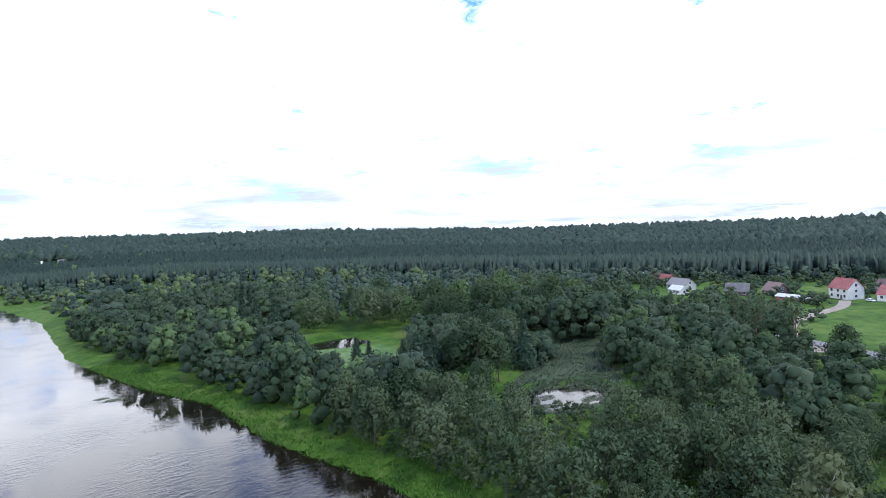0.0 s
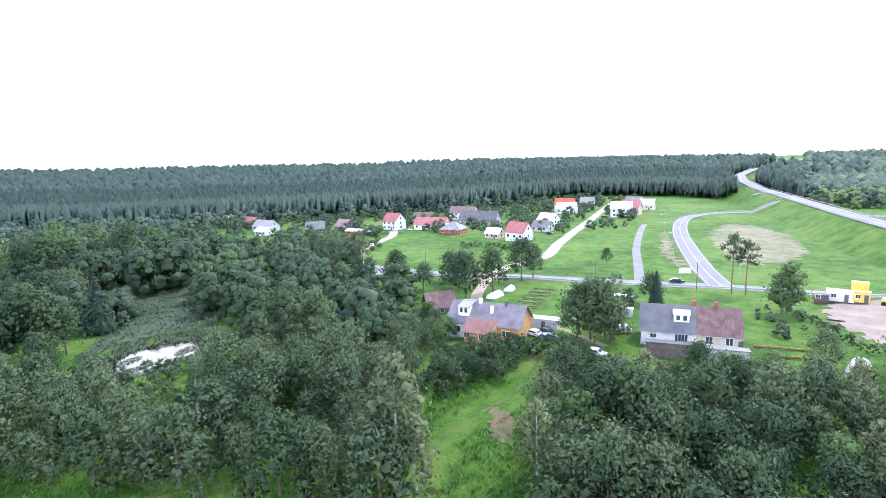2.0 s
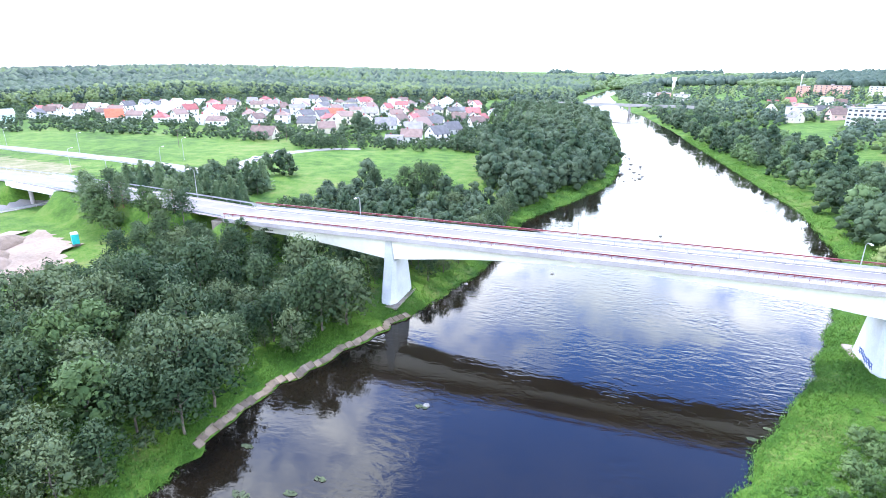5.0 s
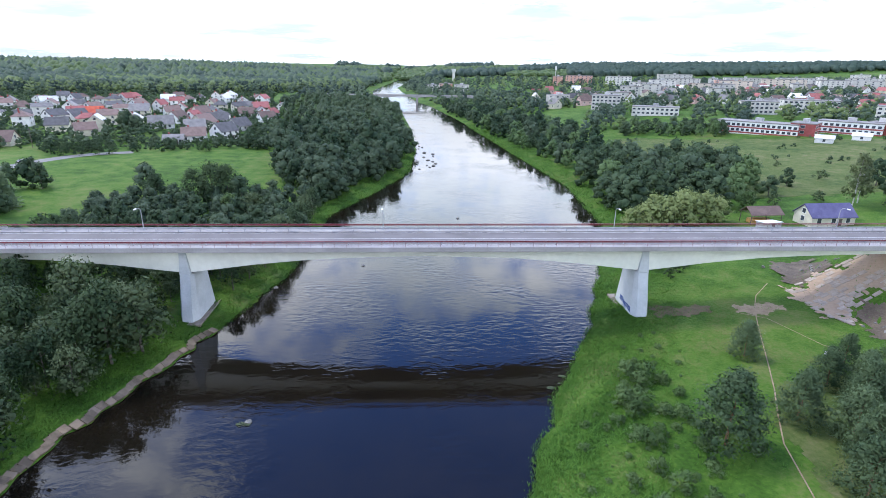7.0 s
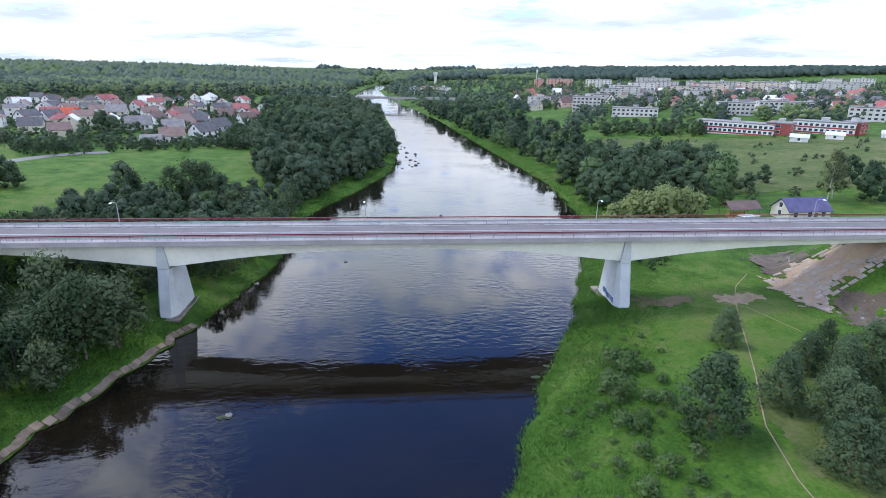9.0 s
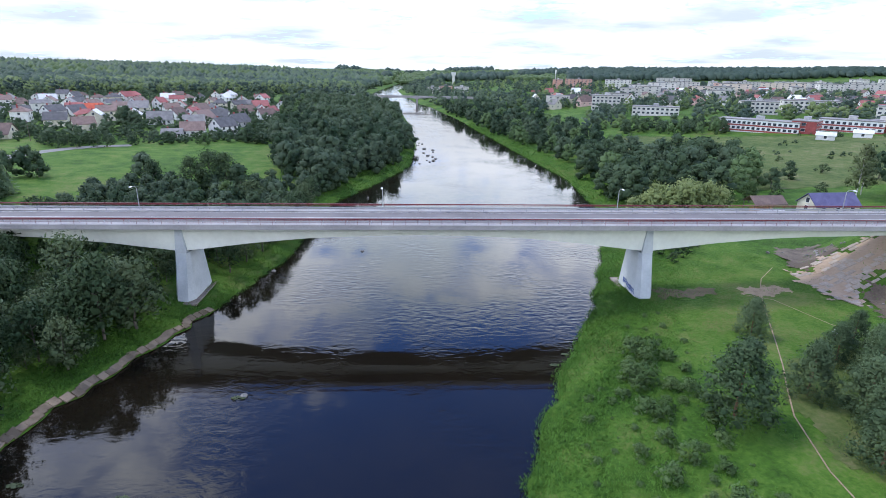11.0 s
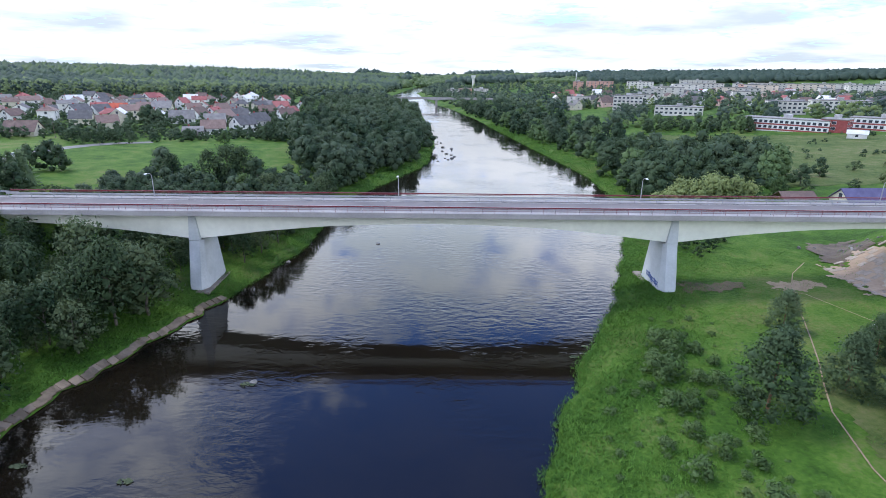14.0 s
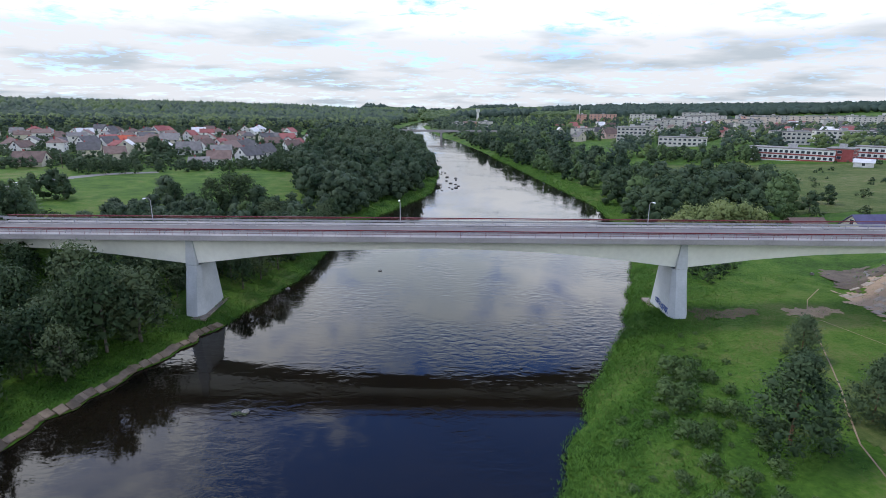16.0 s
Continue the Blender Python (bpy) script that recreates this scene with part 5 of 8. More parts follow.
for x, y, h in ((-87, -212, 19), (-91, -216, 17), (-83, -216, 16), (-93, -210, 14)):
    plant("broad", x, y, h)
wood("pond_wood", [(-112, -132), (-135, -140), (-160, -150), (-178, -180), (-176, -222), (-150, -222), (-126, -206), (-119, -186), (-113, -165), (-106, -145)], 6.8, ["far_broad", "far_broad", "far_grey", "far_broad", "far_fresh"], 9, 15, 5, "tall mixed trees behind the pond")
wood("pond_wood", [(-70, -320), (-90, -322), (-105, -312), (-120, -290), (-150, -270), (-178, -262), (-186, -300), (-160, -330), (-120, -345), (-80, -345)], 9.0, ["broad", "broad", "grey", "fresh"], 14, 22, 27, "tall mixed trees behind the lawn")
wood("pond_wood", [(-98, -226), (-112, -232), (-135, -250), (-160, -262), (-120, -288), (-106, -262)], 8.0, ["broad", "grey"], 10, 17, 28, "tall mixed trees between pond and lawn")
wood("pond_wood", [(-146, -226), (-172, -232), (-190, -250), (-184, -276), (-158, -282), (-138, -254)], 6.2, ["far_broad", "far_broad", "far_pine", "far_grey"], 11, 17, 52, "tall mixed trees closing off the marsh")
wood("pond_wood", [(-112, -214), (-122, -218), (-134, -236), (-128, -244), (-110, -228)], 5.0, ["far_grey", "far_broad"], 5, 9, 53, "rounded trees at the edge of the marsh")
wood("pond_wood", [(-86, -246), (-108, -282), (-132, -262), (-120, -236), (-98, -224)], 6.5, ["far_broad", "far_grey"], 9, 15, 45, "tall mixed trees between pond and lawn")
wood("village_wood", [(-150, -330), (-196, -320), (-205, -260), (-190, -215), (-178, -300)], 8.5, ["far_broad", "far_broad", "far_grey", "far_fresh", "far_pine"], 9, 15, 6, "mixed trees between pond and village")
wood("village_wood", [(-200, -200), (-216, -203), (-224, -214), (-226, -236), (-215, -240), (-203, -232)], 6.5, ["far_pine", "far_pine", "far_broad"], 7, 10.5, 29, "pines and broadleaf trees along the village road")
wood("village_wood", [(-165, -345), (-215, -330), (-300, -300), (-330, -400), (-262, -430), (-190, -390)], 11, ["far_broad", "far_grey", "far_pine", "far_broad"], 6, 10, 37, "tall mixed trees before the farm buildings")
wood("village_wood", [(-196, -300), (-228, -250), (-224, -214), (-200, -192), (-190, -240)], 7.0, ["far_broad", "far_pine", "far_grey"], 6.5, 10.5, 38, "pines and broadleaf trees along the village road")
wood("pond_thicket", [(-60, -158), (-72, -154), (-90, -166), (-92, -180), (-84, -186), (-74, -178)], 3.4, ["bush", "bush", "dark_bush"], 2.6, 4.6, 41, "low grey-green thicket before the pond")
wood("valley_wood", [(-60, -345), (-100, -360), (-120, -420), (-60, -480), (5, -500), (-20, -430)], 9.0, ["far_broad", "far_grey", "far_grey"], 12, 18, 7, "willows and broadleaf trees up the valley")
# round the farm houses
for kind, x, y, h in (("tall_pine", -162.4, -53.4, 18), ("tall_pine", -161.8, -50, 16), ("fresh", -143.6, -45.4, 14.0), ("fresh", -142, -47, 10), ("broad", -151, -127, 16), ("broad", -157, -120, 14), ("broad", -172, -113, 15), ("broad", -178, -110, 12),
                      ("grey", -117, -91, 15), ("grey", -120, -88, 14), ("grey", -118, -94, 13), ("grey", -116, -87, 12), ("broad", -148, -76, 9.5), ("spruce", -145, -75, 10), ("fresh", -139, -82, 7), ("broad", -152, -150, 11), ("broad", -146, -147, 10),
                      ("fresh", -92, -66, 8.5), ("fresh", -95, -62, 8.0), ("grey", -108, -50, 8), ("broad", -166, -154, 13), ("broad", -164, -144, 10), ("tall_pine", -166, -166, 17), ("tall_pine", -172, -170, 18), ("tall_pine", -160, -174, 17),
                      ("tall_pine", -176, -176, 16), ("tall_pine", -168, -182, 17), ("broad", -206, -86, 6), ("bush", -172, -84, 4), ("fresh", -113, -122, 6), ("fresh", -113, -1.5, 8.5), ("fresh", -109, -3.5, 8), ("fresh", -105, -5, 7), ("broad", -171, -133, 12), ("broad", -163, -134, 11), ("broad", -175, -138, 11), ("tall_pine", -188, -196, 16), ("tall_pine", -194, -190, 15)):
    plant(kind, x, y, h)
grove([(-105, -120), (-104, -132), (-112, -143), (-126, -141), (-128, -132), (-124, -126), (-116, -125)], 4.2, ["broad", "grey", "broad", "fresh"], 5, 8.5, 8)
grove([(-244, -150), (-240, -131), (-238, -131), (-242, -150)], 2.2, ["dark_bush"], 2.4, 3.2, 50)
# along the embankment
for kind, x, y, h in (("young_pine", -113, -1.5, 9.5), ("young_pine", -117, 1.0, 9), ("young_pine", -110, 0.6, 10), ("young_pine", -107, 0.5, 8.5), ("young_pine", -121, 3, 8.5), ("fresh", -97, -2.5, 7.5), ("fresh", -94, -3.5, 6.5), ("young_pine", -91, -1, 8),
                      ("broad", -86, -4, 7.5), ("grey", -82, -5, 8), ("broad", -88, -8, 8), ("dark_bush", -100, -1, 3), ("grey", -107.5, -38, 9.5), ("young_pine", -104, -34, 8)):
    plant(kind, x, y, h)
grove([(-142, -41.5), (-126, -40.5), (-116, -35.5), (-106, -32), (-106, -35), (-117, -39), (-128, -43.5), (-142, -44)], 2.6, ["dark_bush"], 1.6, 3.0, 36)
grove([(-150, 27), (-134, 25), (-118, 20), (-104, 17), (-94, 20), (-96, 30), (-110, 37), (-130, 40), (-150, 40)], 4.4, ["far_pine", "far_pine", "far_pine", "far_broad"], 7, 10.5, 9)
grove([(-124, 42), (-112, 44), (-106, 56), (-114, 62), (-126, 56)], 4.0, ["far_pine", "far_broad"], 8, 12, 10)
# meadow thickets and wood beyond the bridge
wood("meadow_thicket", [(-86, 38), (-60, 34), (-33, 30), (-31, 62), (-50, 62), (-86, 56)], 4.3, ["far_grey", "far_grey", "far_broad", "far_broad"], 5.5, 8.5, 46, "dense rounded willow thicket beyond the bridge")
wood("riverside_wood", [(-33, 76), (-29, 84), (-22, 108), (-10, 143), (-16, 146), (-30, 112), (-38, 84)], 4.6, ["far_grey", "far_broad", "far_grey"], 6, 10, 47, "leafy trees along the water's edge")
for kind, x, y, h in (("far_broad", -162, 221, 11), ("far_broad", -157, 217, 12), ("far_grey", -152, 214, 10), ("far_broad", -166, 214, 8), ("far_fresh", -95, 158, 5.5), ("far_broad", -111, 159, 6), ("far_broad", -124, 153, 4.5), ("far_broad", -80, 171, 7.5), ("far_broad", -74, 174, 6),
                      ("far_broad", -72, 228, 8.5), ("far_grey", -88, 86, 8.5), ("far_fresh", -146, 180, 5.5), ("far_broad", -138, 178, 5), ("far_broad", -128, 182, 5), ("far_broad", -156, 183, 6)):
    plant(kind, x, y, h)
wood("meadow_thicket", [(-90, 52), (-62, 52), (-34, 54), (-33, 78), (-50, 82), (-72, 74), (-88, 62)], 4.4, ["far_grey", "far_grey", "far_grey", "far_broad"], 5.0, 8.0, 12, "grey-green willow thicket beside the bridge")
for kind, x, y, h in (("broad", -61, 70, 14.5), ("broad", -57, 71, 13.5), ("broad", -66, 69, 12), ("broad", -76, 67, 10), ("far_broad", -52, 68, 11), ("fresh", -52, 56, 9), ("far_broad", -90, 91, 8), ("far_broad", -122, 84, 10), ("far_broad", -118, 82, 9), ("far_broad", -126, 80, 9), ("grey", -46, 58, 9)):
    plant(kind, x, y, h)
wood("riverside_wood", [(-31, 84), (-22, 112), (-10, 146), (-7, 204), (-12, 250), (-62, 238), (-72, 186), (-60, 146), (-50, 104)], 7.0, ["far_broad", "far_broad", "far_grey", "far_broad", "far_grey"], 9.5, 15.0, 13, "dense riverside wood of dark broadleaf trees")
wood("riverside_wood", [(-10, 252), (-20, 420), (-58, 510), (-110, 480), (-84, 330), (-60, 252)], 10, ["far_broad", "far_grey"], 10, 14, 14, "riverside trees towards the far bridge")
wood("riverside_wood", [(-66, 250), (-62, 330), (-96, 480), (-132, 470), (-112, 380), (-92, 290)], 8.5, ["far_broad", "far_grey", "far_fresh"], 7, 12, 44, "broadleaf trees between the gardens and the river")
grove([(-132, 148), (-158, 144), (-160, 152), (-134, 158)], 3.8, ["dark_bush"], 4, 5.5, 15)
for x, y in ((-152, 141), (-146, 140), (-140, 140), (-134, 144), (-130, 147), (-126, 158), (-113, 165), (-97, 160), (-118, 172), (-104, 178), (-100, 182), (-86, 186), (-82, 190), (-70, 182), (-76, 168), (-64, 176), (-92, 196), (-186, 158), (-196, 164), (-205, 160), (-178, 170)):
    plant("dark_bush", x, y, 4.5)
grove([(-236, -128), (-230, -116), (-229, -102), (-226, -102), (-226, -116), (-232, -129)], 2.0, ["dark_bush"], 2.2, 3.2, 35)
# right bank
for x, y, h in ((36.8, -38.6, 10.8), (50.5, -18.5, 6.4), (48, -35, 8.3), (52, -39, 8.0), (63, -23, 6.2), (53, -46, 7.5), (58, -33, 8), (61, -29, 7), (66, -28, 8), (60, -42, 9), (68, -36, 9), (57, -50, 9), (72, -30, 8), (66, -50, 9), (57, -27.5, 6.5), (66, -33, 8.5), (71, -38, 9), (63, -36, 7.5), (51, -43, 8.5), (47, -47.5, 8)):
    plant("bank_pine", x, y, h)
for x, y, h in ((30.8, -22.2, 2.8), (33, -23, 3.0), (31.8, -25.0, 2.6), (28, -29, 2.8), (30, -30, 3.1), (28.4, -31.5, 2.4), (32.2, -32, 2.0), (34, -33, 2.2), (27, -37, 2.5), (28.6, -38, 2.2), (29.7, -36.0, 2.0),
                (27, -42, 2.1), (28.4, -45, 2.4), (34, -39, 1.6), (25, -48, 2.1), (31, -47, 1.8), (30, -52, 2.4), (22, -52, 1.8), (36, -28, 1.6), (25.5, -33, 1.5), (33, -43, 1.6), (23.5, -44, 1.6), (37, -36, 1.3), (29, -26, 1.8), (35, -24.5, 1.7)):
    plant("weed_bush", x, y, h)
wood("bank_scrub", [(20, -56), (17, -46), (21, -34), (27, -24), (34, -12), (40, -8), (42, -18), (36, -30), (34, -44), (36, -56)], 2.5, ["weed_bush"], 0.5, 1.3, 51, "low leafy scrub scattered over the rank bank grass")
wood("riverside_wood", [(61, 80), (64, 68), (84, 67), (98, 70), (124, 100), (118, 135), (78, 150), (65, 130)], 6.8, ["far_broad", "far_broad", "far_grey", "far_broad", "far_broad", "far_fresh"], 8.5, 14.5, 16, "dense dark broadleaf wood on the river bank")
for x, y, h in ((60, 54, 6.5), (65, 53, 8.5), (70, 53, 10), (75, 54, 10.5), (80, 55, 10), (85, 56, 8), (68, 58, 9.5), (77, 59, 10.5)):
    plant("round_willow", x, y, h)
wood("riverside_wood", [(67, 138), (63, 168), (50, 240), (42, 330), (24, 470), (62, 470), (80, 330), (88, 240), (98, 165)], 7.2, ["far_broad", "far_broad", "far_grey", "far_fresh"], 7.5, 13.5, 17, "strip of riverside trees below the town")
for kind, x, y, h in (("birch", 133, 66, 17), ("birch", 138, 70, 15), ("far_broad", 144, 62, 11), ("far_broad", 150, 70, 12), ("far_broad", 118, 84, 7.5), ("far_broad", 132, 96, 7), ("bush", 112, 72, 4), ("bush", 120, 110, 3.5), ("bush", 134, 120, 3.5),
                      ("bush", 150, 130, 3), ("bush", 142, 140, 3.2), ("far_broad", 160, 90, 10), ("bush", 128, 74, 4), ("fresh", 100, 66, 7), ("bush", 150, 104, 4)):
    plant(kind, x, y, h)
wood("school_trees", [(120, 240), (170, 215), (180, 222), (175, 250), (140, 262)], 6.5, ["far_broad", "far_fresh"], 6, 10, 18, "broadleaf trees near the school")


# ---- far woods, one mass of crowns each ----
def mass(name, spots, heights, widths, mat, label, cone, seed):
    """Uneven small crowns joined into one mesh."""
    rng = np.random.default_rng(seed)
    vs, fs, ns, o = [], [], [], 0
    base, base_f = blob(1.0, rng, 1.0)
    if not cone:
        base_f = np.array(base_f)
    else:
        ring = 4
        prof = [(0.10, 0.30), (0.55, 0.48), (0.82, 0.34), (1.0, 0.05)]
        base_f = np.array([[k * ring + j, k * ring + (j + 1) % ring, (k + 1) * ring + (j + 1) % ring, (k + 1) * ring + j] for k in range(len(prof) - 1) for j in range(ring)])
    for (x, y, z), h, w in zip(spots, heights, widths):
        if cone:
            a = np.tile(np.arange(ring) * 2 * np.pi / ring, len(prof)) + rng.uniform(0, 1) + rng.uniform(-0.3, 0.3, ring * len(prof))
            rr = np.repeat([p[1] for p in prof], ring) * rng.uniform(0.7, 1.3, ring * len(prof))
            v = np.stack([np.cos(a) * rr * w, np.sin(a) * rr * w, np.repeat([p[0] for p in prof], ring) * h], 1)
        else:
            v = base * (1 + rng.uniform(-0.2, 0.2, (len(base), 1))) * np.array([w * 0.5, w * 0.5, h * 0.5]) + np.array([0, 0, h * 0.52])
        vs.append(v + np.array([x, y, z]))
        ns.append(v - np.array([0, 0, h * 0.35]) + 0.12 * h * rng.normal(size=v.shape))
        fs.append(base_f + o)
        o += len(v)
    return tagged(new(name, mesh(name, np.concatenate(vs), np.concatenate(fs).tolist(), mat, normals=np.concatenate(ns))), label, "wood", kind="stuff")


def sow(rule, box_, gap, seed):
    rng = np.random.default_rng(seed)
    x0, y0, x1, y1 = box_
    gx, gy = np.meshgrid(np.arange(x0, x1, gap), np.arange(y0, y1, gap))
    x = gx.ravel() + rng.uniform(-0.5, 0.5, gx.size) * gap
    y = gy.ravel() + rng.uniform(-0.5, 0.5, gx.size) * gap
    ok = rule(x, y)
    x, y = x[ok], y[ok]
    ok = clear_of_lanes(x, y)
    return x[ok], y[ok], rng


def polar(x, y):
    az = np.degrees(np.arctan2(x, y + 91))
    return np.where(az > 150, az - 360, az), np.hypot(x, y + 91)


EDGE = [(-215, 700), (-180, 640), (-160, 520), (-145, 480), (-138, 430), (-125, 425), (-116, 430), (-104, 460), (-99, 500), (-92, 590), (-82, 590), (-77, 520), (-74, 455), (-63, 465), (-60, 610), (-58, 690), (-40, 760), (-28, 720), (-18, 700), (-10, 760), (-4, 900)]


def pinewood(first, last):
    def rule(x, y):
        az, r = polar(x, y)
        e = along(EDGE, az)
        return (az < -72) & (r > e + first) & (r < e + last) & (x < along(LEFT_BANK, y) - 30) & (np.abs(y - road_line(x)[0]) > 16)
    return rule


def mixedwood(first, last):
    def rule(x, y):
        az, r = polar(x, y)
        e = along(EDGE, az)
        return (az >= -72) & (az < -4) & (r > e + first) & (r < e + last) & (x < along(LEFT_BANK, y) - 20) & (np.abs(y - road_line(x)[0]) > 16)
    return rule


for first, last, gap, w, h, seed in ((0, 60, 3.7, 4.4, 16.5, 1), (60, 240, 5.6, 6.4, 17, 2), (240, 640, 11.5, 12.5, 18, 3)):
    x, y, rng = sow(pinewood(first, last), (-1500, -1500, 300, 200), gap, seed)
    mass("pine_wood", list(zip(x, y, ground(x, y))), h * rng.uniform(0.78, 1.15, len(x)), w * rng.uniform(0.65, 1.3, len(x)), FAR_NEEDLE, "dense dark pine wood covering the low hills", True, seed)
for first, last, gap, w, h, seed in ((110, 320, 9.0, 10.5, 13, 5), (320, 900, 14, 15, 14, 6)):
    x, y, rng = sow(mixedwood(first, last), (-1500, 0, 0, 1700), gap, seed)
    # wobble gathers the light crowns into patches: sunshine put into leaf colour
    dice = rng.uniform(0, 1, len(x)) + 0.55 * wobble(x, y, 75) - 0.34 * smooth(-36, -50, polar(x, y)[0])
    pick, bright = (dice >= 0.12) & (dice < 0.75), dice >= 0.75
    for sel, mat, cone, nm, lab in ((bright, FAR_FRESH_LIT, False, "bright_wood", "lighter crowns in the mixed wood, sunlit patches put into leaf colour"), (pick, FAR_LEAF, False, "mixed_wood", "mixed green wood on the hills beyond the houses"), (dice < 0.12, FAR_NEEDLE, False, "spruce_wood", "dark conifers among the mixed wood")):
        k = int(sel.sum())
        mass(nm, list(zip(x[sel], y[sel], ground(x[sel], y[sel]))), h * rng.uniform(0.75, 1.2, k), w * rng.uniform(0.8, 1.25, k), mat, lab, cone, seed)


def upstream(x, y):
    az, r = polar(x, y)
    e = along(EDGE, az)
    lawn = inside([(-60, -300), (-100, -270), (-110, -340), (-110, -470), (-70, -470)], x, y)
    return (y < -300) & (r < e + 10) & (x < along(LEFT_BANK, y) - 9) & (x > -330) & ~lawn & (r > 230) & (y < -390) & (x > -210) & (wobble(x, y, 37) > -0.45) | ((az < -158) & (r > 600) & (r < 1100) & (x < along(LEFT_BANK, y) - 12))


def town(x, y):
    return (x > along(RIGHT_BANK, y) + 60) & (y > 250) & (y < 1500) & (np.abs(x - 100) < 0.95 * (y + 120)) & (wobble(x, y, 33, 2) + 0.5 * wobble(x, y, 12) > -0.05) & ~inside([(100, 255), (130, 330), (90, 400), (75, 260)], x, y) & ~inside([(170, 230), (215, 190), (290, 190), (300, 215), (250, 232), (200, 245)], x, y)


def ridge(x, y):
    return (y > 1450) & (y < 2150) & (x > -60) & (x < 1.05 * y + 100) | (y > 1150) & (y < 2100) & (x < along(LEFT_BANK, y) - 15) & (x > -500) & (x > -0.12 * (y + 91) - 40)


def banks(x, y):
    return (y > 480) & (y < 1150) & (x < along(LEFT_BANK, y) - 12) & (x > -0.12 * (y + 91) - 60) | (x > along(RIGHT_BANK, y) + 8) & (x < along(RIGHT_BANK, y) + 80) & (y > 470) & (y < 1450)


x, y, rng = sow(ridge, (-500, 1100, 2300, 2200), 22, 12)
# sun and haze over the middle of the ridge are put into paler crowns
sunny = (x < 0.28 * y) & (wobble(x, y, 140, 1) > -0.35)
for sel, mat, tall, lab in ((~sunny, FAR_NEEDLE, 19, "dark wood along the far ridge behind the town"), (sunny, FAR_FRESH_LIT, 11, "copses on the far slopes, paled in colour for sun and haze")):
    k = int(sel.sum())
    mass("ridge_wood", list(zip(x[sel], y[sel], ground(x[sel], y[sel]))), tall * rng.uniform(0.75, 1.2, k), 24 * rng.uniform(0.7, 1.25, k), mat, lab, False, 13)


def free_of_houses(x, y):
    """Where no house stands within reach of a garden tree."""
    b = np.array([(hx, hy) for hx, hy, _ in BUILT])
    return np.array([np.hypot(b[:, 0] - px, b[:, 1] - py).min() > 7.4 for px, py in zip(x, y)], bool) if len(x) else np.zeros(0, bool)


def suburb_gardens(x, y):
    az, r = polar(x, y)
    return (az < -14) & (az > -72) & (r > 270) & (r < along(EDGE, az) + 5) & (y > 150) & (wobble(x, y, 21, 4) + 0.6 * wobble(x, y, 9, 1) > -0.55) & (x < along(LEFT_BANK, y) - 60) & free_of_houses(x, y)


def village_gardens(x, y):
    az, r = polar(x, y)
    return (az < -86) & (az > -140) & (r > 235) & (r < along(EDGE, az)) & (x < -225) & (wobble(x, y, 17, 6) + 0.5 * wobble(x, y, 7, 3) > -0.25) & ~inside([(-186, -176), (-214, -184), (-285, -192), (-290, -160), (-268, -116), (-335, -60), (-178, -80)], x, y)


def garden(name, rule, box_, gap, seed, lo, hi, label, kinds=("mini", "mini", "mini_fresh")):
    """Small crowns of a rule's area, joined into one mass per kind."""
    x, y, rng = sow(rule, box_, gap, seed)
    which = rng.integers(0, len(kinds), len(x))
    for kind in sorted(set(kinds)):
        sel = np.array([kinds[k] == kind for k in which], bool)
        vs, fs, ns, o = [], [], [], 0
        for px, py in zip(x[sel], y[sel]):
            v, n, f, _ = crown_arrays(STOCK[kind][int(rng.integers(len(STOCK[kind])))][0])
            k, a = rng.uniform(lo, hi) / v[:, 2].max(), rng.uniform(0, 6.28)
            wide = k * rng.uniform(0.9, 1.4)
            turn = np.array([[math.cos(a), -math.sin(a), 0], [math.sin(a), math.cos(a), 0], [0, 0, 1]])
            vs.append((v * np.array([wide, wide, k])) @ turn.T + np.array([px, py, float(ground(px, py)) - 0.2]))
            ns.append(n @ turn.T)
            fs += [[i + o for i in q] for q in f]
            o += len(v)
        tagged(new(name, mesh(name, np.concatenate(vs), fs, STOCK[kind][0][0].materials[0], normals=np.concatenate(ns))), label, "trees", kind="stuff")


garden("valley_trees", upstream, (-420, -1150, 420, -180), 19.5, 8, 9, 18, "mixed broadleaf trees along the upstream valley", ("tiny", "tiny", "tiny_dark", "tiny_fresh"))
garden("valley_trees", lambda x, y: inside([(-100, -345), (-190, -300), (-215, -330), (-330, -330), (-300, -470), (-150, -500), (-80, -420)], x, y) & (wobble(x, y, 31, 5) > -0.7), (-340, -510, -70, -290), 10.5, 54, 7, 13, "mixed broadleaf trees across the valley floor", ("tiny", "tiny", "tiny_dark"))
garden("mixed_wood", mixedwood(0, 110), (-900, 0, 0, 1300), 10.5, 31, 9, 15, "mixed green wood on the hills beyond the houses", ("tiny", "tiny_fresh", "tiny_fresh", "tiny_dark"))
garden("garden_trees", village_gardens, (-560, -480, -200, 40), 8.6, 16, 2.5, 7.5, "garden trees and shrubs around the village houses")
garden("edge_trees", lambda x, y: (polar(x, y)[0] < -96) & (polar(x, y)[0] > -160) & (polar(x, y)[1] > along(EDGE, polar(x, y)[0]) - 22) & (polar(x, y)[1] < along(EDGE, polar(x, y)[0]) + 4) & (wobble(x, y, 23, 2) > -0.6), (-560, -620, -180, 40), 8.0, 49, 5, 12, "mixed trees along the edge of the pine wood", ("tiny_dark", "tiny_dark", "tiny"))
garden("bank_trees", banks, (-260, 470, 160, 1460), 17, 33, 8, 14, "dense trees lining both banks towards the far bridge", ("tiny", "tiny", "tiny_dark"))
garden("town_trees", town, (40, 240, 1100, 1250), 19, 10, 7, 13, "scattered green trees between the town blocks", ("tiny", "tiny", "tiny_dark", "tiny_fresh"))
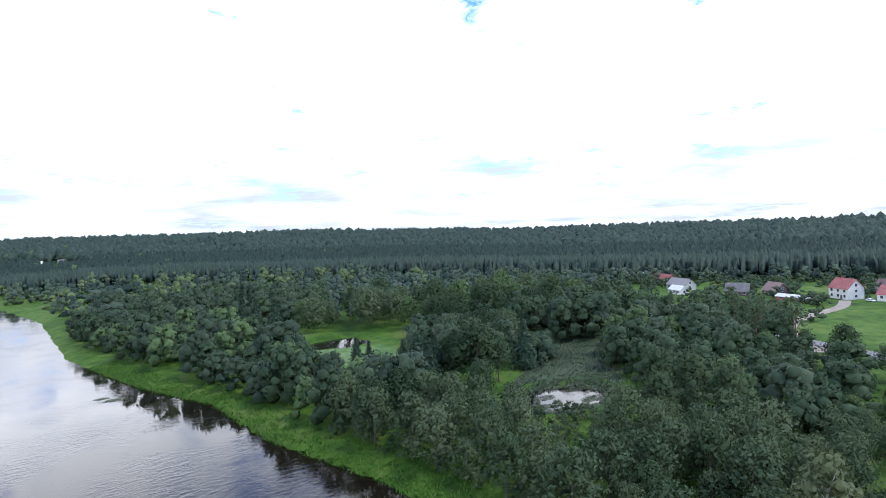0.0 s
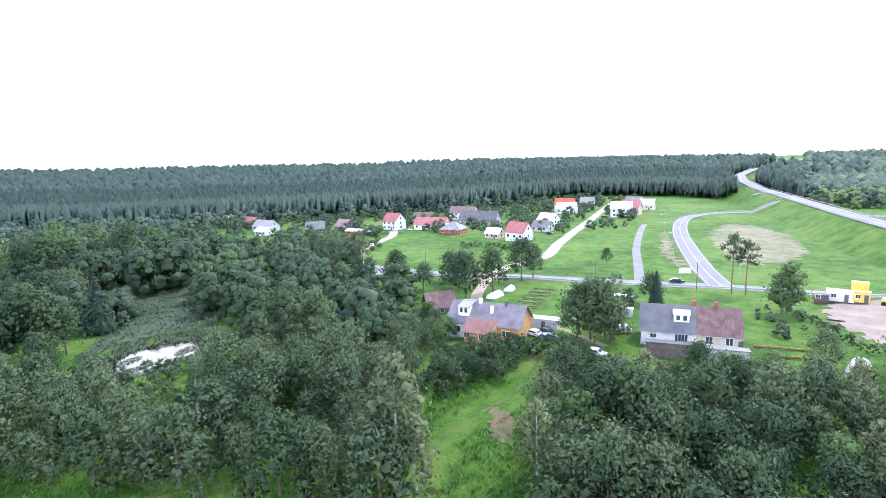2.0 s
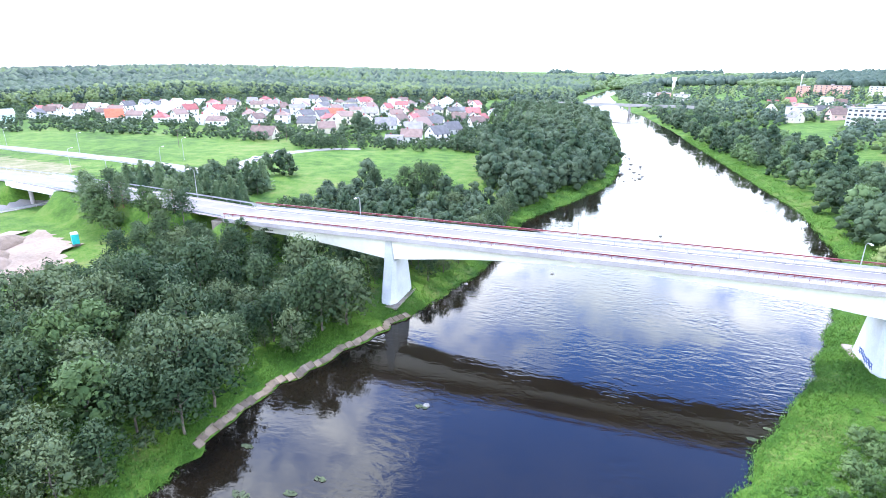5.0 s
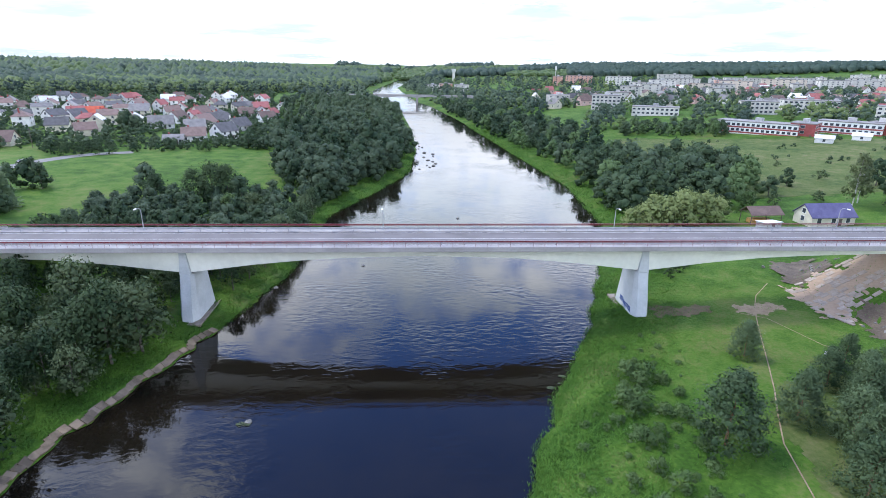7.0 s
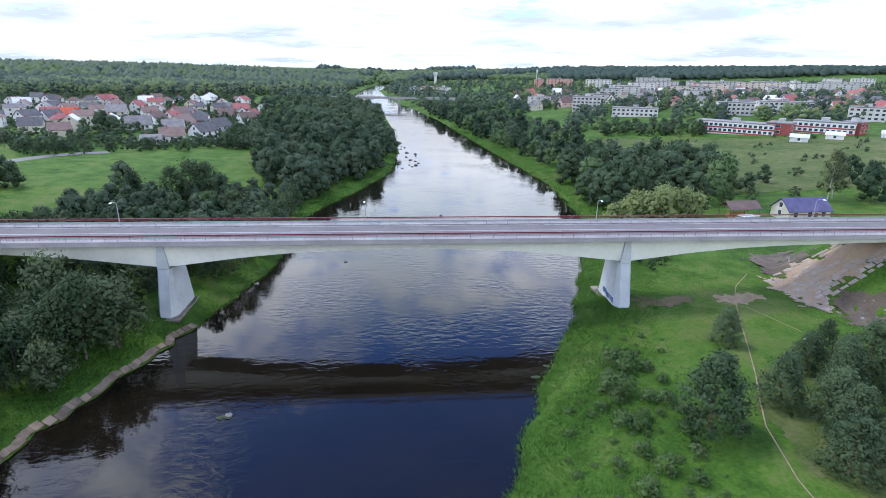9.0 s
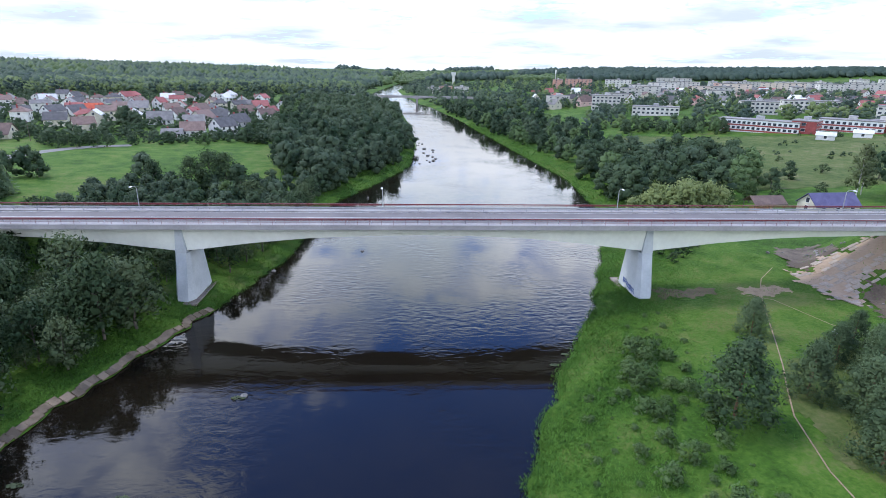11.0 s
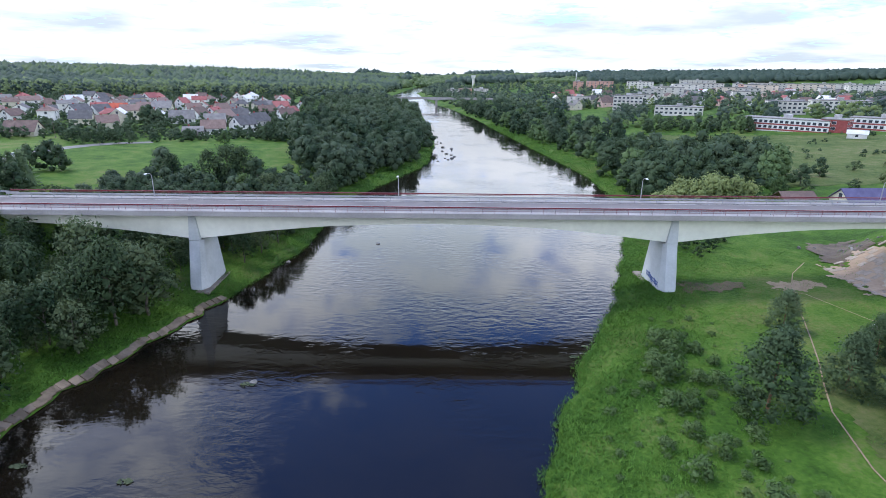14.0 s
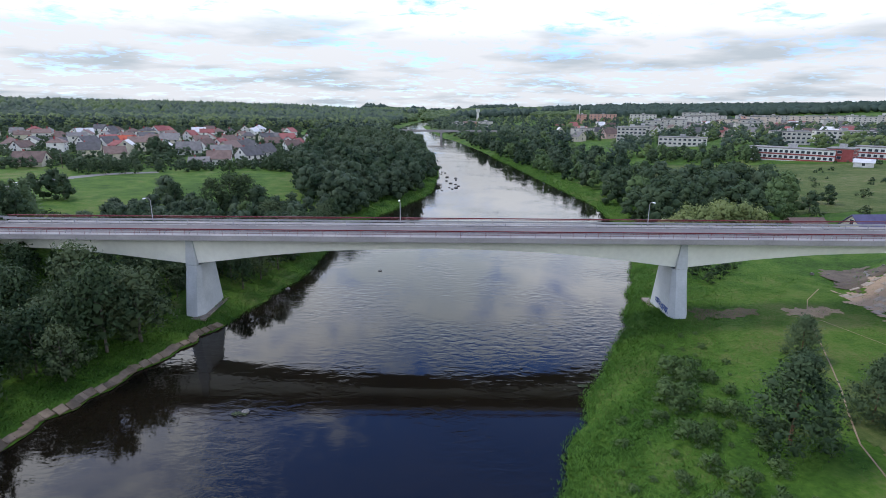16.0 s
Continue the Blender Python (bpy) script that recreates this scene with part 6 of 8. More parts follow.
garden("town_trees", lambda x, y: town(x, y) & (y < 640) & (x < 620), (60, 240, 640, 650), 14, 34, 6, 12, "broadleaf trees between the nearer town buildings", ("tiny", "tiny", "tiny_dark", "tiny_fresh"))
garden("meadow_shrubs", lambda x, y: inside([(-150, 158), (-95, 165), (-72, 172), (-64, 240), (-70, 340), (-125, 340), (-100, 230), (-90, 205), (-120, 180), (-150, 185)], x, y), (-160, 150, -50, 345), 6.0, 18, 1.5, 4.5, "shrubs and rough growth at the meadow edge")
garden("meadow_shrubs", lambda x, y: inside([(120, 130), (260, 120), (300, 190), (170, 200), (120, 225), (95, 200)], x, y) & (wobble(x, y, 9) > 0.35), (90, 110, 310, 230), 6, 19, 0.8, 2.4, "low bushes scattered over the rough meadow")
garden("verge_shrubs", lambda x, y: inside([(-140, -40), (-128, -46), (-118, -46), (-124, -54), (-144, -54), (-150, -46)], x, y), (-170, -60, -110, -30), 5, 20, 1.2, 3.5, "rough bushes around the sandy lot")
garden("verge_shrubs", lambda x, y: inside([(-190, -178), (-225, -190), (-230, -215), (-205, -235), (-185, -215)], x, y), (-240, -240, -180, -170), 6, 21, 4, 9, "trees along the village road")


# ---- grass and weeds ----
def tufts(name, spots, height, mat, label, seed, blades=4):
    rng = np.random.default_rng(seed)
    n = len(spots) * blades
    base = np.repeat(np.array(spots), blades, 0) + np.concatenate([rng.normal(0, 0.35, (n, 2)), np.zeros((n, 1))], 1)
    a = rng.uniform(0, 2 * np.pi, n)
    d = np.stack([np.cos(a), np.sin(a), np.zeros_like(a)], 1)
    h = (height * rng.uniform(0.4, 1.4, n))[:, None]
    side = np.stack([-d[:, 1], d[:, 0], d[:, 2]], 1)
    base = base + np.array([0, 0, 0.25]) * h
    tip = base + d * 0.9 * h + np.array([0, 0, 0.9]) * h
    v = np.stack([base + side * 0.2 * h, base - side * 0.2 * h, tip - side * 0.1 * h, tip + side * 0.1 * h], 1).reshape(-1, 3)
    nrm = np.repeat(np.array([0, 0, 1.0]) + 0.35 * rng.normal(size=(n, 3)), 4, 0)
    return tagged(new(name, mesh(name, v, np.arange(4 * n).reshape(-1, 4).tolist(), mat, normals=nrm)), label, "grass", kind="stuff")


def bank_strip(table, side, y0, y1, lo, hi, n, seed, thin=0.0):
    rng = np.random.default_rng(seed)
    y = rng.uniform(y0, y1, n)
    x = along(table, y) + side * (lo + (hi - lo) * rng.uniform(0, 1, n) ** 1.8)
    ok = clear_of_lanes(x, y) & (wobble(x, y, 3.3, seed) > thin - 1)
    if side < 0:
        ok &= ~((y > -48) & (y < -3) & (along(table, y) - x < 1.7))
    x, y = x[ok], y[ok]
    return np.stack([x, y, ground(x, y) - 0.05], 1)


tufts("bank_grass", bank_strip(RIGHT_BANK, 1, -62, 40, -0.6, 16, 11000, 1), 0.21, WEEDS, "rank green grass and weeds on the river bank", 1, blades=5)
tufts("bank_grass", bank_strip(LEFT_BANK, -1, -75, 70, -0.3, 9, 9000, 2), 0.24, WEEDS, "rank green grass and weeds on the river bank", 2, blades=5)
tufts("bank_grass", bank_strip(LEFT_BANK, -1, -330, -75, -0.4, 9, 5000, 3), 0.45, WEEDS, "rank green grass and weeds on the river bank", 3, blades=4)
tufts("bank_grass", bank_strip(RIGHT_BANK, 1, 40, 330, -0.6, 9, 7000, 4), 0.38, WEEDS, "rank green grass and weeds on the river bank", 4, blades=3)
tufts("bank_grass", bank_strip(LEFT_BANK, -1, 70, 240, -0.6, 10, 5000, 5), 0.38, WEEDS, "rank green grass and weeds on the river bank", 5, blades=3)
tufts("bank_weeds", bank_strip(RIGHT_BANK, 1, -62, 30, 0.4, 8, 3600, 13, 0.7), 0.27, WEEDS, "tall bright weeds along the water's edge", 14, blades=6)
tufts("meadow_grass", bank_strip(RIGHT_BANK, 1, -62, 20, 6, 60, 14000, 6, 0.75), 0.18, WEEDS, "uneven meadow grass under the pines", 6, blades=3)
rng = np.random.default_rng(9)
mxs, mys = rng.uniform(-98, -55, 3600), rng.uniform(-118, -95, 3600)
keep = clear_of_lanes(mxs, mys) & ((np.hypot((mxs + 79) / 6, (mys + 104.3) / 3.2) > 1) | (rng.uniform(0, 1, len(mxs)) < 0.3))
tufts("meadow_grass", np.stack([mxs[keep], mys[keep], ground(mxs[keep], mys[keep])], 1), 0.45, WEEDS, "tall meadow grass between the woods", 7, blades=3)
rng = np.random.default_rng(10)
mxs, mys = rng.uniform(-152, -88, 5200), rng.uniform(-258, -176, 5200)
keep = inside([(-92, -184), (-86, -196), (-97, -208), (-118, -222), (-150, -256), (-172, -238), (-140, -212), (-120, -190), (-108, -178)], mxs, mys) & (np.hypot((mxs + 100) / 10, (mys + 190) / 6) + 0.35 * wobble(mxs, mys, 3.0) > 1)
tufts("marsh_reeds", np.stack([mxs[keep], mys[keep], ground(mxs[keep], mys[keep])], 1), 0.42, REEDS, "tall grey-green reeds around the pond", 8, blades=5)
rng = np.random.default_rng(11)
a, d = rng.uniform(0, 2 * np.pi, 1100), rng.uniform(0.95, 1.6, 1100)
mxs, mys = -99 + 11 * d * np.cos(a), -190 + 8 * d * np.sin(a)
tufts("marsh_reeds", np.stack([mxs, mys, np.maximum(ground(mxs, mys), 1.1)], 1), 0.42, REEDS, "tall grey-green reeds around the pond", 9, blades=5)


# ---- buildings ----
def window_mesh(w, h, bars=1):
    """A pane set back in a white frame, facing -y."""
    key = (w, h, bars)
    if key not in WINDOWS:
        v, f, mi = [], [], []

        def slab(x0, y0, z0, x1, y1, z1, k):
            o = len(v)
            v.extend([(x, y, z) for z in (z0, z1) for x, y in ((x0, y0), (x1, y0), (x1, y1), (x0, y1))])
            for q in ((0, 1, 5, 4), (1, 2, 6, 5), (2, 3, 7, 6), (3, 0, 4, 7), (4, 5, 6, 7), (3, 2, 1, 0)):
                f.append([i + o for i in q])
                mi.append(k)
        t = 0.09
        if bars < 0:
            slab(-w / 2 - t, -0.05, -h / 2 - t, w / 2 + t, 0.02, h / 2 + t, 0)
            slab(-w / 2, -0.07, -h / 2, w / 2, 0.0, h / 2, 1)
            f[:], mi[:] = [q for k, q in enumerate(f) if k % 6 != 2], [q for k, q in enumerate(mi) if k % 6 != 2]
        else:
            cuts = [-w / 2 - t, -w / 2]
            for k in range(bars):
                x = -w / 2 + w * (k + 1) / (bars + 1)
                cuts += [x - 0.035, x + 0.035]
            cuts += [w / 2, w / 2 + t]
            zs = [-h / 2 - t, -h / 2, h / 2, h / 2 + t]
            nc = len(cuts)
            for yy in (-0.08, 0.04):
                v.extend([(x, yy, z) for z in zs for x in cuts])
            solid = lambda i, j: 0 <= i < nc - 1 and 0 <= j < 3 and (j != 1 or i % 2 == 0)
            back = nc * 4
            for j in range(3):
                for i in range(nc - 1):
                    if solid(i, j):
                        p = [j * nc + i, j * nc + i + 1, (j + 1) * nc + i + 1, (j + 1) * nc + i]
                        f.append(p)
                        for di, dj, e in ((0, -1, (0, 1)), (1, 0, (1, 2)), (0, 1, (2, 3)), (-1, 0, (3, 0))):
                            if not solid(i + di, j + dj):
                                f.append([p[e[1]], p[e[0]], p[e[0]] + back, p[e[1]] + back])
            mi.extend([0] * len(f))
        WINDOWS[key] = mesh("window", v, f, FRAME_WHITE, GLASS, index=mi)
    return WINDOWS[key]


WINDOWS = {}


def glazed(parent, w, h, bars, m):
    """A framed window with its panes."""
    frame_ob = piece("window", window_mesh(w, h, bars), parent, m=m)
    pw = (w - 0.07 * bars) / (bars + 1)
    key = ("pane", round(pw, 3), h)
    if key not in WINDOWS:
        bm = boxed(-pw / 2, -0.02, -h / 2, pw / 2, 0.02, h / 2)
        WINDOWS[key] = bpy.data.meshes.new("pane")
        bm.to_mesh(WINDOWS[key])
        bm.free()
        WINDOWS[key].materials.append(GLASS)
    for k in range(bars + 1):
        piece("pane", WINDOWS[key], frame_ob, m=pose(-w / 2 + pw / 2 + (pw + 0.07) * k, -0.03, 0))


def hoop_band(arc, y, half, thick):
    """A flat band bent along an arc."""
    return prism(bmesh.new(), [(p * (1 + thick), q * (1 + thick)) for p, q in arc] + [(p * 0.99, q * 0.99) for p, q in arc[::-1]], y - half, y + half)


def wall_shell(L, W, eave, ridge, mat, parent, hip):
    bm = bmesh.new()
    if hip:
        box(bm, -L / 2, -W / 2, -1.2, L / 2, W / 2, eave)
    else:
        outline = [(-W / 2, -1.2), (W / 2, -1.2), (W / 2, eave), (0, ridge - 0.12), (-W / 2, eave)]
        prism(bm, outline, -L / 2, L / 2)
        bmesh.ops.rotate(bm, verts=bm.verts, matrix=Matrix.Rotation(radians(90), 3, "Z"))
    return part("wall", bm, mat, parent)


def roof_shell(L, W, eave, ridge, mat, parent, hip, over=0.45, thick=0.14):
    bm = bmesh.new()
    slope = (ridge - eave) / (W / 2)
    lo = eave - over * slope
    if hip:
        run = min(W / 2, L / 2 - 0.4)
        a, b = L / 2 + over, W / 2 + over
        r = L / 2 - run
        for dz in (0.0, thick):
            q = [bm.verts.new(p) for p in ((-a, -b, lo + dz), (a, -b, lo + dz), (a, b, lo + dz), (-a, b, lo + dz), (-r, 0, ridge + dz), (r, 0, ridge + dz))]
            for f in ((0, 1, 5, 4), (1, 2, 5), (2, 3, 4, 5), (3, 0, 4)):
                bm.faces.new([q[i] for i in f])
        vs = list(bm.verts)
        for i in range(4):
            bm.faces.new((vs[i], vs[(i + 1) % 4], vs[6 + (i + 1) % 4], vs[6 + i]))
    else:
        b = W / 2 + over
        prism(bm, [(-b, lo), (0, ridge), (b, lo), (b, lo + thick), (0, ridge + thick * 1.3), (-b, lo + thick)], -L / 2 - over, L / 2 + over)
        bmesh.ops.rotate(bm, verts=bm.verts, matrix=Matrix.Rotation(radians(90), 3, "Z"))
    bmesh.ops.recalc_face_normals(bm, faces=bm.faces)
    return part("roof", bm, mat, parent)


def put_windows(parent, L, W, eave, ridge, hip, n_long, storeys, gable_n, w=1.2, h=1.3):
    me = window_mesh(w, h, -1)
    step = (eave - 0.4) / storeys
    for s in range(storeys):
        z = 0.3 + step * (s + 0.55)
        for k in range(n_long):
            x = -L / 2 + L * (k + 0.5) / n_long
            piece("window", me, parent, m=pose(x, -W / 2, z))
            piece("window", me, parent, m=pose(x, W / 2, z, 0, 0, 180))
        for k in range(gable_n):
            y = -W / 2 + W * (k + 0.5) / gable_n
            piece("window", me, parent, m=pose(-L / 2, y, z, 0, 0, -90))
            piece("window", me, parent, m=pose(L / 2, y, z, 0, 0, 90))
    if not hip and ridge - eave > 2.2:
        z = eave + (ridge - eave) * 0.35
        piece("window", me, parent, m=pose(-L / 2, 0, z, 0, 0, -90))
        piece("window", me, parent, m=pose(L / 2, 0, z, 0, 0, 90))


def house(x, y, turn, L, W, eave, ridge, wall, roof, label, hip=False, chimneys=1, n_long=3, storeys=1, gable_n=1, name="house", category="house", group="", door=True):
    root = thing(name, at(x, y, turn), label, category, group)
    wall_shell(L, W, eave, ridge, wall, root, hip)
    top = roof_shell(L, W, eave, ridge, roof, root, hip)
    put_windows(root, L, W, eave, ridge, hip, n_long, storeys, gable_n)
    for k in range(chimneys):
        cx = (-0.22 + 0.44 * k) * L
        part("chimney", boxed(cx - 0.35, 0.3, ridge - 1.0, cx + 0.35, 1.0, ridge + 0.9, bevel=0.03), BRICK_RED, top, "brick chimney")
    if door:
        part("door", boxed(L * 0.12, -W / 2 - 0.06, 0.05, L * 0.12 + 1.0, -W / 2 + 0.05, 2.1, bevel=0.02), TIMBER_DARK, root, "dark wooden door")
    BUILT.append((x, y, max(L, W) * 0.6))
    return root


BUILT = []


def shed(x, y, turn, L, W, h0, h1, wall, roof, label, name="shed"):
    root = thing(name, at(x, y, turn), label, "shed")
    bm = prism(bmesh.new(), [(-W / 2, -0.8), (W / 2, -0.8), (W / 2, h0), (-W / 2, h1)], -L / 2, L / 2)
    bmesh.ops.rotate(bm, verts=bm.verts, matrix=Matrix.Rotation(radians(90), 3, "Z"))
    part("wall", bm, wall, root)
    o = 0.3
    bm = prism(bmesh.new(), [(-W / 2 - o, h1 + 0.05), (W / 2 + o, h0 + 0.02), (W / 2 + o, h0 + 0.12), (-W / 2 - o, h1 + 0.15)], -L / 2 - o, L / 2 + o)
    bmesh.ops.rotate(bm, verts=bm.verts, matrix=Matrix.Rotation(radians(90), 3, "Z"))
    part("roof", bm, roof, root)
    part("door", boxed(-0.5, -W / 2 - 0.05, 0.0, 0.5, -W / 2 + 0.04, 1.95, bevel=0.02), TIMBER_DARK, root)
    BUILT.append((x, y, max(L, W) * 0.6))
    return root


def dormer(parent, x, y0, z0, w, h, depth, roof, wall):
    """A shed dormer on the slope that faces -y."""
    bm = prism(bmesh.new(), [(-w / 2, z0 - 0.6), (w / 2, z0 - 0.6), (w / 2, z0 + h), (-w / 2, z0 + h)], y0, y0 + depth)
    bmesh.ops.translate(bm, verts=bm.verts, vec=(x, 0, 0))
    d = part("dormer", bm, wall, parent, "white dormer")
    bm = bmesh.new()
    box(bm, -w / 2 - 0.2, 0, 0, w / 2 + 0.2, depth + 1.6, 0.12, m=Matrix.Translation((x, y0 - 0.3, z0 + h)) @ Matrix.Rotation(radians(9), 4, "X"))
    part("dormer_roof", bm, roof, d)
    for k in (-1, 1):
        piece("window", window_mesh(0.7, 1.0, -1), d, m=pose(x + k * w * 0.22, y0, z0 + h * 0.5))


# two-family house with slate and rusty tin halves
def twin_house():
    root = thing("farmhouse", at(-119.8, -71.0, 84), "long white house, half slate-grey and half rusty tin roof", "house")
    L, W, eave, ridge = 18.8, 9.0, 3.3, 7.6
    bm = prism(bmesh.new(), [(-W / 2, -1.5), (W / 2, -1.5), (W / 2, eave), (0, ridge - 0.1), (-W / 2, eave)], -L / 2, 1.2)
    bmesh.ops.rotate(bm, verts=bm.verts, matrix=Matrix.Rotation(radians(-90), 3, "Z"))
    part("wall", bm, PLASTER, root, "white plastered half")
    bm = prism(bmesh.new(), [(-W / 2 + 0.05, -1.5), (W / 2 - 0.05, -1.5), (W / 2 - 0.05, eave), (0, ridge - 0.15), (-W / 2 + 0.05, eave)], 1.2, L / 2)
    bmesh.ops.rotate(bm, verts=bm.verts, matrix=Matrix.Rotation(radians(-90), 3, "Z"))
    part("wall", bm, PLASTER_CREAM, root, "cream plastered half")

    def slopes(x0, x1, mat, label, ribs):
        b, lo = W / 2 + 0.5, eave - 0.5 * (ridge - eave) / (W / 2)
        bm = prism(bmesh.new(), [(-b, lo), (0, ridge), (b, lo), (b, lo + 0.14), (0, ridge + 0.18), (-b, lo + 0.14)], x0, x1)
        bmesh.ops.rotate(bm, verts=bm.verts, matrix=Matrix.Rotation(radians(-90), 3, "Z"))
        r = part("roof", bm, mat, root, label)
        ang = math.atan2(ridge - lo, b)
        for k in range(ribs):
            x = x0 + (x1 - x0) * (k + 0.5) / ribs
            for s in (-1, 1):
                bm = bmesh.new()
                box(bm, -0.03, 0, 0, 0.03, math.hypot(b, ridge - lo), 0.06, m=Matrix.Translation((x, s * b, lo + 0.15)) @ Matrix.Rotation(0 if s < 0 else math.pi, 4, "Z") @ Matrix.Rotation(ang, 4, "X"))
                part("seam", bm, mat, r)
        return r
    slopes(-L / 2 - 0.5, 1.2, ROOF_DARK, "slate-grey roof", 0)
    slopes(1.2, L / 2 + 0.5, ROOF_RUST, "patchy rusty tin roof", 9)
    dormer(root, -1.6, -3.0, 5.0, 3.0, 1.5, 3.0, ROOF_PALE, FRAME_WHITE)
    for x, bars in ((-1.6, 3), (3.6, 1), (7.3, 1)):
        glazed(root, 2.4 if bars == 3 else 1.25, 1.5, bars, pose(x, -W / 2 + (0.05 if x > 2 else 0), 1.9))
    glazed(root, 1.2, 0.8, 1, pose(-7.0, -W / 2, 2.0))
    for x in (-6, -1, 4, 8):
        glazed(root, 1.2, 1.3, 1, pose(x, W / 2, 1.9, 0, 0, 180))
    part("door", boxed(8.9, -W / 2 - 0.03, 0.1, 9.8, -W / 2 + 0.1, 2.2, bevel=0.02), TIMBER_DARK, root, "dark wooden door")
    part("foundation", boxed(-L / 2 - 0.1, -W / 2 - 0.1, -1.4, L / 2 + 0.1, W / 2 + 0.1, 0.45, bevel=0.04), PLASTER_GREY, root, "grey stone foundation")
    for x in (0.8, 5.0):
        part("chimney", boxed(x - 0.4, 0.2, ridge - 0.8, x + 0.4, 1.0, ridge + 1.1, bevel=0.03), BRICK_RED, root, "sooty brick chimney")
    part("gutter", tube(bmesh.new(), (-L / 2 - 0.4, -W / 2 - 0.55, eave - 0.45), (L / 2 + 0.4, -W / 2 - 0.55, eave - 0.45), 0.07), STEEL, root)
    BUILT.append((-116.5, -70.5, 12))


twin_house()
# low slate shed and stone yard wall in front of it
shed(-110.5, -76.0, 84, 8.5, 4.2, 2.1, 3.0, TIMBER_DARK, ROOF_DARK, "low dark timber shed with flat slate roof")
shed(-110.0, -66.5, 84, 9.0, 3.6, 1.8, 2.4, PLASTER_GREY, ROOF_GREY, "long low stone outbuilding with grey roof")


# ochre timber farmhouse with a brick-red lean-to
def ochre_house():
    root = thing("farmhouse", at(-118.0, -113.6, 80), "old ochre and pale blue timber farmhouse with worn brown-grey roof", "house")
    L, W, eave, ridge = 17.2, 9.2, 3.2, 6.9
    wall_shell(L, W, eave, ridge, TIMBER_OCHRE, root, False)
    roof_shell(L, W, eave, ridge, ROOF_SLATE, root, False)
    part("wall", boxed(-L / 2 - 0.06, -W / 2 - 0.06, -0.4, -L / 2 + 5.6, -W / 2 + 0.3, eave - 0.2, bevel=0.03), PLASTER_PALE_BLUE, root, "pale blue boarded wall")
    # lean-to with its own roof
    bm = prism(bmesh.new(), [(-W / 2 - 3.2, -1.0), (-W / 2 + 0.5, -1.0), (-W / 2 + 0.5, 3.9), (-W / 2 - 3.2, 2.1)], -3.5, 3.2)
    bmesh.ops.rotate(bm, verts=bm.verts, matrix=Matrix.Rotation(radians(90), 3, "Z"))
    lean = part("porch", bm, TIMBER_OCHRE, root, "ochre boarded lean-to porch")
    bmesh_roof = bmesh.new()
    box(bmesh_roof, -3.7, 0, 0, 3.4, 4.7, 0.1, m=Matrix.Translation((0, -W / 2 - 3.6, 2.0)) @ Matrix.Rotation(math.atan2(1.8, 3.7), 4, "X"))
    part("porch_roof", bmesh_roof, ROOF_TIN, lean, "reddish brown tin porch roof")
    dormer(root, -5.0, -3.4, 4.9, 2.6, 1.4, 3.0, ROOF_GREY, FRAME_WHITE)
    for x, y, w in ((-6.2, -W / 2 - 0.08, 1.7), (5.4, -W / 2, 1.5), (-2.4, -W / 2 - 3.2, 1.3), (0.8, -W / 2 - 3.2, 0.8)):
        glazed(root, w, 1.3, 1, pose(x, y, 1.5))
    for x in (-6, 0, 6):
        glazed(root, 1.2, 1.3, 1, pose(x, W / 2, 1.8, 0, 0, 180))
    for y in (-2.2, 2.2):
        glazed(root, 1.2, 1.3, 1, pose(-L / 2, y, 1.8, 0, 0, -90))
    for x, mat in ((-2.0, PLASTER), (1.4, PLASTER), (4.2, ROOF_DARK)):
        part("chimney", boxed(x - 0.35, -0.6 if x != 1.4 else -2.4, ridge - 2.0, x + 0.35, 0.2 if x != 1.4 else -1.7, ridge + (0.9 if x != 1.4 else -0.1), bevel=0.03), mat, root, "whitewashed chimney" if mat is PLASTER else "sooty dark chimney")
    part("foundation", boxed(-L / 2 - 0.08, -W / 2 - 0.03, -1.4, L / 2 + 0.08, W / 2 + 0.08, 0.35, bevel=0.04), PLASTER_GREY, root)
    BUILT.append((-114.5, -113.5, 12))


ochre_house()
house(-143.5, -133.0, 120, 8, 7, 2.2, 5.6, TIMBER_DARK, ROOF_RUST, "small weathered dark timber barn with steep roof", name="barn", category="barn", chimneys=0, n_long=1)
shed(-125, -109.5, 80, 6.0, 3.4, 2.0, 2.4, PLASTER_GREY, WHITE_SHEET, "garden shed with white sheet roof")
shed(-124, -101.5, 80, 6.4, 3.6, 2.0, 2.4, PLASTER_GREY, WHITE_SHEET, "garden shed with white sheet roof")
shed(-147, -83, 84, 6.0, 3.2, 2.2, 2.5, PLASTER_GREY, WHITE_SHEET, "white roofed garden shed among bushes")
shed(-136, -84, 84, 5.4, 2.6, 1.8, 2.1, PLASTER_GREY, ROOF_PALE, "low pale roofed garden shed")


def polytunnel(x, y, turn, L, r, label):
    root = thing("greenhouse", at(x, y, turn), label, "greenhouse")
    arc = [(r * math.cos(a), r * 1.05 * math.sin(a)) for a in np.linspace(0, math.pi, 11)]
    part("cover", prism(bmesh.new(), arc, -L / 2, L / 2), WHITE_SHEET, root, "white plastic cover")
    for k in range(5):
        part("hoop", hoop_band(arc, -L / 2 + L * k / 4, 0.04, 0.03), STEEL, root)


polytunnel(-150, -118, 70, 5.0, 1.5, "small white plastic greenhouse in a garden")
polytunnel(-158, -115, 80, 3.6, 1.3, "small white plastic greenhouse in a garden")
polytunnel(-108, -44.5, 60, 5.2, 1.6, "white plastic greenhouse at the edge of the wood")

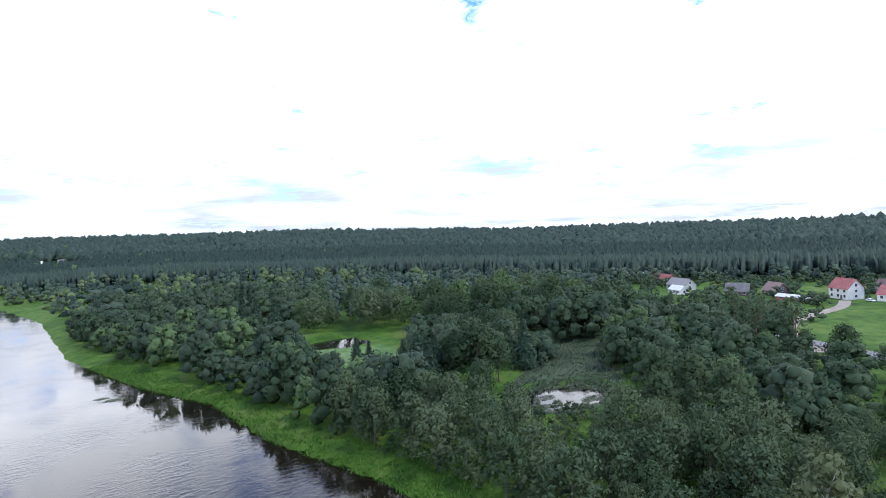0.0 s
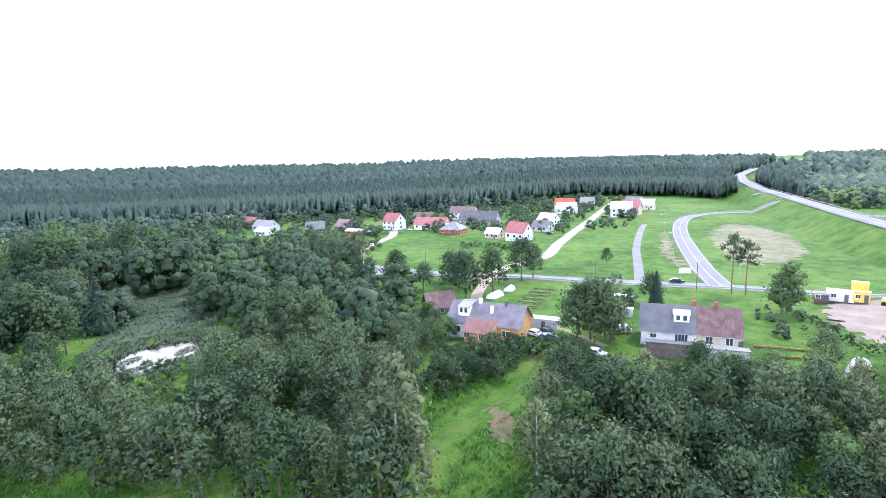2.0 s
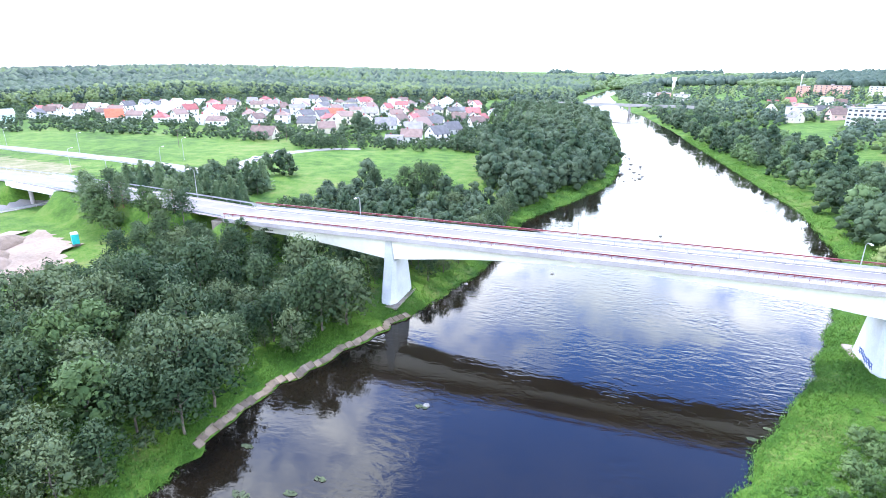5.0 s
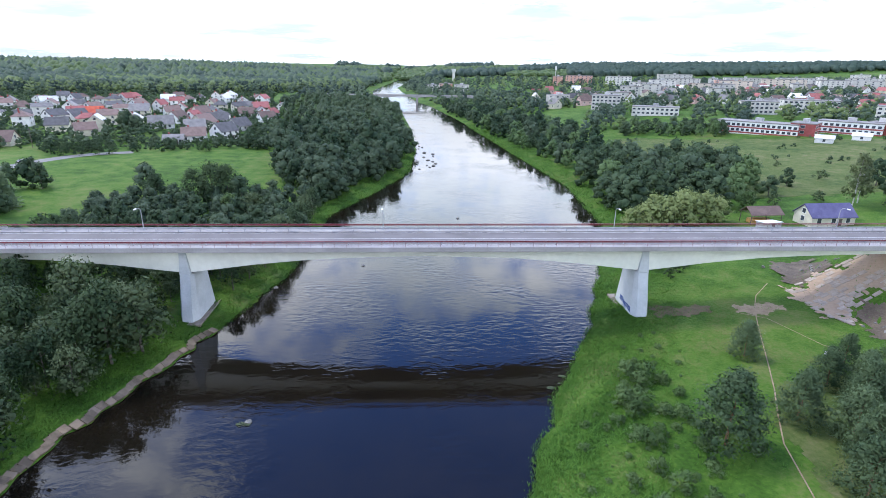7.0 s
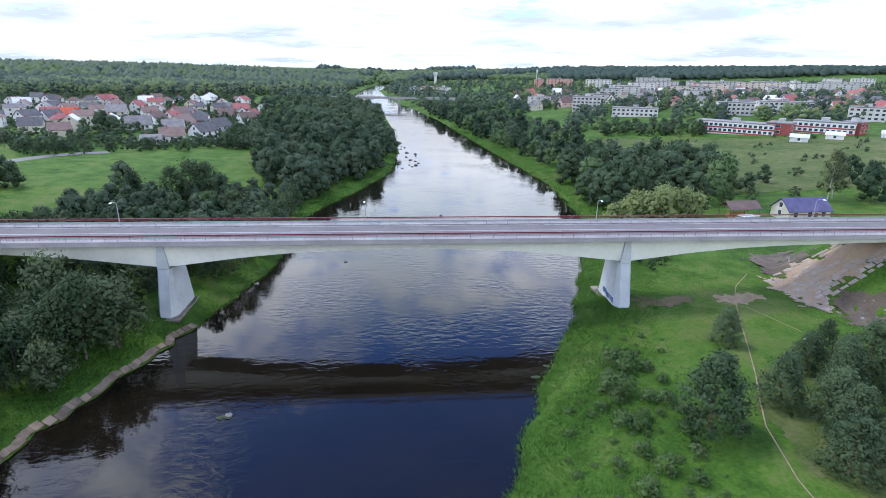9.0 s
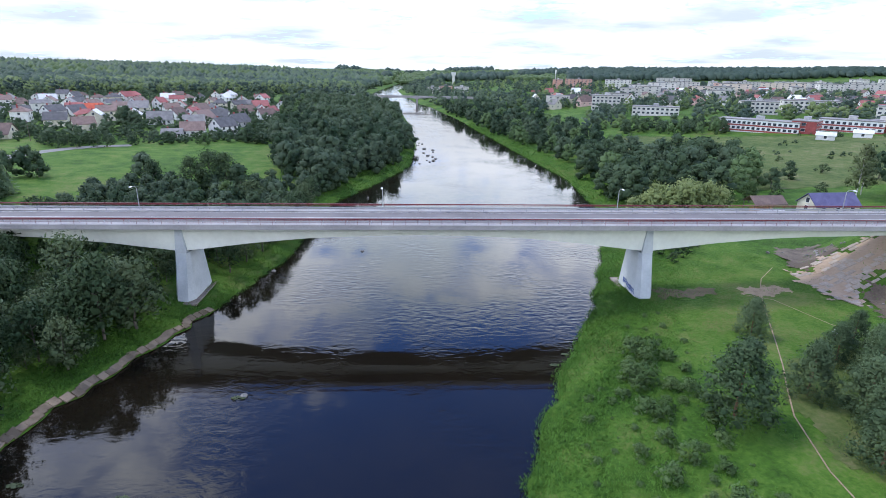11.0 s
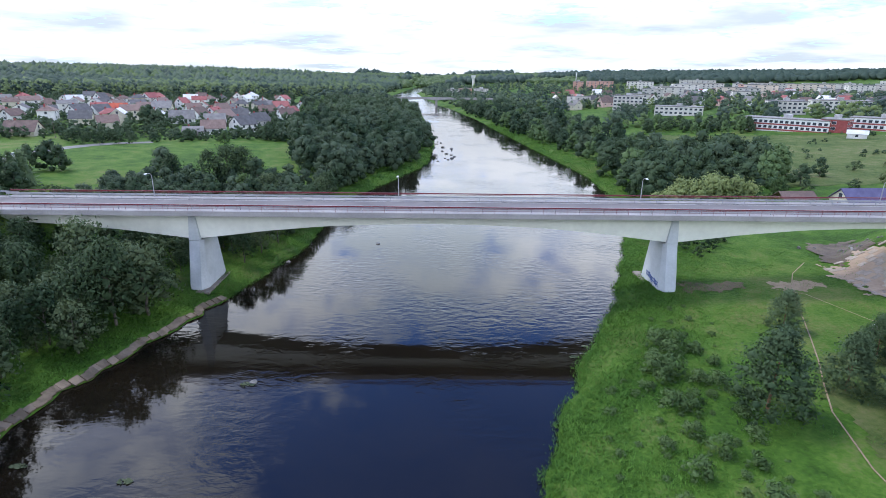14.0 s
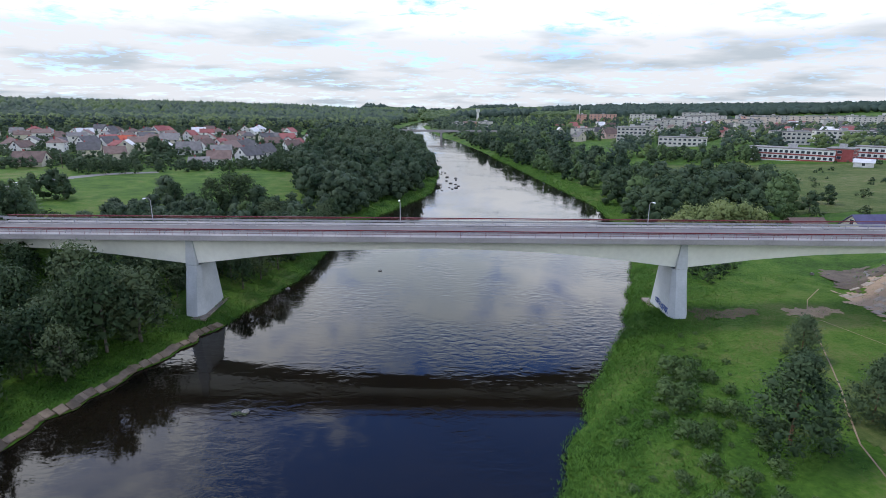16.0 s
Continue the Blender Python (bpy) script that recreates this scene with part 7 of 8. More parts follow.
# village below the pine wood
V = "village houses below the pine wood"
house(-309, -208, 65, 11, 9, 5.4, 9.8, PLASTER, ROOF_RED, "white gabled house with bright red roof", storeys=2, group=V)
house(-309, -184, 82, 20, 9, 3.2, 7.0, PLASTER, ROOF_RED, "long white bungalow with red roof", n_long=5, group=V)
house(-290, -166, 82, 12, 11, 2.8, 6.6, BRICK_RED, ROOF_GREY, "red brick bungalow with grey hipped roof", hip=True, group=V)
house(-334, -160, 82, 24, 11, 3.4, 8.6, PLASTER_GREY, ROOF_DARK, "long house with dark slate roof and skylights", n_long=5, group=V)
house(-264, -126, 60, 11, 8, 4.6, 9.0, PLASTER, ROOF_RED, "white house with steep red roof", group=V)
house(-274, -140, 70, 8, 6, 2.6, 5.2, PLASTER_PINK, ROOF_PALE, "small pale pink house", group=V, chimneys=0)
house(-316, -116, 60, 10, 8, 5.0, 8.6, PLASTER, ROOF_PALE, "white two-storey house with pale roof", storeys=2, group=V)
house(-302, -118, 60, 10, 7, 2.8, 5.8, PLASTER_GREY, ROOF_GREY, "small grey roofed garden outbuilding", group=V, chimneys=0)
house(-378, -73, 82, 13, 10, 5.8, 10.2, PLASTER, ROOF_PALE, "large white house near the slip road", storeys=2, group=V)
house(-394, -66, 70, 12, 9, 5.4, 10.0, PLASTER_PINK, ROOF_RED, "tall house with red roof and pinkish gable", storeys=2, group=V)
house(-408, -110, 80, 14, 10, 3.6, 7.8, PLASTER, ROOF_PALE, "white house beside the gravel road", group=V)
house(-424, -112, 80, 14, 9, 5.0, 9.6, PLASTER, ROOF_ORANGE, "white house with orange-red roof", group=V)
house(-366, -178, 80, 18, 9, 5.2, 9.0, PLASTER, ROOF_BROWN, "pale two-storey house at the wood's edge", storeys=2, group=V, n_long=5)
house(-345, -200, 80, 14, 8, 3.4, 6.6, PLASTER_GREY, ROOF_BROWN, "brown roofed house at the wood's edge", group=V)
house(-470, -96, 80, 11, 9, 3.4, 7.4, PLASTER, ROOF_GREY, "house with grey roof near the wood", group=V)
house(-455, -60, 80, 12, 9, 4.0, 8.2, PLASTER, ROOF_GREY, "house with grey roof near the wood", group=V)
house(-432, -52, 75, 10, 9, 4.0, 8.0, PLASTER_CREAM, ROOF_PALE, "cream house with pale roof", group=V)
house(-298, -290, 75, 15, 9, 3.0, 6.6, PLASTER_GREY, ROOF_GREY, "long grey roofed farm building", group=V, chimneys=0)
house(-276, -277, 75, 9, 6, 2.8, 4.8, PLASTER, ROOF_PALE, "small white farm outbuilding", group=V, chimneys=0)
house(-290, -251, 110, 11, 8, 2.6, 6.4, TIMBER_DARK, ROOF_GREY, "old timber barn with grey gabled roof", group=V, chimneys=0, name="barn", category="barn")
house(-301, -237, 60, 11, 8, 2.6, 6.6, TIMBER_DARK, ROOF_BROWN, "old timber barn with brown gabled roof", group=V, chimneys=0, name="barn", category="barn")
house(-284, -220, 80, 16, 5, 2.0, 3.0, BRICK_RED, ROOF_PALE, "long low woodshed with stacked timber", group=V, chimneys=0, name="barn", category="barn")
house(-327, -325, 70, 26, 9, 3.0, 6.0, BRICK_RED, ROOF_RED, "long low brick building with red roof", group=V, n_long=6)
house(-167, -408, 60, 13, 9, 4.2, 9.0, PLASTER_PINK, ROOF_BROWN, "pinkish house with brown mansard roof among trees", group=V)
house(-192, -368, 70, 14, 10, 4.2, 9.4, PLASTER, ROOF_BROWN, "pale house with dark purple-brown roof among trees", group=V)
for x, y, t in ((-42, -592, 30), (-62, -560, 60), (-20, -462, 80), (-74, -578, 20), (64, -1003, 40), (38, -1010, 10), (12, -920, 60), (90, -1022, 20), (114, -1008, 30), (-12, -1000, 30), (36, -892, 70), (76, -985, 70)):
    house(x, y, t, 10, 8, 3.0, 6.4, PLASTER if (x + y) % 3 else PLASTER_GREY, ROOF_GREY if x % 4 else ROOF_PALE, "small pale cottage among valley trees", group="cottages upstream")


def arched_hangar(x, y, turn, L, r, h):
    root = thing("hangar", at(x, y, turn), "large arched white metal hangar", "hangar")
    arc = [(r * math.cos(a), h * math.sin(a)) for a in np.linspace(0, math.pi, 17)]
    part("shell", prism(bmesh.new(), arc, -L / 2, L / 2), WHITE_SHEET, root, "white ribbed sheet vault")
    part("end_wall", prism(bmesh.new(), [(p * 0.97, q * 0.97) for p, q in arc], -L / 2 - 0.15, -L / 2 + 0.1), ROOF_GREY, root, "grey end wall")
    part("gate", boxed(-2.4, -L / 2 - 0.28, 0, 2.4, -L / 2 - 0.1, 4.4, bevel=0.03), PLASTER_GREY, root)
    for k in range(9):
        part("rib", hoop_band(arc, -L / 2 + L * (k + 0.5) / 9, 0.15, 0.012), STEEL, root)


arched_hangar(-338, -362, 35, 30, 10, 6.6)

# suburb beyond the meadow
S = "suburban houses beyond the meadow"
for x, y, t, L, W, e, r, wl, rf, lab in (
        (-149, 238, 20, 13, 10, 3.0, 7.4, PLASTER, ROOF_GREY, "white house with grey gabled roof"),
        (-112, 190, 15, 11, 8.5, 3.2, 6.8, PLASTER, ROOF_BROWN, "white house with brown roof at the meadow edge"),
        (-101, 201, 60, 11, 9, 4.4, 8.4, PLASTER, ROOF_DARK, "white house with dark gabled roof at the meadow edge"),
        (-118, 180, 15, 9, 6, 2.4, 4.4, PLASTER_GREY, ROOF_GREY, "low grey garden outbuilding"),
        (-128, 246, 75, 13, 10, 3.4, 8.0, PLASTER_CREAM, ROOF_BROWN, "house with steep brown roof"),
        (-188, 164, 10, 13, 10, 2.2, 6.4, PLASTER_CREAM, ROOF_BROWN, "low barn with wide tan roof"),
        (-216, 292, 20, 11, 9, 3.2, 7.2, PLASTER, ROOF_ORANGE, "house with bright orange roof"),
        (-210, 262, 70, 11, 9, 3.4, 8.0, PLASTER, ROOF_DARK, "white house with dark steep roof"),
        (-346, 210, 50, 11, 9, 3.6, 8.6, PLASTER, ROOF_ORANGE, "white house with orange-red roof"),
        (-436, 194, 60, 14, 12, 6.4, 9.6, PLASTER_MINT, ROOF_PALE, "large mint green house with pale roof"),
        (-490, 200, 60, 18, 11, 4.4, 8.0, PLASTER_PINK, ROOF_BROWN, "brownish house with hipped roof"),
        (-440, 165, 60, 20, 10, 3.0, 6.0, PLASTER, ROOF_DARK, "long white bungalow with dark roof"),
        (-352, 276, 40, 22, 14, 6.4, 9.6, PLASTER, ROOF_PALE, "large white two-storey house")):
    house(x, y, t, L, W, e, r, wl, rf, lab, group=S, storeys=2 if e > 4 else 1)
for x, y, t, L, W, e, r, wl, rf, lab in (
        (-126, 228, 15, 11, 9, 3.0, 6.8, PLASTER, ROOF_GREY, "white house with grey roof beside garden trees"),
        (-104, 236, 60, 11, 9, 3.2, 7.4, PLASTER_GREY, ROOF_DARK, "grey house with dark gabled roof"),
        (-148, 296, 70, 12, 9, 3.4, 8.2, PLASTER_CREAM, ROOF_BROWN, "cream house with steep brown gable roof"),
        (-127, 366, 30, 12, 9, 3.0, 7.0, PLASTER_PINK, ROOF_RED, "low house with reddish roof among trees"),
        (-113, 380, 80, 9, 7, 3.0, 6.0, PLASTER, ROOF_GREY, "small white house among trees"),
        (-92, 392, 40, 9, 7, 2.8, 5.6, PLASTER_CREAM, ROOF_BROWN, "small cream house near the riverside wood"),
        (-123, 315, 20, 11, 8, 3.0, 6.6, PLASTER_GREY, ROOF_BROWN, "grey house with brown roof"),
        (-107, 322, 75, 9, 8, 3.0, 6.2, PLASTER, ROOF_RED, "small white house with red roof"),
        (-190, 300, 15, 12, 10, 4.6, 8.8, PLASTER_CREAM, ROOF_GREY, "cream two-storey house with grey roof"),
        (-152, 268, 75, 11, 9, 3.2, 7.2, PLASTER, ROOF_BROWN, "white house with brown roof"),
        (-127, 268, 20, 12, 9, 3.0, 7.0, PLASTER, ROOF_DARK, "white house with dark roof")):
    house(x, y, t, L, W, e, r, wl, rf, lab, group=S, storeys=2 if e > 4 else 1)
pick = random.Random(21)
roofs = [ROOF_GREY, ROOF_RED, ROOF_BROWN, ROOF_RED, ROOF_DARK, ROOF_DARK, ROOF_PALE, ROOF_BROWN]
names = {ROOF_GREY: "grey", ROOF_BROWN: "brown", ROOF_RED: "red", ROOF_DARK: "dark", ROOF_PALE: "pale"}
row_spots = []
for a0, rr in ((0, 330), (0, 362), (0, 396), (0, 432), (0, 470), (0, 510), (0, 552), (0, 596)):
    for az in np.arange(-66, -15, 800 / rr):
        a = radians(az + pick.uniform(-1, 1))
        d = rr + pick.uniform(-8, 8)
        x, y = d * math.sin(a), d * math.cos(a) - 91
        if y < 190 + 0.12 * (-x - 150) or x > -95 - (y - 200) * 0.06 or (rr < 380 and x > -170):
            continue
        if any(math.hypot(x - bx, y - by) < 10.8 for bx, by, br in BUILT) or (d > along(EDGE, az) - 20):
            continue
        row_spots.append((x, y))
        rf = pick.choice(roofs)
        e = pick.choice((3.6, 4.8, 5.8))
        house(x, y, pick.choice((20, 110, 40, 75)), pick.uniform(8, 12), pick.uniform(7, 9.5), e, e + pick.uniform(2.2, 3.8), pick.choice((PLASTER, PLASTER, PLASTER, PLASTER_CREAM)), rf,
              "white-walled suburban house with %s roof" % names[rf], hip=pick.random() < 0.25, n_long=2, storeys=2 if e > 4 else 1, group=S, door=False)

garden("garden_trees", suburb_gardens, (-700, 140, -60, 700), 8.6, 14, 2.8, 6.2, "fruit trees and hedges between the suburban houses")
# right bank: boat shed, gabled house, school, blocks
house(114, 52, 4, 13, 7, 2.8, 5.6, PLASTER_CREAM, ROOF_BLUE, "cream house with blue-violet sheet roof", chimneys=0, n_long=3)


def open_shelter(x, y, turn):
    root = thing("timber_shelter", at(x, y, turn), "rough open timber shelter with weathered brown roof", "shelter")
    for px_ in (-4.5, 0, 4.5):
        for py_ in (-2.4, 2.4):
            part("post", tube(bmesh.new(), (px_, py_, -0.5), (px_, py_, 3.3), 0.11, sides=6), TIMBER_DARK, root)
    roof_shell(9.0, 5.0, 3.0, 4.6, ROOF_BROWN, root, False)
    for k in range(5):
        part("rafter", tube(bmesh.new(), (-4.4 + 2.2 * k, -2.8, 3.1), (-4.4 + 2.2 * k, 2.8, 3.1), 0.07, sides=5), TIMBER_DARK, root)
    part("sawn_timber", boxed(-3.6, -1.6, -0.1, 2.2, 1.2, 1.3, bevel=0.25), TIMBER_OCHRE, root, "pale sawn timber")


open_shelter(97, 54, 4)
shed(95, 47, 10, 5, 3.4, 1.9, 2.3, PLASTER_GREY, WHITE_SHEET, "low shed with pale sheet roof")


def block(x, y, turn, L, W, storeys, wall, label, step=3.4, name="apartment_block", trim=None):
    """A flat-roofed slab with rows of windows and a parapet."""
    root = thing(name, at(x, y, turn), label, "apartment block" if name == "apartment_block" else "school", group="town buildings")
    h = storeys * 2.9 + 0.6
    part("wall", boxed(-L / 2, -W / 2, -2, L / 2, W / 2, h, bevel=0.08), wall, root)
    part("roof", boxed(-L / 2 - 0.25, -W / 2 - 0.25, h - 0.1, L / 2 + 0.25, W / 2 + 0.25, h + 0.45, bevel=0.06), ROOF_GREY, root, "flat grey roof with parapet")
    n = int(L / step)
    me = window_mesh(round(min(step * 0.6, 2.0), 1), 1.4, -1)
    for s in range(storeys):
        for k in range(n):
            piece("window", me, root, m=pose(-L / 2 + L * (k + 0.5) / n, -W / 2, 1.9 + 2.9 * s))
        if trim:
            part("band", boxed(-L / 2 - 0.06, -W / 2 - 0.05, 2.9 * s + 0.1, L / 2 + 0.06, W / 2 + 0.05, 2.9 * s + 0.95), trim, root, "dark red spandrel band")
    for k in (-1, 1):
        for s in range(storeys):
            piece("window", me, root, m=pose(k * L / 2, 0, 1.9 + 2.9 * s, 0, 0, 90 * k))
    part("stair_head", boxed(-2, -1.5, h + 0.3, 2, 1.5, h + 2.4, bevel=0.05), PLASTER_GREY, root)
    return root


block(196, 221, -46, 42, 12, 2, FRAME_WHITE, "long white and dark red two-storey school wing", name="school", trim=BRICK_RED, step=2.6)
block(243, 211, -46, 30, 12, 2, FRAME_WHITE, "white and dark red two-storey school wing", name="school", trim=BRICK_RED, step=2.6)
block(214, 207, 44, 14, 12, 2, BRICK_RED, "dark red brick school gable wing", name="school", step=3.5)
block(257, 206, 30, 10, 10, 2, BRICK_RED, "dark red brick annex of the school", name="school", step=3.5)
block(184, 337, -25, 34, 12, 2, PANEL_WALL, "long low white public building", step=3.2)
block(262, 332, -20, 26, 12, 3, PANEL_WALL, "white three-storey town block", step=3.2)
block(312, 345, -20, 40, 12, 3, PANEL_WALL, "white three-storey town block", step=3.4)
block(165, 398, -20, 24, 12, 4, PANEL_WALL, "pale four-storey block among trees", step=3.4)
block(330, 282, -40, 22, 12, 3, PANEL_WALL, "white three-storey block with balconies", step=3.4)
for x, y, L, st, w in ((290, 930, 60, 5, PANEL_PINK), (232, 850, 26, 5, PANEL_PINK), (345, 880, 50, 5, PANEL_WALL), (300, 672, 34, 4, PANEL_WALL), (400, 760, 70, 5, PANEL_WALL), (470, 800, 64, 5, PANEL_WALL), (440, 704, 40, 5, PANEL_PINK),
                       (540, 830, 80, 5, PANEL_WALL), (500, 640, 60, 4, PANEL_WALL), (640, 850, 90, 5, PANEL_WALL), (720, 900, 70, 5, PANEL_WALL), (880, 1010, 90, 6, PANEL_WALL), (980, 1050, 60, 6, PANEL_WALL), (240, 540, 30, 4, PANEL_WALL),
                       (140, 470, 26, 3, PANEL_WALL), (60, 700, 24, 4, PANEL_WALL), (22, 800, 30, 3, PANEL_WALL), (44, 830, 22, 3, PANEL_PINK), (380, 600, 40, 4, PANEL_WALL), (590, 700, 50, 5, PANEL_WALL)):
    block(x, y, pick.choice((-20, -30, -8, 35, 60, -20)), L * pick.uniform(0.55, 0.9), 12, st, w, "pale panel-built apartment block in the town" if w is PANEL_WALL else "reddish apartment block in the town", step=6.0)
for k in range(150):
    x, y = pick.uniform(330, 760), pick.uniform(330, 760)
    if k >= 105:
        x, y = pick.uniform(110, 330), pick.uniform(400, 640)
    if x > 0.98 * (y + 95) or any(math.hypot(x - bx, y - by) < 18 for bx, by, br in BUILT):
        continue
    rf = pick.choice(roofs)
    house(x, y, pick.choice((0, 20, 90, 110)), pick.uniform(9, 14), pick.uniform(8, 10), 4.6, pick.uniform(7.5, 9.5), pick.choice((PLASTER, PLASTER_CREAM, PLASTER_PINK)), rf, "town house with %s roof" % names[rf], n_long=2, group="town houses", door=False, chimneys=0)
for x, y, L, st, w, t in ((334, 676, 34, 5, PANEL_WALL, -12), (385, 640, 46, 4, PANEL_CREAM, -24), (425, 655, 40, 5, PANEL_CREAM, -30), (630, 722, 90, 5, PANEL_WALL, -34), (470, 940, 60, 6, PANEL_WALL, -20), (760, 830, 70, 5, PANEL_WALL, -36),
                          (560, 760, 60, 5, PANEL_CREAM, -30), (285, 600, 26, 4, PANEL_WALL, -8), (355, 560, 30, 3, PANEL_WALL, -15), (200, 470, 22, 3, PANEL_WALL, -20)):
    block(x, y, t, L, 12, st, w, "long cream panel-built apartment block in the town" if w is PANEL_CREAM else "long white panel-built apartment block in the town", step=8.5)
for k in range(46):
    x, y = pick.uniform(300, 520), pick.uniform(285, 480)
    if x > 0.98 * (y + 95) + 30 or any(math.hypot(x - bx, y - by) < 15 for bx, by, br in BUILT):
        continue
    rf = pick.choice(roofs)
    house(x, y, pick.choice((-20, 0, 70, 110)), pick.uniform(8, 12), pick.uniform(7, 9), pick.choice((3.4, 5.2)), pick.uniform(7.5, 9.0), PLASTER, rf, "white-walled town house with %s roof" % names[rf], n_long=2, group="town houses", door=False, chimneys=0)
for x, y in ((206, 180), (227, 182), (262, 186)):
    house(x, y, -40, 8, 5, 2.4, 3.8, PLASTER, ROOF_PALE, "small pale kiosk on the meadow", chimneys=0, n_long=1, door=False)


def tower(x, y, h, r, label):
    root = thing("water_tower", at(x, y), label, "tower")
    part("shaft", tube(bmesh.new(), (0, 0, -1), (0, 0, h * 0.75), r * 0.55, r * 0.5, sides=12), PANEL_WALL, root)
    part("tank", tube(bmesh.new(), (0, 0, h * 0.75), (0, 0, h), r * 0.8, r, sides=12), PLASTER, root)


tower(75, 1130, 27, 5, "pale water tower rising over the trees")
tower(300, 1150, 30, 1.6, "slim pale boiler-house chimney")


# ---- vehicles and small things ----
def car(x, y, turn, paint, label, z=None, van=False):
    m = at(x, y, turn) if z is None else pose(x, y, z, 0, 0, turn)
    root = thing("car", m, label, "car", group="parked cars")
    if van:
        out = [(-2.4, 0.35), (2.45, 0.35), (2.45, 0.95), (1.9, 1.1), (1.3, 1.95), (-2.3, 2.0), (-2.4, 1.1)]
        glass = [(1.15, 1.15), (1.75, 1.12), (1.22, 1.82), (1.1, 1.85)]
    else:
        out = [(-2.1, 0.3), (2.1, 0.3), (2.15, 0.75), (1.1, 0.92), (0.45, 1.42), (-1.2, 1.46), (-1.8, 0.98), (-2.15, 0.9)]
        glass = [(-1.55, 0.98), (0.95, 0.95), (0.4, 1.36), (-1.15, 1.39)]
    bm = prism(bmesh.new(), out, -0.86, 0.86)
    bmesh.ops.bevel(bm, geom=list(bm.edges), offset=0.07, segments=1, affect="EDGES")
    part("body", bm, paint, root)
    part("side_glass", prism(bmesh.new(), glass, -0.872, 0.872), GLASS, root, "dark side windows")
    (xa, za), (xb, zb) = (out[3], out[4])
    bm = bmesh.new()
    vs = [bm.verts.new(p) for p in ((xa - 0.02, -0.7, za + 0.06), (xa - 0.02, 0.7, za + 0.06), (xb + 0.06, 0.64, zb - 0.03), (xb + 0.06, -0.64, zb - 0.03))]
    ext = bmesh.ops.extrude_face_region(bm, geom=[bm.faces.new(vs)])
    bmesh.ops.translate(bm, verts=[v for v in ext["geom"] if isinstance(v, bmesh.types.BMVert)], vec=(0.05, 0, 0.05))
    part("windscreen", bm, GLASS, root)
    for wx in (-1.3, 1.3):
        for wy in (-0.8, 0.8):
            wheel = part("tyre", tube(bmesh.new(), (wx, wy - 0.1, 0.32), (wx, wy + 0.1, 0.32), 0.32, sides=14), RUBBER, root)
            part("rim", tube(bmesh.new(), (wx, wy - 0.11, 0.32), (wx, wy + 0.11, 0.32), 0.18, sides=10), STEEL, wheel)


car(-117, -103, 60, CAR_WHITE, "white car parked beside the farmhouse")
car(-119, -100.5, 30, CAR_DARK, "dark car parked beside the farmhouse")
car(-115, -100, 100, CAR_BLUE, "blue car parked beside the farmhouse")
car(-107, -90, 70, CAR_WHITE, "white car parked at the wood's edge")
car(-123, -84.5, 110, CAR_WHITE, "white van parked beside garden sheds", van=True)
car(-127, -85.5, 100, CAR_DARK, "dark car parked beside garden sheds")
car(-174.5, -66, 92, CAR_DARK, "dark car waiting on the village road")
car(-231, 20.5, 178, CAR_WHITE, "white car on the trunk road", z=trunk(-231) + 0.06)
for x, y, p in ((-149, 104, CAR_WHITE), (-150, 122, CAR_DARK), (-287, -113, CAR_DARK), (-303, -196, CAR_WHITE), (-371, -84, CAR_DARK)):
    car(x, y, 60, p, {CAR_WHITE: "white", CAR_DARK: "dark"}[p] + " car parked by the houses")


def site_cabin(x, y, turn, L, W, H, mat, label):
    root = thing("site_cabin", at(x, y, turn, sink=-0.45), label, "cabin")
    part("body", boxed(-L / 2, -W / 2, 0, L / 2, W / 2, H, bevel=0.05), mat, root)
    part("roof", boxed(-L / 2 - 0.08, -W / 2 - 0.08, H, L / 2 + 0.08, W / 2 + 0.08, H + 0.12, bevel=0.03), mat, root)
    glazed(root, 1.0, 0.9, 1, pose(-L * 0.22, -W / 2, 1.5))
    part("door", boxed(L * 0.15, -W / 2 - 0.05, 0.1, L * 0.15 + 0.9, -W / 2 + 0.02, 2.05, bevel=0.02), ROOF_DARK, root)
    for k in (-1, 1):
        part("skid", boxed(-L / 2, k * W * 0.35 - 0.1, -0.5, L / 2, k * W * 0.35 + 0.1, 0.0), TIMBER_DARK, root)


site_cabin(-147.5, -10.2, 61, 7.4, 3.0, 2.8, WHITE_SHEET, "white site cabin on the sandy lot")
site_cabin(-156.4, -29.5, 66, 6.0, 3.0, 2.6, WHITE_SHEET, "white site cabin beside yellow containers")
site_cabin(-154.4, -25.6, 66, 3.4, 2.6, 2.6, YELLOW, "yellow site container on the sandy lot")
site_cabin(-158.2, -24.6, 66, 3.6, 2.6, 4.2, YELLOW, "stacked pale yellow site containers")
site_cabin(-155.0, -34.2, 66, 3.0, 2.2, 1.8, ROOF_RUST, "rusty low container on the sandy lot")
root = thing("portable_toilet", at(-108.6, -11.2, 60, sink=-0.5), "turquoise portable toilet at the lot's edge", "toilet")
part("cabin", boxed(-0.65, -0.65, 0, 0.65, 0.65, 2.1, bevel=0.04), TEAL, root)
part("door", boxed(-0.4, -0.7, 0.1, 0.4, -0.63, 1.95, bevel=0.02), TEAL, root)
part("roof", prism(bmesh.new(), [(-0.7, 2.1), (0.7, 2.1), (0.5, 2.4), (-0.5, 2.4)], -0.7, 0.7), FRAME_WHITE, root, "white roof")
part("skid", boxed(-0.7, -0.7, -0.6, 0.7, 0.7, 0.0), TIMBER_DARK, root)


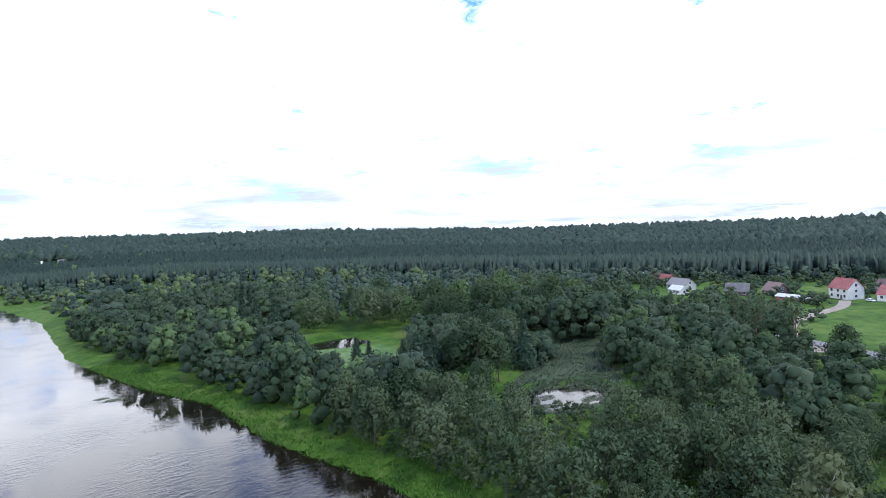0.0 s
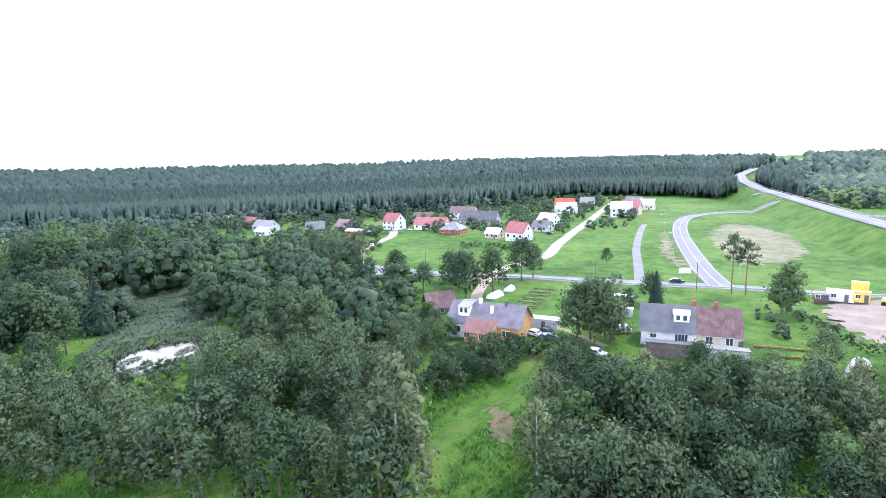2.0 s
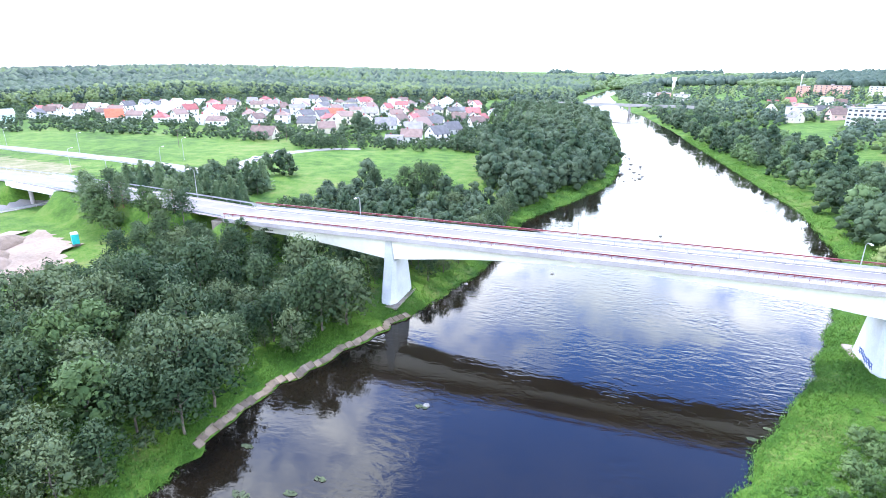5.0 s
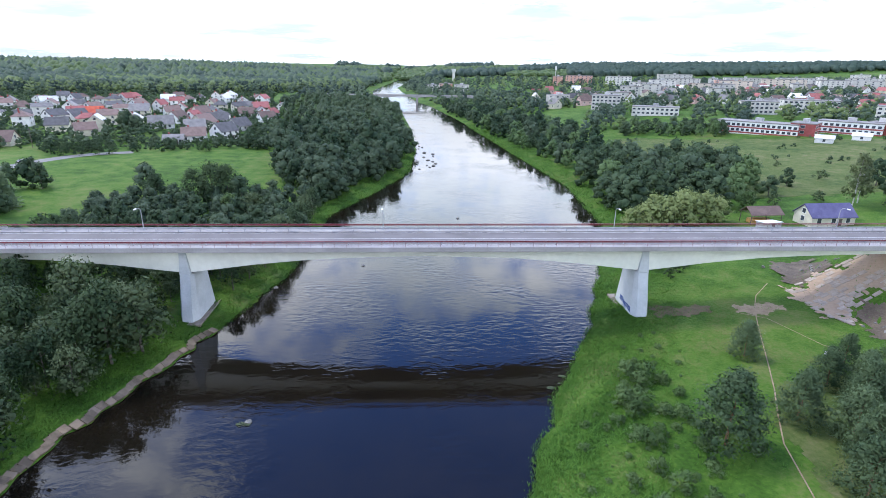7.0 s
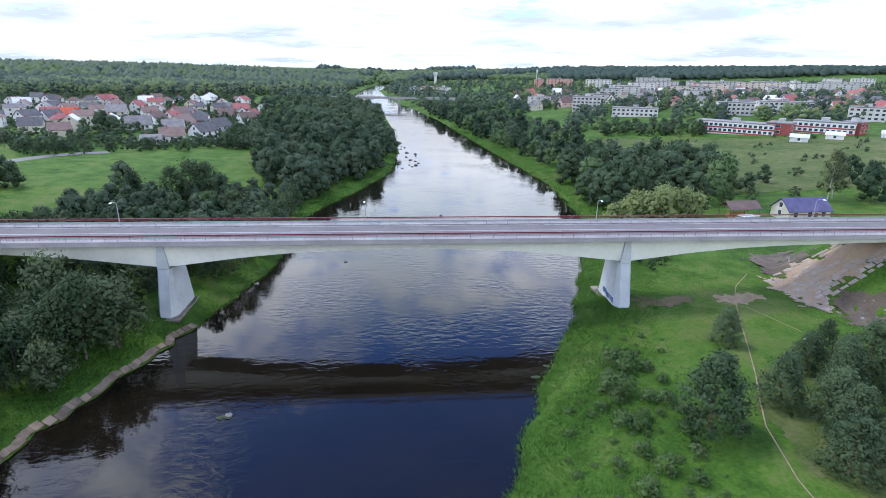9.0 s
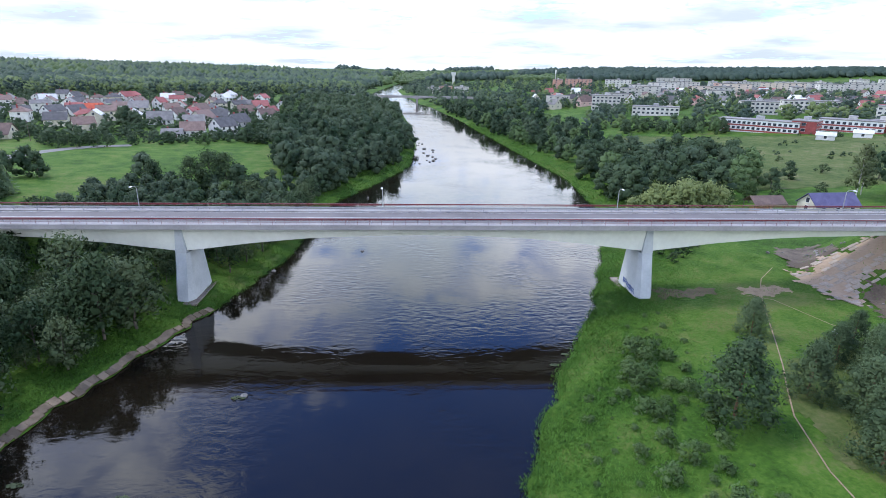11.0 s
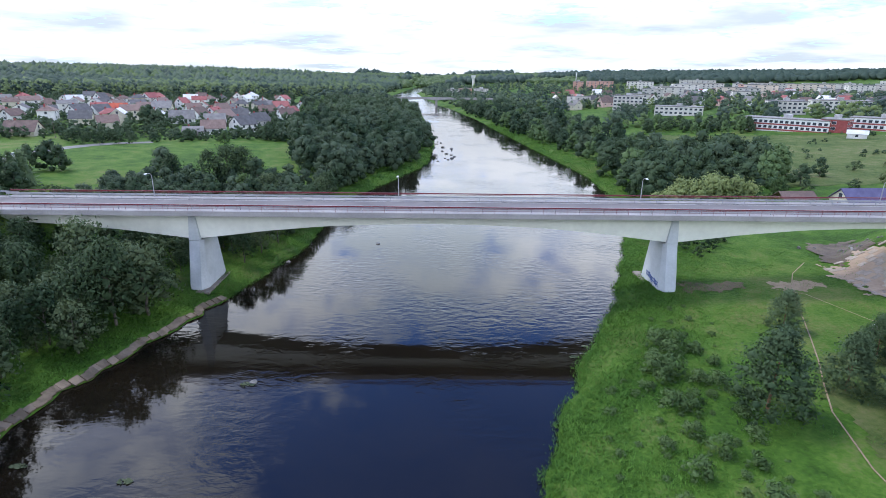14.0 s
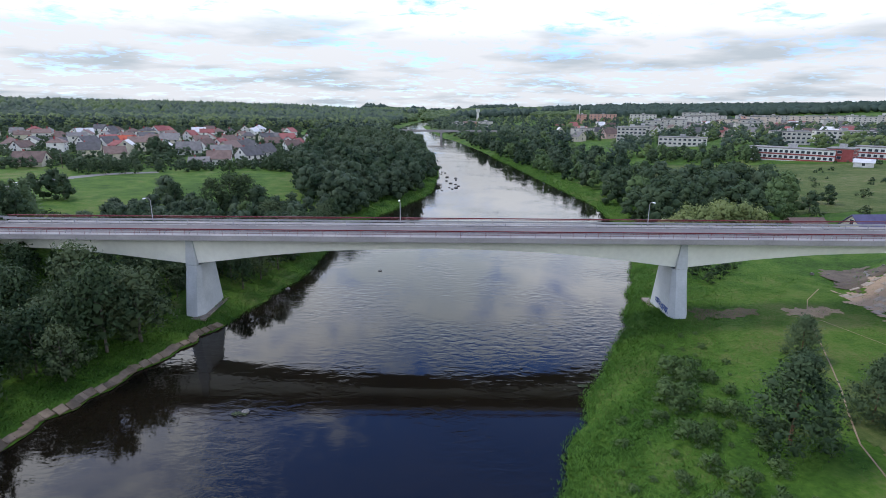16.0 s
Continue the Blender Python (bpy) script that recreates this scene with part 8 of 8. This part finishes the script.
def digger(x, y, turn):
    root = thing("excavator", at(x, y, turn), "small dark wheeled excavator on the sandy lot", "excavator")
    part("body", boxed(-1.4, -1.0, 0.8, 1.0, 1.0, 1.7, bevel=0.15), YELLOW, root)
    part("cab", boxed(-0.2, -0.9, 1.6, 1.0, 0.2, 2.9, bevel=0.12), GLASS, root, "glazed cab")
    arm = part("boom", tube(bmesh.new(), (0.8, 0.4, 1.6), (3.2, 0.4, 3.2), 0.18, 0.14, sides=6), YELLOW, root)
    part("stick", tube(bmesh.new(), (3.2, 0.4, 3.2), (4.0, 0.4, 1.2), 0.14, 0.1, sides=6), YELLOW, arm)
    part("bucket", boxed(3.6, 0.0, 0.6, 4.4, 0.8, 1.2, bevel=0.1), ROOF_DARK, arm)
    for wx in (-0.9, 0.9):
        for wy in (-1, 1):
            part("tyre", tube(bmesh.new(), (wx, wy - 0.2, 0.45), (wx, wy + 0.2, 0.45), 0.5, sides=12), RUBBER, root)


digger(-150.5, -21.5, 60)


def road_sign(x, y, turn, w, h, mat, label):
    root = thing("road_sign", at(x, y, turn), label, "sign", group="road signs")
    for k in (-1, 1):
        part("post", tube(bmesh.new(), (k * w * 0.3, 0, -0.3), (k * w * 0.3, 0, 2.0 + h), 0.05, sides=6), STEEL, root)
    panel = part("panel", boxed(-w / 2, -0.08, 2.0, w / 2, -0.03, 2.0 + h, bevel=0.01), mat, root)
    for k in range(2):
        part("text_bar", boxed(-w * 0.35, -0.1, 2.0 + h * (0.25 + 0.35 * k), w * 0.3, -0.082, 2.0 + h * (0.38 + 0.35 * k)), PAINT_WHITE, panel)


road_sign(-180, -63, 95, 3.6, 1.6, WHITE_SHEET, "white road direction sign beside the slip road")
road_sign(-176, 10, 0, 2.4, 1.2, TEAL, "green road direction sign beside the trunk road")
for x, y in ((-190, -45), (-225, -60), (-260, -58), (-300, -55), (-200, 60), (-240, 96), (-176, 92), (-300, 104), (-166, 70)):
    street_lamp(x, y, float(ground(x, y)) - 0.05, 9.0, 180 if y > 0 else 0)


# garden flower rows, poles, rocks, weeds in the water
def rows_of_flowers(x, y, turn, n, L):
    root = thing("flower_bed", at(x, y, turn), "garden bed with rows of orange flowers", "flower bed")
    part("soil", boxed(-L / 2, -0.4 * n, -0.3, L / 2, 0.4 * n, 0.08, bevel=0.05), SOIL, root)
    rng = np.random.default_rng(3)
    for k in range(n):
        lumps = []
        for q in range(26):
            v, f = blob(0.22, rng, 0.9)
            lumps.append((v * rng.uniform(0.6, 1.3) + np.array([-L / 2 + L * (q + 0.5) / 26, -0.4 * n + 0.4 + 0.8 * k, 0.22]), f))
        piece("flower_row", mesh("flower_row", *stack(lumps), FLOWERS if k % 2 else WEEDS), root)


rows_of_flowers(-112, -53, 84, 2, 9)
rows_of_flowers(-117, -54, 84, 2, 10)
for k in range(6):
    root = thing("vegetable_bed", at(-140 - 4 * k, -108 + 0.6 * k, 80), "dark dug vegetable bed with green rows", "garden bed", group="vegetable beds")
    part("soil", boxed(-3.5, -0.9, -0.3, 3.5, 0.9, 0.14, bevel=0.08), SOIL, root)
    rng = np.random.default_rng(30 + k)
    lumps = [(blob(0.28, rng, 0.8)[0] + np.array([-3.2 + 0.42 * q, rng.uniform(-0.5, 0.5), 0.25]), blob(0.28, rng, 0.8)[1]) for q in range(16)]
    piece("plants", mesh("plants", *stack(lumps), WEEDS), root)


def wooden_pole(x, y, h=8.5):
    root = thing("utility_pole", at(x, y), "slim grey wooden utility pole with crossarm", "pole", group="utility poles")
    part("pole", tube(bmesh.new(), (0, 0, -0.5), (0, 0, h), 0.13, 0.09, sides=7), TIMBER_DARK, root)
    part("crossarm", boxed(-0.8, -0.05, h - 0.5, 0.8, 0.05, h - 0.38), TIMBER_DARK, root)


for x, y in ((-168, -120), (-166, -90), (-165, -62), (-186, -150), (-208, -196), (-205, 120), (-170, 158), (-222, 200)):
    wooden_pole(x, y)


def rock(x, y, r, seed):
    rng = np.random.default_rng(seed)
    v, f = blob(r, rng, 0.6)
    root = new("river_rock", mesh("river_rock", v, f, BARE_STONE))
    root.matrix_basis = pose(x, y, 0.02)
    tagged(root, "dark wet boulder breaking the river surface", "rock", "boulders in the river")


rr = random.Random(8)
for k in range(16):
    rock(1 + rr.uniform(-3, 7), rr.uniform(150, 225), rr.uniform(0.5, 1.2), k)
for k, (x, y) in enumerate(((-13, 29), (-22.5, -29.5), (-30, 16), (12, 70))):
    rock(x, y, 0.55, 40 + k)


def weed_raft(x, y, r, seed, z=0.03):
    rng = np.random.default_rng(seed)
    n = int(46 * max(1.0, r / 0.9) ** 1.5)
    a, d = rng.uniform(0, 2 * np.pi, n), r * np.sqrt(rng.uniform(0, 1, n))
    c = np.stack([x + np.cos(a) * d, y + np.sin(a) * d * 0.5, z + 0.05 * rng.uniform(0, 1, n)], 1)
    v, f = leaf_cards(c, np.tile([0, 0, 2.5], (n, 1)), 0.30, rng)
    tagged(new("water_weed", mesh("water_weed", v, f, WATER_WEED)), "raft of green water weed on the river", "water weed", kind="stuff")


for k, (x, y, r) in enumerate(((-23, -30, 0.9), (-36, -52, 1.1), (-31, -50, 0.8), (-40.5, -45, 0.8), (-28, -56, 0.7), (-38, -58, 1.0), (-34, -54.5, 0.7))):
    weed_raft(x, y, r, 60 + k)


def earth_mound(x, y, r, h, seed):
    rng = np.random.default_rng(seed)
    n = 14
    rings = [(1.0, -0.15), (0.8, 0.3), (0.5, 0.75), (0.2, 1.0)]
    v = [(r * k * math.cos(2 * math.pi * j / n) * rng.uniform(0.85, 1.15), r * k * math.sin(2 * math.pi * j / n) * rng.uniform(0.85, 1.15), h * z * rng.uniform(0.85, 1.1)) for k, z in rings for j in range(n)] + [(0, 0, h)]
    f = [(i * n + j, i * n + (j + 1) % n, (i + 1) * n + (j + 1) % n, (i + 1) * n + j) for i in range(3) for j in range(n)] + [(3 * n + j, 3 * n + (j + 1) % n, 4 * n) for j in range(n)]
    ob = new("earth_mound", mesh("earth_mound", v, f, LOT_SAND if seed % 3 else MOUND_EARTH, smooth=True))
    ob.matrix_basis = at(x, y, seed * 40)
    tagged(ob, "heap of dug brown earth on a sandy lot", "earth heap", "spoil heaps on the lot")


for k, (x, y, r, h) in enumerate(((-120.5, -20.8, 3.6, 1.6), (-128.4, -23.7, 3.6, 1.3), (-111.4, -27.0, 3.6, 1.6), (-125.4, -14.4, 4.2, 1.4), (-116.5, -22.5, 3.0, 1.5), (-107, -20, 2.6, 0.9))):
    earth_mound(x, y, r * 1.1, h * 1.0, k)

# two-blob stand-in for a small black and white thing beside the path under the pine
bundle = thing("sack", at(62.6, -20.1, 30), "two-blob stand-in for a small black and white thing by a footpath", "sack")
v, f = blob(0.42, np.random.default_rng(5), 0.9, sub=2)
piece("bag", mesh("bag", v + np.array([0, 0, 0.75]), f, WHITE_SHEET, smooth=True), bundle)
v, f = blob(0.4, np.random.default_rng(6), 1.0, sub=2)
piece("base", mesh("base", v + np.array([0, 0, 0.3]), f, TIMBER_DARK, smooth=True), bundle, "dark lower blob")
for k, (x, y, r) in enumerate(((-95, -194, 3.6), (-104, -186, 3.6), (-97, -184, 2.6), (-90, -189, 3.0), (-107, -194, 3.2))):
    weed_raft(x, y, r, 80 + k, 1.18)
for k, (x, y, r) in enumerate(((-2, -276, 3.0), (1, -280, 2.2), (-29, -47, 0.7), (19.5, -22.5, 0.7), (22, -19.5, 0.5))):
    weed_raft(x, y, r, 90 + k)
